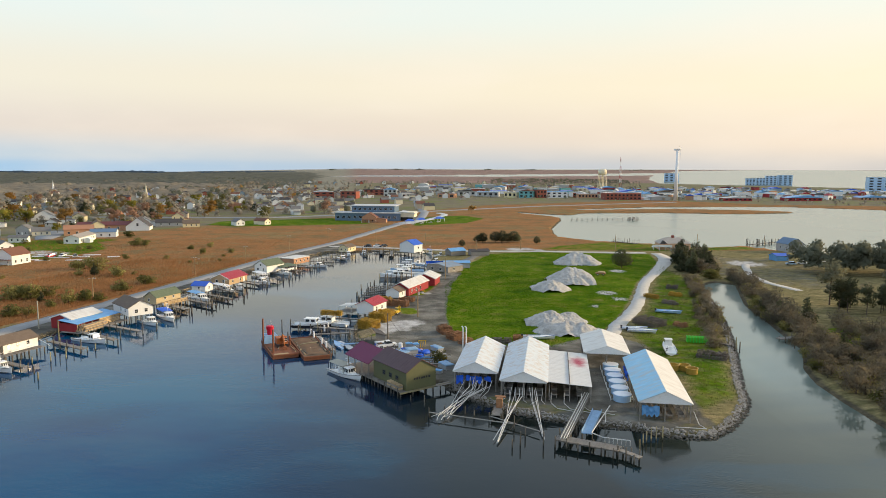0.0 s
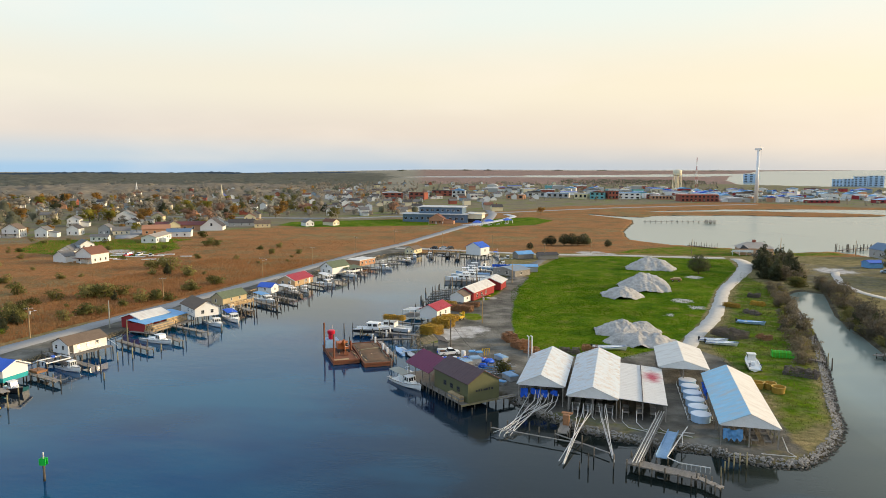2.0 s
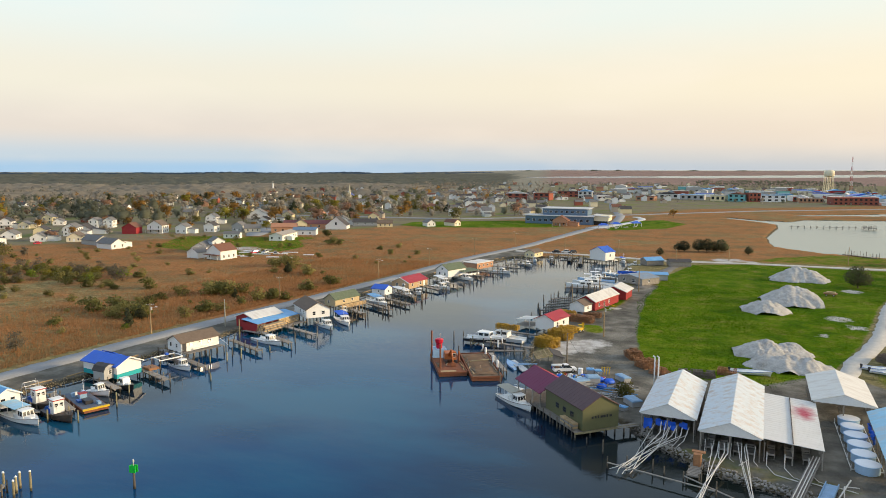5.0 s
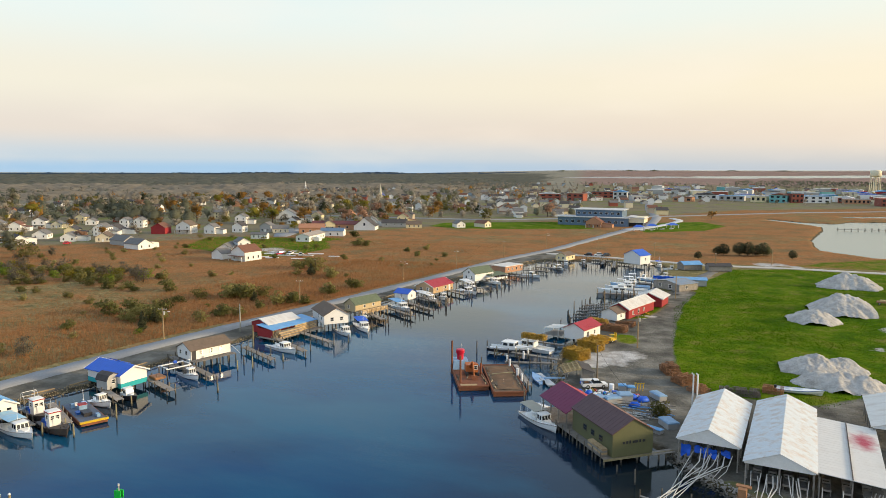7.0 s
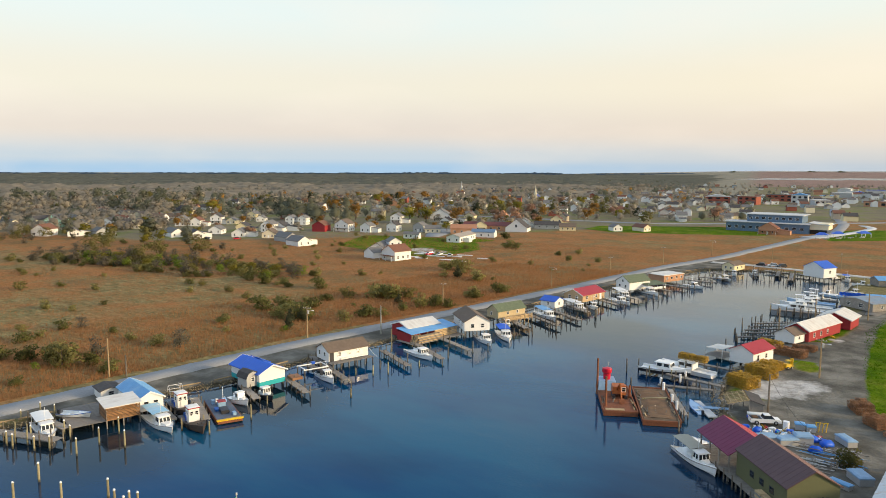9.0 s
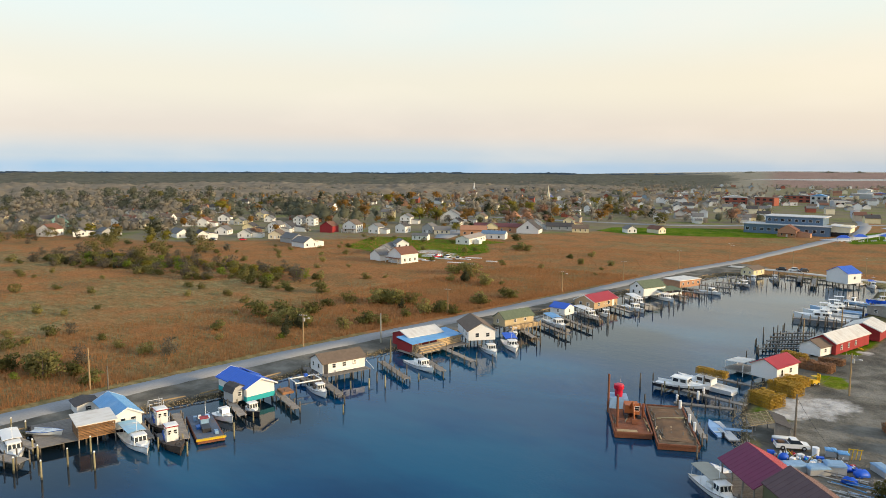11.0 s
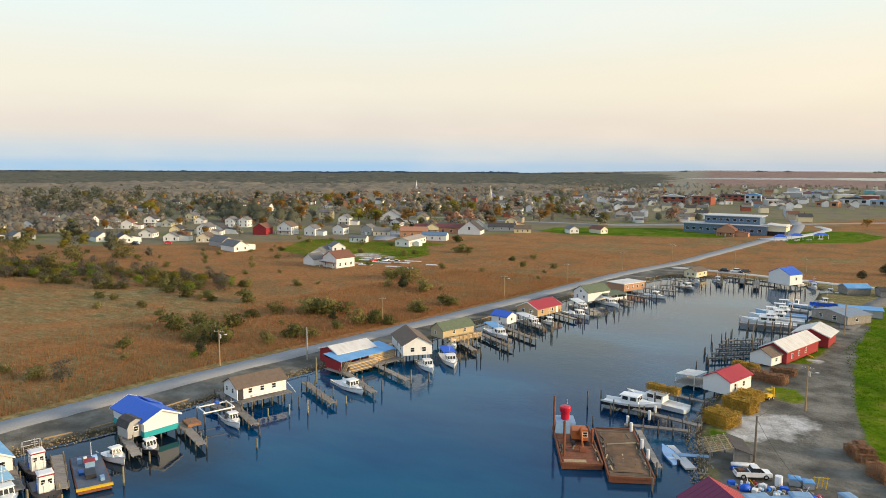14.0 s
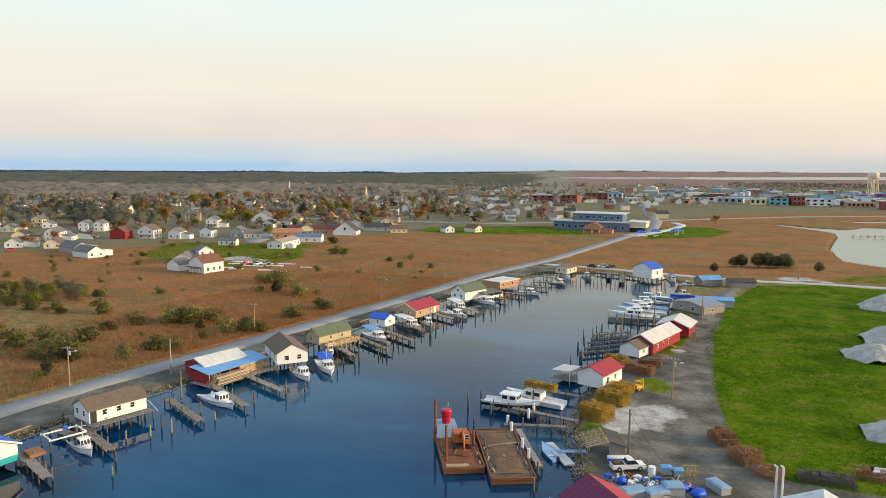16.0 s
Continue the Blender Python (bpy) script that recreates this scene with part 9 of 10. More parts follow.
def block(x, y, w, d, h, wall, roof, label, rz=0, rows=0, cols=0, category="building", gable=0.0):
    """A town block with a flat or low gable roof and rows of windows."""
    z = .75 + float(far_rise(np.array(x), np.array(y)))
    t = thing("town_building", x, y, z, rz, label, category, "town buildings")
    part("wall", Shape().box(-w / 2, 0, -.4, w / 2, d, h), wall, t)
    if gable:
        part("roof", Shape().extrude_y([(-w / 2 - .5, h), (w / 2 + .5, h), (0, h + gable)], -.5, d + .5), roof, t)
    else:
        part("roof", Shape().box(-w / 2 - .3, -.3, h, w / 2 + .3, d + .3, h + .6), roof, t)
    for r in range(rows):
        for c_ in range(cols):
            ww, hh = round(w / cols * .5, 1), round(h / rows * .5, 1)
            part_at("window", shared("far_window/%g/%g" % (ww, hh), lambda s: s.box(-ww / 2, -.06, -hh / 2, ww / 2, .05, hh / 2), dark_glass), t, -w / 2 + w * (c_ + .5) / cols, 0, h * (r + .55) / rows)
    return t


teal_wall = mat("teal_siding", (0.16, 0.42, 0.44), 0.6, var=0.08)
# main street, seen over the marsh
MAIN = [(-175, 1040, 30, 9, brick_red), (-138, 1030, 24, 10, brick_red), (-112, 1150, 34, 9, brick_red), (-80, 1075, 20, 12, light_grey), (-52, 1050, 18, 7, light_grey), (5, 1060, 26, 6, brick_orange), (40, 1150, 30, 7, light_grey),
        (72, 1120, 34, 7, grey_shed), (104, 1085, 20, 8, pale_yellow), (128, 1080, 22, 10, teal_wall), (152, 1080, 16, 12, brick_red), (176, 1085, 34, 9, white_paint), (212, 1095, 18, 7, brick_red), (240, 1075, 34, 6, cream_paint)]
for i, (x, y, w, h, m) in enumerate(MAIN):
    block(x, y, w, 16, h, m, (light_grey, ROOFS[4], shingle_dark, light_blue_roof)[i % 4], "%s building on the main street" % ("two-storey" if h > 8 else "low flat-roofed"), rt.uniform(-24, 24), 2 if h > 8 else 1, max(3, int(w / 8)), gable=0 if i % 3 else 3)
for i in range(46):
    x, y = rt.uniform(-60, 330), rt.uniform(1120, 1650)
    block(x, y, rt.uniform(14, 34), rt.uniform(12, 24), rt.uniform(4, 7.5), rt.choice((light_grey, grey_shed, brick_red, white_paint, cream_paint, teal_wall)), rt.choice((light_grey, light_blue_roof, blue_roof, ROOFS[3], light_grey, tin_roof_plain)), "low town building near the harbour front", rt.uniform(-20, 20), gable=rt.choice((0, 0, 2.5)))
block(262, 1020, 52, 26, 9, brick_red, brick_red, "red brick warehouse by the marsh", 4, 2, 9)
block(222, 1075, 30, 16, 6, brick_orange, light_grey, "long low brick building by the marsh road", 0, 1, 6)
# harbour district on the far side of the lagoon
def dry(x, y, r):
    px, py = np.array([x - r, x + r, x, x, x]), np.array([y, y, y - r * .6, y + r, y])
    return shore_distance(px, py).min() > 2


HWALLS = (light_grey, white_paint, white_paint, cream_paint, white_paint, tank_blue, tank_blue, white_paint, red_paint, brick_orange, grey_shed, mat("grey_blue_siding", (0.30, 0.38, 0.44)))
HROOFS = (blue_roof, light_blue_roof, light_blue_roof, tin_roof_plain, light_grey, ROOFS[3], ROOFS[2], ROOFS[0], red_roof, tin_roof_blue, tin_roof_plain)
for i in range(330):
    x = 300 + 820 * rt.random()
    y = 1000 + (x - 300) * .1 + rt.uniform(0, 460)
    w = rt.uniform(6, 14) if rt.random() < .75 else rt.uniform(16, 30)
    if not dry(x, y, w * .7):
        continue
    block(x, y, w, rt.uniform(.6, 1.2) * min(w, 18), rt.uniform(3, 6.5), rt.choice(HWALLS), rt.choice(HROOFS), "low harbour building with a metal roof", rt.uniform(-30, 30), gable=rt.choice((0, 1.6, 2.4, 3)))
block(520, 1010, 52, 20, 4.5, red_paint, light_blue_roof, "long red waterfront warehouse with a pale blue roof", 6, 1, 7, gable=3.4)
block(640, 1040, 50, 18, 4, brick_orange, light_blue_roof, "long brick waterfront warehouse with a blue roof", 6, 1, 8, gable=3)
block(420, 1000, 40, 18, 4, red_paint, light_grey, "low red warehouse on the waterfront", 2, 1, 6, gable=2.4)
for i in range(16):
    a = rt.choice(((480, 560, 1200, 1250), (660, 960, 1110, 1190), (450, 520, 1225, 1260)))
    solid("mast", Shape().tube((0, 0, 0), (0, 0, rt.uniform(8, 15)), .16, .1, 5), white_paint, rt.uniform(a[0], a[1]), rt.uniform(a[2], a[3]), 0, 0, "thin white boat mast in the far harbour", "mast", "boat masts")
for i in range(34):
    a = rt.choice(((480, 560, 1195, 1255), (660, 960, 1105, 1190), (450, 620, 1210, 1260)))
    l = rt.uniform(5, 11)
    solid("far_boat", Shape().loft([[(-l * .16 * q, yy * l, 0), (l * .16 * q, yy * l, 0), (l * .18 * q, yy * l, 1.3), (-l * .18 * q, yy * l, 1.3)] for yy, q in ((-.5, .9), (0, 1), (.3, .8), (.5, .1))]).box(-l * .12, -l * .2, 1.2, l * .12, l * .15, 2.8), white_gel, rt.uniform(a[0], a[1]), rt.uniform(a[2], a[3]), 0, rt.uniform(0, 360), "white boat moored in the far harbour", "boat", "far boats")
# tall apartment blocks on the bay
for x, y, w, h in ((742, 2290, 46, 27), (842, 1930, 24, 18), (872, 1935, 24, 19), (898, 1930, 30, 25), (934, 1925, 36, 27), (922, 1490, 44, 28), (985, 1485, 34, 30)):
    t = block(x, y, w, 18, h, mat("pale_render", (0.50, 0.66, 0.82), 0.6, var=0.08), light_grey, "tall pale blue apartment block by the bay", -18, 5, 3, "apartment block")
    for r_ in range(1, 5):
        part("balcony", Shape().box(-w / 2 + 2, -1.2, h * r_ / 5 - .2, w / 2 - 4, 0, h * r_ / 5 + .7), tank_blue, t, "pale blue balcony front")

# ---- landmarks ----
t = thing("wind_turbine", 329, 994.7, .8, 58, "tall white wind turbine with three thin blades", "wind turbine")
part("tower", Shape().tube((0, 0, -.5), (0, 0, 71), 2.8, 1.55, 20), white_gel, t, smooth=True)
part("nacelle", Shape().loft([[(-1.3, y, 70.6), (1.3, y, 70.6), (1.3, y, 73.2), (-1.3, y, 73.2)] for y in (-3.4, 4.5)]), white_gel, t)
part("hub", Shape().tube((0, -4.6, 71.9), (0, -3.3, 71.9), .6, 1.2, 10), white_gel, t)
for a in (58, 178, 298):
    c_, s2 = math.sin(radians(a)), math.cos(radians(a))
    part("blade", Shape().loft([[(c_ * q + s2 * wd, -4.2 - th, 71.9 + s2 * q - c_ * wd), (c_ * q - s2 * wd, -4.2 - th, 71.9 + s2 * q + c_ * wd), (c_ * q - s2 * wd, -4.2 + th, 71.9 + s2 * q + c_ * wd), (c_ * q + s2 * wd, -4.2 + th, 71.9 + s2 * q - c_ * wd)] for q, wd, th in ((.6, .3, .2), (2, .45, .15), (6, .3, .1), (12, .1, .05))]), white_gel, t)
t = thing("water_tower", 362, 1603, .8, 0, "cream water tower on tall steel legs", "water tower")
ring = lambda r, z, n=20: [(r * math.cos(a), r * math.sin(a), z) for a in np.linspace(0, 2 * math.pi, n, endpoint=False)]
part("tank", Shape().loft([ring(1.5, 29), ring(7, 30), ring(9.6, 31.5), ring(9.6, 40.5), ring(7, 42.4), ring(.6, 43.4)]), cream_paint, t, smooth=True)
part("riser", Shape().tube((0, 0, 0), (0, 0, 30), 1.2, 1.2, 10), cream_paint, t)
for k in range(6):
    a = k * math.pi / 3
    part("leg", Shape().tube((10 * math.cos(a), 10 * math.sin(a), -.5), (8.6 * math.cos(a), 8.6 * math.sin(a), 33), .7, .6, 6), cream_paint, t)
part("balcony", Shape().loft([ring(9.7, 31.4), ring(10.5, 31.4), ring(10.5, 32.2), ring(9.7, 32.2)]), cream_paint, t)
t = thing("radio_mast", 412, 1640, .8, 0, "red and white lattice radio mast behind the town", "mast")
for q in range(7):
    s, z0, z1 = Shape(), q * 10, q * 10 + 10
    wide = lambda z: 3.6 - 3.1 * z / 70
    for k in range(3):
        a, b = k * 2.094, (k + 1) * 2.094
        foot = lambda u, z: (wide(z) * math.cos(u), wide(z) * math.sin(u), z)
        s.tube(foot(a, z0), foot(a, z1), .22, .22, 5), s.tube(foot(a, z0), foot(b, z1), .14, .14, 4), s.tube(foot(a, z1), foot(b, z1), .14, .14, 4)
    part("section", s, red_paint if q % 2 == 0 else white_paint, t, "red section" if q % 2 == 0 else "white section")
# long pier on the lagoon
t = thing("lagoon_pier", 114, 629.5, 0, heading(60, 3), "long narrow timber pier across the lagoon", "pier")
part("deck", Shape().box(-.7, 0, 1.55, .7, 60, 1.7), weathered, t)
me = shared("tall_pier_post", lambda s: s.tube((0, 0, -2), (0, 0, 2.7), .13, .12, 6), pile_wood)
for yy in np.arange(2, 61, 4.6):
    for xx in (-.9, .9):
        part_at("post", me, t, xx, yy, 0)
part("end_platform", Shape().box(-3, 54, 1.6, 3, 62, 1.95), weathered, t)
for xx in (-2.6, 0, 2.6):
    for yy in (54.5, 58, 61.5):
        part("platform_post", Shape().tube((xx, yy, -2), (xx, yy, 3.6), .2, .18, 6), pile_wood, t)
for a in ((187, 428, 214, 446), (121, 432, 108, 446)):
    pier(*a, width=2.0, step=3.4, tall=2.2, label="timber pier with tall posts on the lagoon shore")
for i in range(12):
    mooring_post(189 + i * 2.3, 434 + rt.uniform(-5, 5), rt.uniform(2.5, 4.5), r=.22)
# tan brick house on the lagoon
t = thing("lagoon_house", 133.5, 402, .9, -4, "tan brick house with a grey hip roof and white deck", "house")
part("wall", Shape().box(-8.5, 0, -.2, 9, 11, 3.6), mat("tan_brick", (0.66, 0.42, 0.27), 0.85, var=0.1), t)
part("roof", Shape().add([(-9.3, -.8, 3.6), (9.8, -.8, 3.6), (9.8, 11.8, 3.6), (-9.3, 11.8, 3.6), (-4, 5.5, 6.6), (4.5, 5.5, 6.6)], [(0, 1, 5, 4), (1, 2, 5), (2, 3, 4, 5), (3, 0, 4), (3, 2, 1, 0)]), mat("pale_tan_shingles", (0.44, 0.38, 0.32), 0.9, var=0.12, bump=0.2), t)
part("chimney", Shape().box(-.7, 5, 5.6, .9, 6.4, 7.8), brick_red, t)
part("upper_gable", Shape().extrude_y([(-8.6, 3.4), (-4.2, 3.4), (-6.4, 5.2)], -.9, 6), ROOFS[0], t)
part("deck", Shape().box(-13, -2.5, 1.6, -2, 0, 1.9), white_paint, t, "white railed deck")
part("rail", Shape().box(-13, -2.6, 1.9, -2, -2.5, 2.9), white_paint, t)
for xx in (-12.5, -9, -5.5, -2.5):
    part("deck_post", Shape().box(xx - .12, -2.4, -.2, xx + .12, -2.2, 1.6), white_paint, t)
for xx in (-3.5, 1, 5.5):
    window_on(t, xx, 0, 1.9, 1.6, 1.5, 0)
gable_house("blue_shed", 169.5, 358, .8, -80, 6, 7, 2.6, 3.6, light_blue_roof, blue_roof, "small bright blue shed on the eastern shore", "shed")
gable_house("shore_house", 199, 392, .8, 10, 9, 12, 4.5, 7.5, grey_shed, school_blue, "grey house with a slate-blue roof behind pines", "house", side_windows=((3, 2, 1, 1.3), (8, 2, 1, 1.3)))
car(177, 343, .85, 70, white_gel, "white car parked near the eastern shore")
car(170, 340, .85, 80, tank_blue, "pale blue car parked on a sandy yard")
car(186, 340, .85, 75, white_gel, "white van-like car beside pines")
for i, (x, y) in enumerate(((-43.5, 408, ), (-38.5, 409), (-34.5, 408.5), (-201, 358), (-196, 360), (-188, 357), (-232, 474), (-372, 345), (-366, 350), (-362, 346), (-350, 360))):
    car(x, y, .95, 80 + i * 25, (hull_black, white_gel, hull_black, red_tank, white_gel, grey_shed, white_gel)[i % 7], "%s car parked at the roadside" % ("dark", "white", "dark", "red", "white", "grey", "white")[i % 7])

# ---- plants ----
def leaf_cloud(lobes, count, size, seed, flat=1.0, shell=0.55):
    """Many small tilted leaf sprays spread through lobes (x, y, z, rx, ry, rz)."""
    r = np.random.RandomState(seed)
    lob = np.array(lobes, float)
    vol = lob[:, 3] * lob[:, 4] * lob[:, 5]
    pick = r.choice(len(lob), count, p=vol / vol.sum())
    d = r.normal(size=(count, 3))
    d /= np.linalg.norm(d, axis=1)[:, None]
    rad = shell + (1 - shell) * r.rand(count) ** .6
    c = lob[pick, :3] + d * lob[pick, 3:] * rad[:, None] * (0.88 + .24 * r.rand(count))[:, None]
    a = r.normal(size=(count, 3))
    a /= np.linalg.norm(a, axis=1)[:, None]
    b = np.cross(a, r.normal(size=(count, 3)))
    b /= np.linalg.norm(b, axis=1)[:, None]
    s = size * (0.6 + .8 * r.rand(count))[:, None]
    v = np.stack([c - a * s, c + b * s * .55, c + a * s, c - b * s * .55], 1)
    v[:, :, 2] = np.maximum(v[:, :, 2], .02)
    mid = (lob[:, :3] * vol[:, None]).sum(0) / vol.sum()
    away = (c - mid) / np.maximum(np.abs(c - mid).max(0), .1)
    side = d * .8 + away * .8 + np.array([0, 0, .35]) + a * .35
    side /= np.linalg.norm(side, axis=1)[:, None]
    turn = (np.cross(v[:, 1] - v[:, 0], v[:, 2] - v[:, 0]) * side).sum(1) < 0
    v[turn] = v[turn][:, ::-1]
    out = Shape()
    out.v, out.f = v.reshape(-1, 3).tolist(), np.arange(count * 4).reshape(-1, 4).tolist()
    out.n = np.repeat(side, 4, 0)
    return out


def limbs(h, r0, n, seed, spread=0.35, start=0.3, up=0.45):
    """A tapered trunk with limbs."""
    s, r = Shape(), random.Random(seed)
    pts = [Vector((0, 0, -.4)), Vector((r.uniform(-.1, .1) * h * .2, r.uniform(-.1, .1) * h * .2, h * .45)), Vector((r.uniform(-.1, .1) * h * .4, r.uniform(-.1, .1) * h * .4, h * .92))]
    s.tube(pts[0], pts[1], r0, r0 * .65, 7), s.tube(pts[1], pts[2], r0 * .65, r0 * .15, 6)
    for i in range(n):
        f = start + (.9 - start) * i / n
        p = pts[0].lerp(pts[1], f / .45) if f < .45 else pts[1].lerp(pts[2], (f - .45) / .47)
        a, l = r.uniform(0, 6.28), h * spread * r.uniform(.6, 1.1) * (1.15 - f)
        q = p + Vector((math.cos(a) * l, math.sin(a) * l, l * up * r.uniform(.6, 1.4)))
        s.tube(p, q, r0 * .38, r0 * .1, 5)
        for _ in range(2):
            b = a + r.uniform(-.9, .9)
            s.tube(p.lerp(q, .6), q + Vector((math.cos(b), math.sin(b), r.uniform(.2, .8))) * l * .4, r0 * .16, r0 * .05, 4)
    return s


def lobes_round(h, w, n, seed, low=0.25):
    r = random.Random(seed)
    base = [(0, 0, h * .3, w * .34, w * .34, h * .3)] if h < 6 else []
    return base + [(r.uniform(-.5, .5) * w * .6, r.uniform(-.5, .5) * w * .6, h * r.uniform(low + .12, .82), w * r.uniform(.2, .34), w * r.uniform(.2, .34), h * r.uniform(.1, .2)) for _ in range(n)]


def lobes_cone(h, w, n, seed):
    r = random.Random(seed)
    out = []
    for i in range(n):
        f = i / (n - 1)
        k = w * .5 * (1 - f * .8)
        a = r.uniform(0, 6.28)
        out.append((math.cos(a) * k * .4, math.sin(a) * k * .4, h * (.14 + .76 * f), k * r.uniform(.6, .9), k * r.uniform(.6, .9), h * .13))
    return out


TREES, CROWN_NORMALS = {}, {}


bm = bmesh.new()
bmesh.ops.create_icosphere(bm, subdivisions=1, radius=1)
CLUMP_V, CLUMP_F = np.array([v.co[:] for v in bm.verts]), np.array([[v.index for v in f.verts] for f in bm.faces])
bm.free()


def far_crown(lobes, count, size, seed, flat=1.0, shell=0.55):
    """A crown for a tree far off: uneven clumps of foliage with loose sprays round them."""
    out = leaf_cloud(lobes, int(min(count, 1000) * .34), size * 1.45, seed, flat, .72)
    out.n = out.n * .55 + np.array([0, -.1, .8])
    out.n /= np.linalg.norm(out.n, axis=1)[:, None]
    r = np.random.RandomState(seed + 900)
    big = sorted(lobes, key=lambda q: -q[3] * q[4] * q[5])[:5]
    mid = np.mean([q[:3] for q in big], 0)
    for q in big:
        v = CLUMP_V * (.62 + .5 * (r.rand(len(CLUMP_V), 1) - .5)) * np.array(q[3:]) + np.array(q[:3])
        v[:, 2] = np.maximum(v[:, 2], .05)
        side = .5 * CLUMP_V + .3 * (v - mid) / np.abs(v - mid).max() + np.array([0, -.1, .8])
        out.add(v.tolist(), CLUMP_F.tolist())
        out.n = np.concatenate([out.n, side / np.linalg.norm(side, axis=1)[:, None]])
    return out




def tree_kind(kind, variant, far=False):
    """Trunk and crown of one plant; far ones have fewer and larger sprays."""
    key = (kind, variant, far)
    if key in TREES:
        return TREES[key]
    grow = far_crown if far else leaf_cloud
    sd = variant * 13 + len(kind)
    leaf = {"cedar": leaf_dark, "roundtree": leaf_dark, "bush": leaf_olive, "scrub": scrub_leaf, "green": leaf_green, "yellow": leaf_yellow, "orange": leaf_orange, "red": leaf_red, "bare": twig_grey, "pine": leaf_dark, "thicket": thicket_twig, "olive": leaf_olive}[kind]
    # far evergreens swap to the paler green with haze in its colour
    leaf = hazed_pine if far and leaf is leaf_dark else leaf
    if kind == "cedar":
        tr, cr = limbs(7, .22, 5, sd, .18, .15), grow(lobes_cone(7.2, 5.4, 9, sd), 1300, .27, sd)
    elif kind in ("bush", "scrub"):
        tr, cr = limbs(2.4, .1, 5, sd, .5, .1, .8), grow(lobes_round(2.9, 4.2, 8, sd, .1), 620, .2, sd)
    elif kind == "thicket":
        tr, cr = limbs(4.2, .12, 9, sd, .45, .1, 1.0), grow(lobes_round(5.0, 5.4, 9, sd, .08), 620, .2, sd, shell=.2)
    elif kind == "roundtree":
        tr, cr = limbs(7.5, .24, 7, sd, .3, .15, .5), grow([(0, 0, 4.6, 4.2, 4.2, 3.6), (-1.5, .5, 3.6, 3.6, 3.6, 2.4), (1.4, -.6, 3.8, 3.8, 3.6, 2.6), (0.3, .4, 7.2, 2.4, 2.4, 1.7)], 2400, .27, sd)
    elif kind == "pine":
        tr, cr = limbs(13.5, .26, 9, sd, .22, .3, .3), grow([(0, 0, 11.8, 2.8, 2.8, 2.2)] + [(math.cos(k * 1.4 + sd) * 2.1, math.sin(k * 1.4 + sd) * 2.1, 5.2 + k * .85, 2.4, 2.4, 1.5) for k in range(8)], 950, .42, sd, shell=.35)
    elif kind == "bare":
        tr, cr = limbs(10, .3, 10, sd, .42, .25, .8), grow(lobes_round(10.5, 9.0, 10, sd, .2), 520, .33, sd, shell=.15)
    else:
        tr, cr = limbs(9, .28, 8, sd, .38, .25, .7), grow(lobes_round(9.6, 9.0, 11, sd, .2), 620, .38, sd, shell=.35)
    TREES[key] = (tr.mesh("trunk", bark), cr.mesh("crown", leaf))
    CROWN_NORMALS[key] = cr.n
    return TREES[key]


LABELS = {"cedar": "dark green cedar standing in the open", "roundtree": "round dark evergreen tree alone on the lawn", "bush": "low olive-brown bush in marsh grass", "scrub": "dark green shrub in marsh grass", "green": "small tree in fresh spring green", "yellow": "tree in yellow-green spring leaf", "orange": "orange budding tree among houses",
          "red": "reddish budding tree among houses", "bare": "bare grey-brown tree without leaves", "pine": "tall pine with a high dark crown", "thicket": "bare tangled grey-brown thicket by the creek", "olive": "dull olive-green tree in scrub"}
rv = random.Random(99)


JOINED = {}


def plant_joined(kind, x, y, size=1.0):
    """A plant of a stand too dense to count: gathered into one mesh a kind."""
    variant, far = rv.randrange(4), y > 300
    tm, cm = tree_kind(kind, variant, far)
    z = .7 + float(far_rise(np.array(x), np.array(y)))
    m = pose(x, y, z, 0, 0, rv.uniform(0, 360)) @ Matrix.Diagonal((size, size, size * rv.uniform(.9, 1.12), 1))
    for me, key in ((cm, kind), (tm, "trunks")):
        if key == "trunks" and (kind in ("bush", "scrub", "green", "yellow", "olive") or far and kind != "bare"):
            continue
        co = np.empty(len(me.vertices) * 3)
        me.vertices.foreach_get("co", co)
        co = co.reshape(-1, 3) @ np.array(m.to_3x3()).T + np.array(m.translation)
        box = JOINED.setdefault(key, [[], [], 0, []])
        box[0].append(co)
        if key != "trunks":
            box[3].append(CROWN_NORMALS[kind, variant, far] @ np.array(m.to_3x3().normalized()).T)
        box[1] += [tuple(i + box[2] for i in p.vertices) for p in me.polygons]
        box[2] += len(co)


def plant(kind, x, y, size=1.0):
    tm, cm = tree_kind(kind, rv.randrange(3), y > 450)
    z = .7 + float(far_rise(np.array(x), np.array(y)))
    t = thing("bush" if kind in ("bush", "scrub", "thicket") else "tree", x, y, z, rv.uniform(0, 360), LABELS[kind], "bush" if kind in ("bush", "scrub", "thicket") else "tree", kind + " plants")
    t.scale = (size * rv.uniform(.9, 1.1), size * rv.uniform(.9, 1.1), size * rv.uniform(.9, 1.12))
    part("trunk", tm, None, t)
    part("crown", cm, None, t)
    return t


plant("roundtree", 84.2, 327, 1.14)
for x, y, s in ((25, 436, .75), (22, 437, .6), (37, 437, .9), (33, 438, .85), (41, 438, .8), (45, 440, .85), (47, 442, .6), (58, 430, .5), (11.5, 414, .5)):
    plant("roundtree", x, y, s)
plant("scrub", -.6, 166, 1.2)
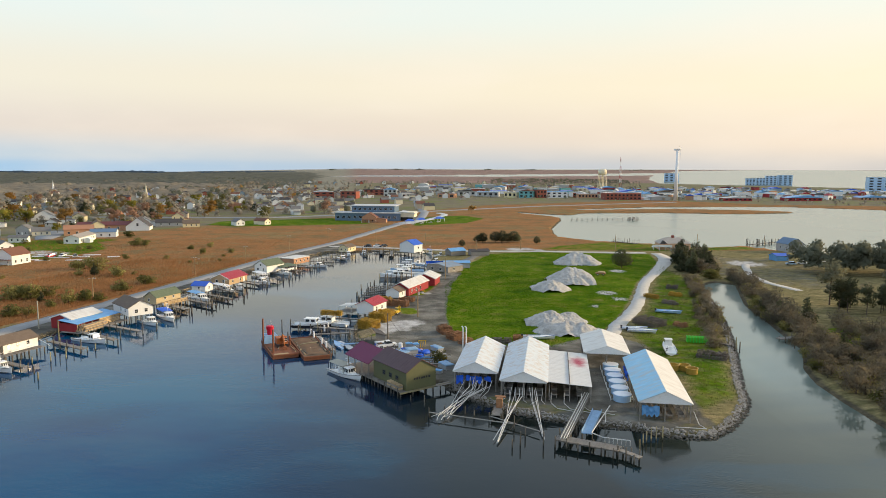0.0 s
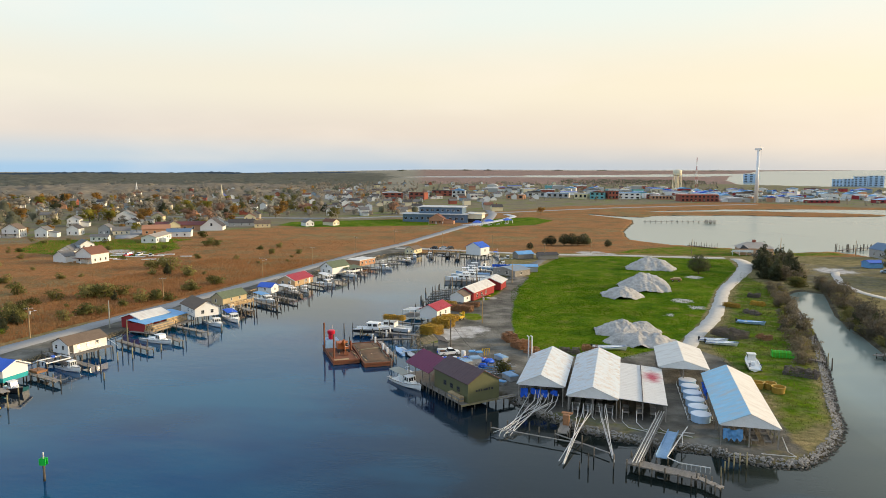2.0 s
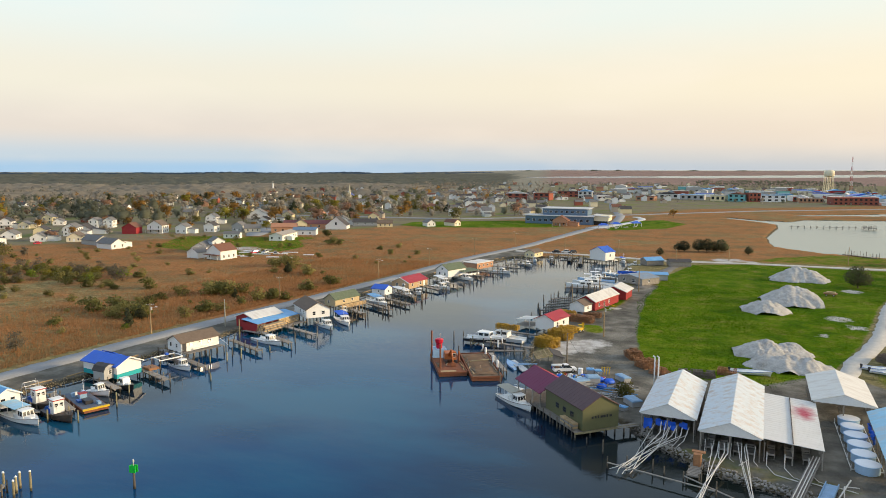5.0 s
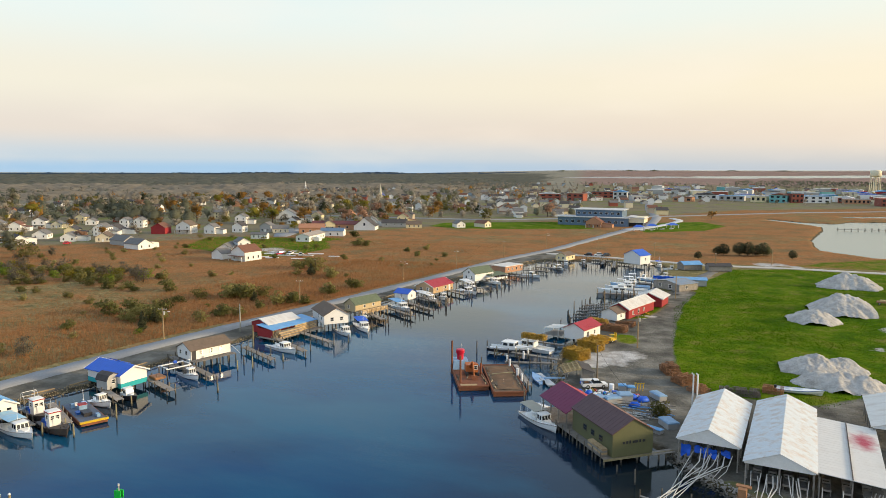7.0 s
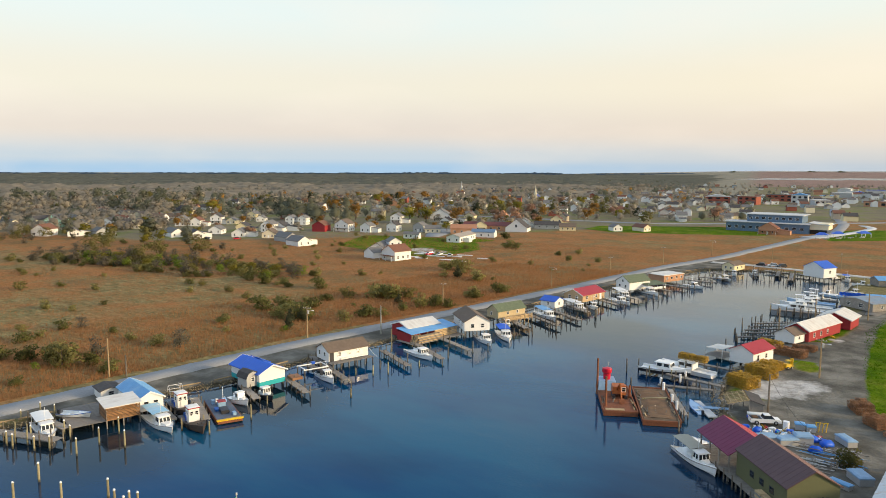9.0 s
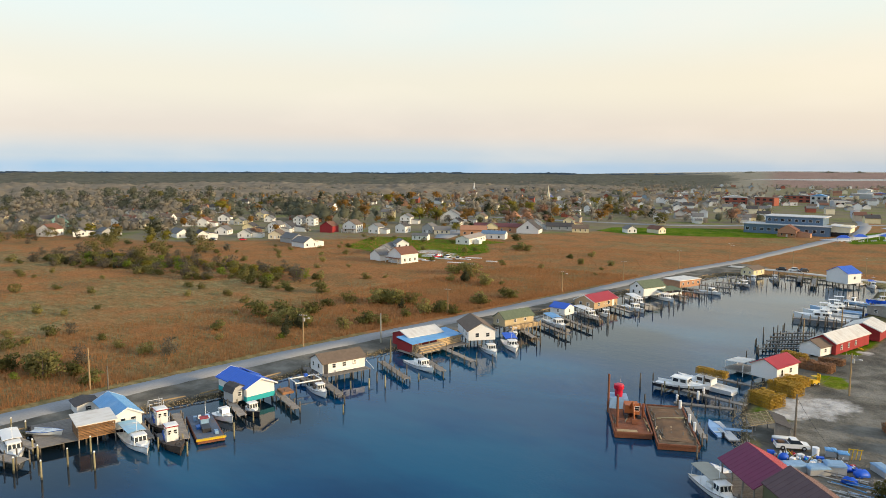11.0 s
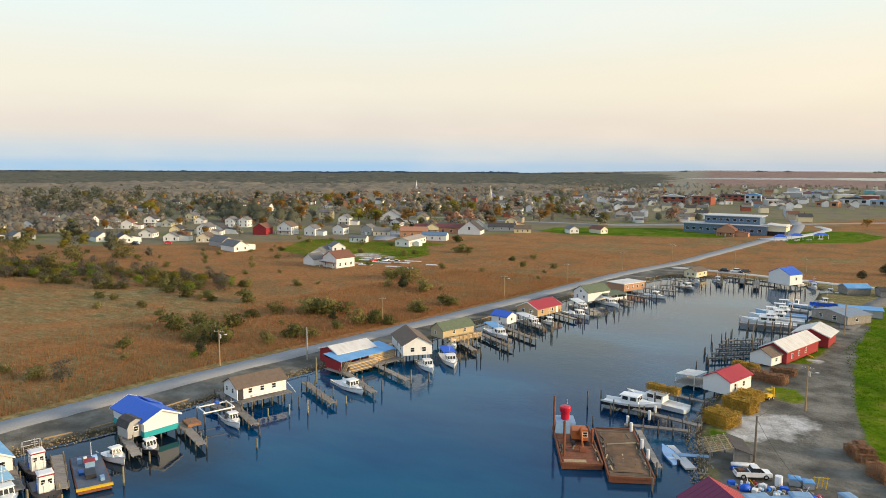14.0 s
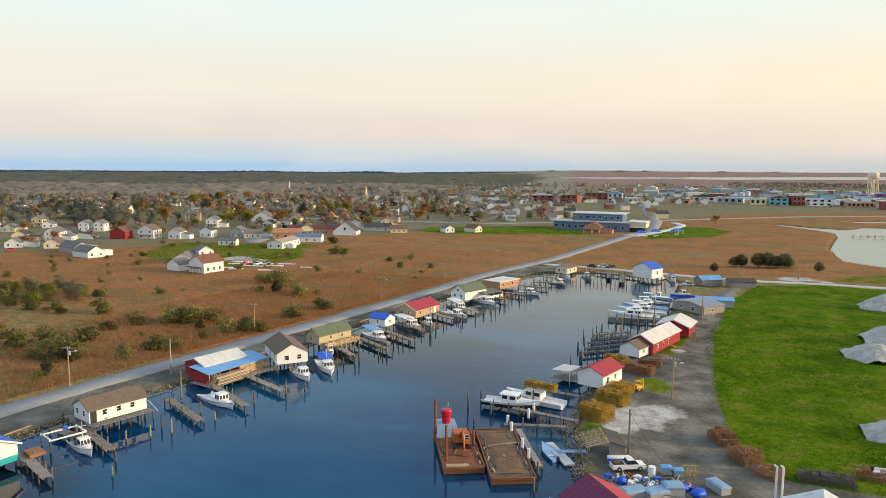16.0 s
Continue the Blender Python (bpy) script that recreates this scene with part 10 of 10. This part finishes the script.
# road-side and marsh bushes on the west
for x, y, s in ((-148.5, 203, 1.9), (-154, 204, 1.7), (-159, 201, 1.3), (-135.5, 206, 1.2), (-135, 216, 1.3), (-130, 230, 1.1), (-145, 244, 2.0), (-151, 246, 1.5), (-126, 246, 1.2), (-120, 262, 1.3), (-117, 278, 1.2), (-160.8, 132.8, 1.9), (-166, 134, 1.6), (-173, 131, 1.5), (-157, 138, 1.3), (-148, 136, 1.2), (-180, 128, 1.6)):
    plant("scrub" if rv.random() < .6 else "bush", x, y, s)
for x, y, s in ((-135, 215, 1.5), (-130, 217, 1.2), (-151, 243, 1.9), (-146, 246, 2.0), (-141, 249, 1.6), (-128, 237, 1.7), (-124, 240, 1.5), (-120, 242, 1.3), (-170, 206, 1.9), (-164, 211, 2.1), (-158, 217, 1.7), (-162, 230, 1.0), (-159, 237, 1.5), (-207, 244, 1.6), (-201, 248, 1.2), (-181, 247, 1.7), (-162, 322, 2.0), (-165, 316, 1.8), (-141, 301, 1.6), (-138, 296, 1.3), (-118, 276, 1.5), (-122, 262, 1.4), (-182, 414, 2.0), (-176, 413, 1.5), (-205, 459, 1.6), (-158, 319, 2.2)):
    plant(rv.choice(("scrub", "scrub", "bush")), x, y, s)
for x, y in ((-141, 186), (-163, 128), (-168, 140)):
    plant("green", x, y, .28)
for x, y, s in ((-143, 190, .7), (-150, 198, .62), (-147, 200, .75), (-139, 240, .6), (-150, 300, .8), (-152, 305, .6)):
    plant("cedar", x, y, s)
for i in range(95):
    x, y = rv.uniform(-330, -105), rv.uniform(150, 430)
    if x > -.26 * (y - 180) * -1 - 142 + (-.0) or x + 142 > (y - 150) * .24 - 6:
        continue
    plant(rv.choice(("scrub", "bush", "bush")), x, y, rv.uniform(.45, 1.15))
# thicket band across the marsh
for i in range(120):
    u = rv.random()
    x, y = -370 + 160 * u + rv.uniform(-14, 14), 240 + 22 * u + rv.uniform(-16, 20)
    plant_joined(rv.choice(("bush", "scrub", "bush", "thicket", "thicket")), x, y, rv.uniform(.8, 1.5))
for i in range(84):
    u = rv.random()
    x, y = -345 + 135 * u + rv.uniform(-8, 8), 250 + 12 * u + rv.uniform(-14, 14)
    plant_joined(rv.choice(("yellow", "olive", "olive", "green", "cedar")), x, y, rv.uniform(.34, .62))
for i in range(40):
    plant_joined(rv.choice(("thicket", "bush", "olive")), rv.uniform(-480, -300), rv.uniform(255, 320), rv.uniform(.6, 1.2))
for i in range(22):
    x, y = rv.uniform(-225, -150), rv.uniform(110, 160)
    plant_joined(rv.choice(("thicket", "bush", "scrub")), x, y, rv.uniform(.6, 1.2))
# creek-side thicket
def along(pts, n, kinds, s0, s1, jitter, put=plant):
    p = np.array(pts, float)
    d = np.r_[0, np.cumsum(np.hypot(*np.diff(p, axis=0).T))]
    for _ in range(n):
        u = rv.uniform(0, d[-1])
        put(rv.choice(kinds), float(np.interp(u, d, p[:, 0])) + rv.uniform(-jitter, jitter), float(np.interp(u, d, p[:, 1])) + rv.uniform(-jitter, jitter), rv.uniform(s0, s1))


along([(71, 178), (79, 202), (86, 226), (92, 246), (97, 266), (104, 290)], 70, ("thicket", "thicket", "thicket", "bush", "scrub"), .5, 1.0, 3.0)
along([(112, 300), (118, 322), (124, 345), (128, 362)], 56, ("thicket", "thicket", "scrub", "cedar", "thicket"), 1.0, 1.8, 7)
along([(118, 296), (124, 290), (119, 268), (112, 246), (108, 226), (104, 206), (101, 188), (95, 170), (89, 150), (88, 132), (92, 110)], 120, ("thicket", "thicket", "thicket", "thicket", "bush", "scrub"), .8, 1.35, 4.0, plant_joined)
along([(112, 205), (118, 185), (108, 160), (104, 130)], 90, ("thicket", "thicket", "thicket", "bush"), .8, 1.3, 11, plant_joined)
for x, y, s in ((124, 352, 1.1), (127, 348, 1.0), (121, 356, 1.0), (119, 345, .9)):
    plant("cedar", x, y, s)
for i in range(64):
    f = i / 63
    plant_joined("pine", 166 + 62 * f + rv.uniform(-4, 4), 318 - 16 * f + rv.uniform(-12, 16), rv.uniform(.75, 1.05))
for i in range(26):
    plant("pine", rv.uniform(132, 172), rv.uniform(212, 240), rv.uniform(.5, .78))
for x, y, s in ((106, 218, .9), (112, 212, 1.1), (104, 226, .7), (103, 176, .8), (99, 168, .7)):
    plant("cedar", x, y, s)
for i in range(14):
    plant("thicket", rv.uniform(150, 230), rv.uniform(180, 290), rv.uniform(.8, 1.3))
for i in range(22):
    plant_joined(rv.choice(("cedar", "cedar", "pine")), rv.uniform(134, 176), rv.uniform(208, 240), rv.uniform(.8, 1.25) if i % 3 else .7)
along([(108, 236), (104, 212), (103, 190), (97, 170), (94, 150), (94, 125)], 60, ("thicket", "thicket", "bush"), .5, .85, 6, plant_joined)
# trees of the town
for i in range(95):
    x, y = rv.uniform(-600, -300), rv.uniform(300, 480)
    if x > -1.15 * y + 30 or x < -1.85 * y + 40:
        continue
    plant_joined(rv.choice(("bare", "bare", "thicket", "yellow", "orange", "olive", "pine")), x, y, rv.uniform(.55, .95))
for i in range(400):
    x, y = rv.uniform(-680, -60), rv.uniform(380, 900)
    if x > -.36 * y - 20 + (y > 620) * 90 or x < -1.45 * y + 60 or (y < 570 and x > -235) or (y < 480 and x > -330):
        continue
    tall = .8 + .5 * min(1, max(0, (y - 500) / 160))
    plant_joined(rv.choice(("bare", "bare", "bare", "bare", "bare", "orange", "red", "yellow", "olive", "roundtree", "orange", "bare", "olive")), x, y, rv.uniform(.7, 1.15) * tall)
for x, y, s in ((-425, 500, 2.0), (-440, 505, 1.9), (-410, 505, 1.9), (-395, 512, 1.7), (-455, 510, 1.8), (-372, 500, 1.6), (-520, 560, 2.2), (-500, 565, 2.0), (-514, 570, 2.0), (-490, 562, 1.9), (-465, 560, 1.8), (-482, 616, 2.0), (-470, 620, 1.8), (-652, 474, 2.4), (-640, 480, 2.2), (-432, 355, 1.3)):
    plant("roundtree", x, y, s)
for k, x, y, s in (("orange", -395, 540, 1.6), ("orange", -470, 600, 1.7), ("yellow", -340, 545, 1.5), ("yellow", -325, 548, 1.5), ("orange", -295, 550, 1.5), ("red", -262, 560, 1.6), ("red", -252, 575, 1.5), ("orange", -360, 590, 1.6), ("yellow", -560, 520, 1.7), ("orange", -580, 540, 1.7), ("red", -118, 700, 1.5), ("orange", 30, 720, 1.0), ("yellow", -268, 488, .8), ("yellow", -352, 440, .7)):
    plant(k, x, y, s)
# tall wood west of the town
for i in range(190):
    d, a = rv.uniform(690, 1080), radians(rv.uniform(-72, -50))
    plant_joined(rv.choice(("bare", "bare", "bare", "pine", "bare", "olive", "bare")), d * math.sin(a), 40 + d * math.cos(a), rv.uniform(1.1, 1.6))


for key, (co, fa, _, turned_to) in JOINED.items():
    me = bpy.data.meshes.new("stand")
    me.from_pydata(np.concatenate(co).tolist(), [], fa)
    if turned_to:
        puff(me, np.concatenate(turned_to))
    me.materials.append(bark if key == "trunks" else TREES[next(k for k in TREES if k[0] == key)][1].materials[0])
    tagged(new("stand", me), "dense stand of %s in marsh and town" % {"trunks": "thin brown trunks and limbs", "thicket": "bare tangled thicket", "bare": "bare grey trees"}.get(key, key + " plants"), "plants", "", "stuff")


def far_wood(name, n, inside, h0, h1, material, label, seed, sprays=16, size=.12, thin=None):
    """A far stand of crowns, each a ragged clump of fine sprays reaching down to the ground."""
    r = np.random.RandomState(seed)
    px, py = inside(r, n)
    base = .5 + far_rise(px, py)
    clump = lattice_noise(px, py, 130, seed) * .5 + lattice_noise(px, py, 47, seed + 1) * .5
    hh = (h0 + (h1 - h0) * r.rand(len(px))) * (.6 + .7 * clump)
    if thin:
        ang = np.degrees(np.arctan2(px, py - 30))
        hh *= np.clip((ang - thin[0]) / thin[2], .12, 1) * np.clip((thin[1] - ang) / thin[2], .12, 1)
    sprays = max(14, int(sprays * .6))
    jag = .30 + .22 * (r.rand(len(px), len(CLUMP_V), 1) - .5)
    clumps = np.stack([px, py, base + hh * .5], 1)[:, None, :] + CLUMP_V[None] * jag * hh[:, None, None]
    c = np.repeat(np.stack([px, py, base + hh * .5], 1), sprays, 0)
    rad = np.repeat(hh, sprays)
    d = r.normal(size=(len(c), 3))
    d /= np.linalg.norm(d, axis=1)[:, None]
    c = c + d * np.stack([rad * .5, rad * .5, rad * .48], 1) * (.45 + .6 * r.rand(len(c)))[:, None]
    a = r.normal(size=(len(c), 3))
    a /= np.linalg.norm(a, axis=1)[:, None]
    b = np.cross(a, r.normal(size=(len(c), 3)))
    b /= np.linalg.norm(b, axis=1)[:, None]
    s = (rad * size * (.6 + .8 * r.rand(len(c))))[:, None]
    v = np.stack([c - a * s, c + b * s * .7, c + a * s, c - b * s * .7], 1)
    out = d * .45 + np.array([0, -.1, .8])
    turn = (np.cross(v[:, 1] - v[:, 0], v[:, 2] - v[:, 0]) * out).sum(1) < 0
    v[turn] = v[turn][:, ::-1]
    me = bpy.data.meshes.new(name)
    k = len(c) * 4
    faces = np.arange(k).reshape(-1, 4).tolist() + (k + np.arange(len(px))[:, None, None] * len(CLUMP_V) + CLUMP_F[None]).reshape(-1, 3).tolist()
    me.from_pydata(np.concatenate([v.reshape(-1, 3), clumps.reshape(-1, 3)]).tolist(), [], faces)
    round_ = CLUMP_V * .45 + np.array([0, -.1, .8])
    puff(me, np.concatenate([np.repeat(out / np.linalg.norm(out, axis=1)[:, None], 4, 0), np.tile(round_ / np.linalg.norm(round_, axis=1)[:, None], (len(px), 1))]))
    me.materials.append(material)
    return tagged(new(name, me), label, "woods", "", "stuff")


def wedge(r, n, d0, d1, a0, a1):
    """Points between two distances and two bearings (degrees right of +y)."""
    d, a = np.sqrt(d0 * d0 + (d1 * d1 - d0 * d0) * r.rand(n)), np.radians(a0 + (a1 - a0) * r.rand(n))
    return d * np.sin(a), 30 + d * np.cos(a)


def canopy(name, d0, d1, a0, a1, h0, h1, material, label, seed):
    """A closed, bumpy canopy of crowns over a far stretch of land, thinning out at its edges."""
    dd = d0 * 1.0075 ** np.arange(int(math.log(d1 / d0) / math.log(1.0075)) + 1)
    aa = np.arange(a0, a1, .15)
    A_, D_ = np.meshgrid(np.radians(aa), dd)
    X, Y = D_ * np.sin(A_), 30 + D_ * np.cos(A_)
    X, Y = X + (lattice_noise(X, Y, 37, seed + 4) - .5) * 9, Y + (lattice_noise(X, Y, 41, seed + 5) - .5) * 14
    crown = lattice_noise(X, Y, 13, seed) * .55 + lattice_noise(X, Y, 31, seed + 1) * .45
    stand = lattice_noise(X, Y, 190, seed + 2)
    edge = np.clip((a1 - np.degrees(A_)) / 14, 0, 1) * np.clip((D_ / d0 - 1) / .06, 0, 1) * np.clip((1.0 - D_ / d1) / .02, 0, 1)
    Z = .4 + far_rise(X, Y) + edge * (h0 + (h1 - h0) * crown) * (.55 + .75 * stand) - (1 - edge) * 1.5
    Z = np.where((stand < .25) & (D_ < 1900), Z - 6, Z)
    n, m = X.shape
    idx = np.arange(n * m).reshape(n, m)
    me = bpy.data.meshes.new(name)
    me.from_pydata(np.stack([X, Y, Z], -1).reshape(-1, 3).tolist(), [], np.stack([idx[:-1, :-1], idx[:-1, 1:], idx[1:, 1:], idx[1:, :-1]], -1).reshape(-1, 4).tolist())
    me.polygons.foreach_set("use_smooth", [True] * len(me.polygons))
    me.materials.append(material)
    return tagged(new(name, me), label, "woods", "", "stuff")


canopy("far_woods", 1650, 4000, -75, -7, 2, 14, hazed_canopy, "mixed woods towards the horizon, grey-green with haze", 21)
canopy("horizon_woods", 4000, 4500, -75, -9, 3, 15, haze_blue_pine, "pine woods along the horizon coloured dark haze blue", 23)
canopy("far_woods", 1120, 1760, -75, -9, 2, 15, hazed_twig, "bare grey-brown woods behind the town", 31)
far_wood("far_woods", 1500, lambda r, n: wedge(r, n, 1000, 2000, -74, -8), 7, 12, hazed_twig, "loose bare trees standing in far woods", 2, 46, .09, (-99, -7, 8))
far_wood("far_woods", 900, lambda r, n: wedge(r, n, 1050, 2600, -74, -10), 6, 11, hazed_pine, "loose dark pines standing in far woods", 1, 22, .12, (-99, -8, 8))
far_wood("far_woods", 1000, lambda r, n: wedge(r, n, 560, 1050, -74, -52), 8, 13, hazed_twig, "bare grey-brown woods west of the town", 12, 70, .085)
far_wood("far_woods", 220, lambda r, n: wedge(r, n, 600, 1300, -74, -46), 8, 13, hazed_pine, "dark green woods west of the town", 13, 90, .08)
far_wood("town_trees", 620, lambda r, n: wedge(r, n, 640, 1500, -62, -8), 6, 11, hazed_twig, "bare trees among the town's houses", 3, 60, .085)
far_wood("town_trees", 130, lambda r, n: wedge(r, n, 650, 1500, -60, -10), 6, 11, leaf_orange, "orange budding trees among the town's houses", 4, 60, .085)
far_wood("town_trees", 170, lambda r, n: wedge(r, n, 650, 1500, -60, -6), 8, 13, hazed_pine, "dark green trees among the town's houses", 5, 60, .085)
far_wood("town_trees", 420, lambda r, n: wedge(r, n, 1050, 2200, -12, 16), 6, 9, hazed_twig, "bare trees behind the main street", 6, 40, .09)
far_wood("town_trees", 260, lambda r, n: wedge(r, n, 1000, 1700, 8, 34), 4, 8, hazed_twig, "bare trees among the harbour buildings", 61, 40, .09)
far_wood("town_trees", 120, lambda r, n: wedge(r, n, 1000, 1700, -4, 34), 4, 8, hazed_pine, "dark trees among the harbour buildings", 62, 40, .09)
far_wood("town_trees", 130, lambda r, n: wedge(r, n, 985, 1120, -10, 34), 2, 5, hazed_twig, "low bare scrub along the marsh road", 63, 30, .1)
far_wood("shore_woods", 500, lambda r, n: wedge(r, n, 2000, 2500, 4, 15), 4, 8, hazed_pine, "dark woods on the far shore", 7, 14, .16)
for k, (a0, a1) in enumerate(((-9.5, -8.4), (-4.5, -3.0), (-2.4, -1.4), (3.0, 4.4), (6, 8.5), (13, 18))):
    far_wood("island_woods", 90, lambda r, n: wedge(r, n, 4450, 4650, a0, a1), 4, 10, hazed_pine, "far low wooded island on the horizon", 8 + k * 7, 12, .2, (a0, a1, .5 * (a1 - a0)))


# ---- reeds and grass ----
def blades(name, pts, h0, h1, width, material, label, seed):
    """Upright single blades, three to a tuft."""
    r = np.random.RandomState(seed)
    pts = np.repeat(pts, 3, 0) + r.normal(scale=.18, size=(len(pts) * 3, 2))
    n = len(pts)
    h = h0 + (h1 - h0) * r.rand(n)
    a = r.rand(n) * 6.28
    lean = r.normal(scale=.14, size=(n, 2)) * h[:, None]
    z = np.full(n, .7)
    dx, dy = np.cos(a) * width, np.sin(a) * width
    v = np.stack([np.stack([pts[:, 0] - dx, pts[:, 1] - dy, z], 1), np.stack([pts[:, 0] + dx, pts[:, 1] + dy, z], 1), np.stack([pts[:, 0] + lean[:, 0], pts[:, 1] + lean[:, 1], z + h], 1)], 1)
    me = bpy.data.meshes.new(name)
    me.from_pydata(v.reshape(-1, 3).tolist(), [], np.arange(n * 3).reshape(-1, 3).tolist())
    me.materials.append(material)
    return tagged(new(name, me), label, "grass", "", "stuff")


rg = np.random.RandomState(5)
u, w_ = rg.rand(34000), rg.rand(34000) ** 1.6
ry_ = 95 + 260 * u
reed_pts = np.stack([np.interp(ry_, [95, 145, 181, 243, 299, 374], [-150, -141.5, -134.8, -119.6, -105.5, -90]) - w_ * 60, ry_], 1)
blades("reeds", reed_pts, .5, 1.5, .05, reed_mat, "tall dry rust-brown reeds along the road", 1)
q = rg.rand(36000, 2) * [230, 330] + [-330, 120]
q = q[(q[:, 0] < -155 + (q[:, 1] - 100) * .2)]
blades("marsh_grass", q, .25, .65, .09, reed_mat, "dry rust-brown marsh grass", 2)
q = rg.rand(50000, 2) * [125, 215] + [-2, 178]
q = q[inside_distance(LAWN, q[:, 0], q[:, 1]) > .5]
blades("lawn_grass", q, .12, .42, .07, grass_blade, "uneven bright green lawn grass", 3)
q = rg.rand(15000, 2) * [62, 220] + [45, 126]
q = q[inside_distance(BACK_GREEN, q[:, 0], q[:, 1]) > .5]
blades("rough_grass", q, .2, .6, .07, rough_blade, "rough grass between the track and creek", 4)
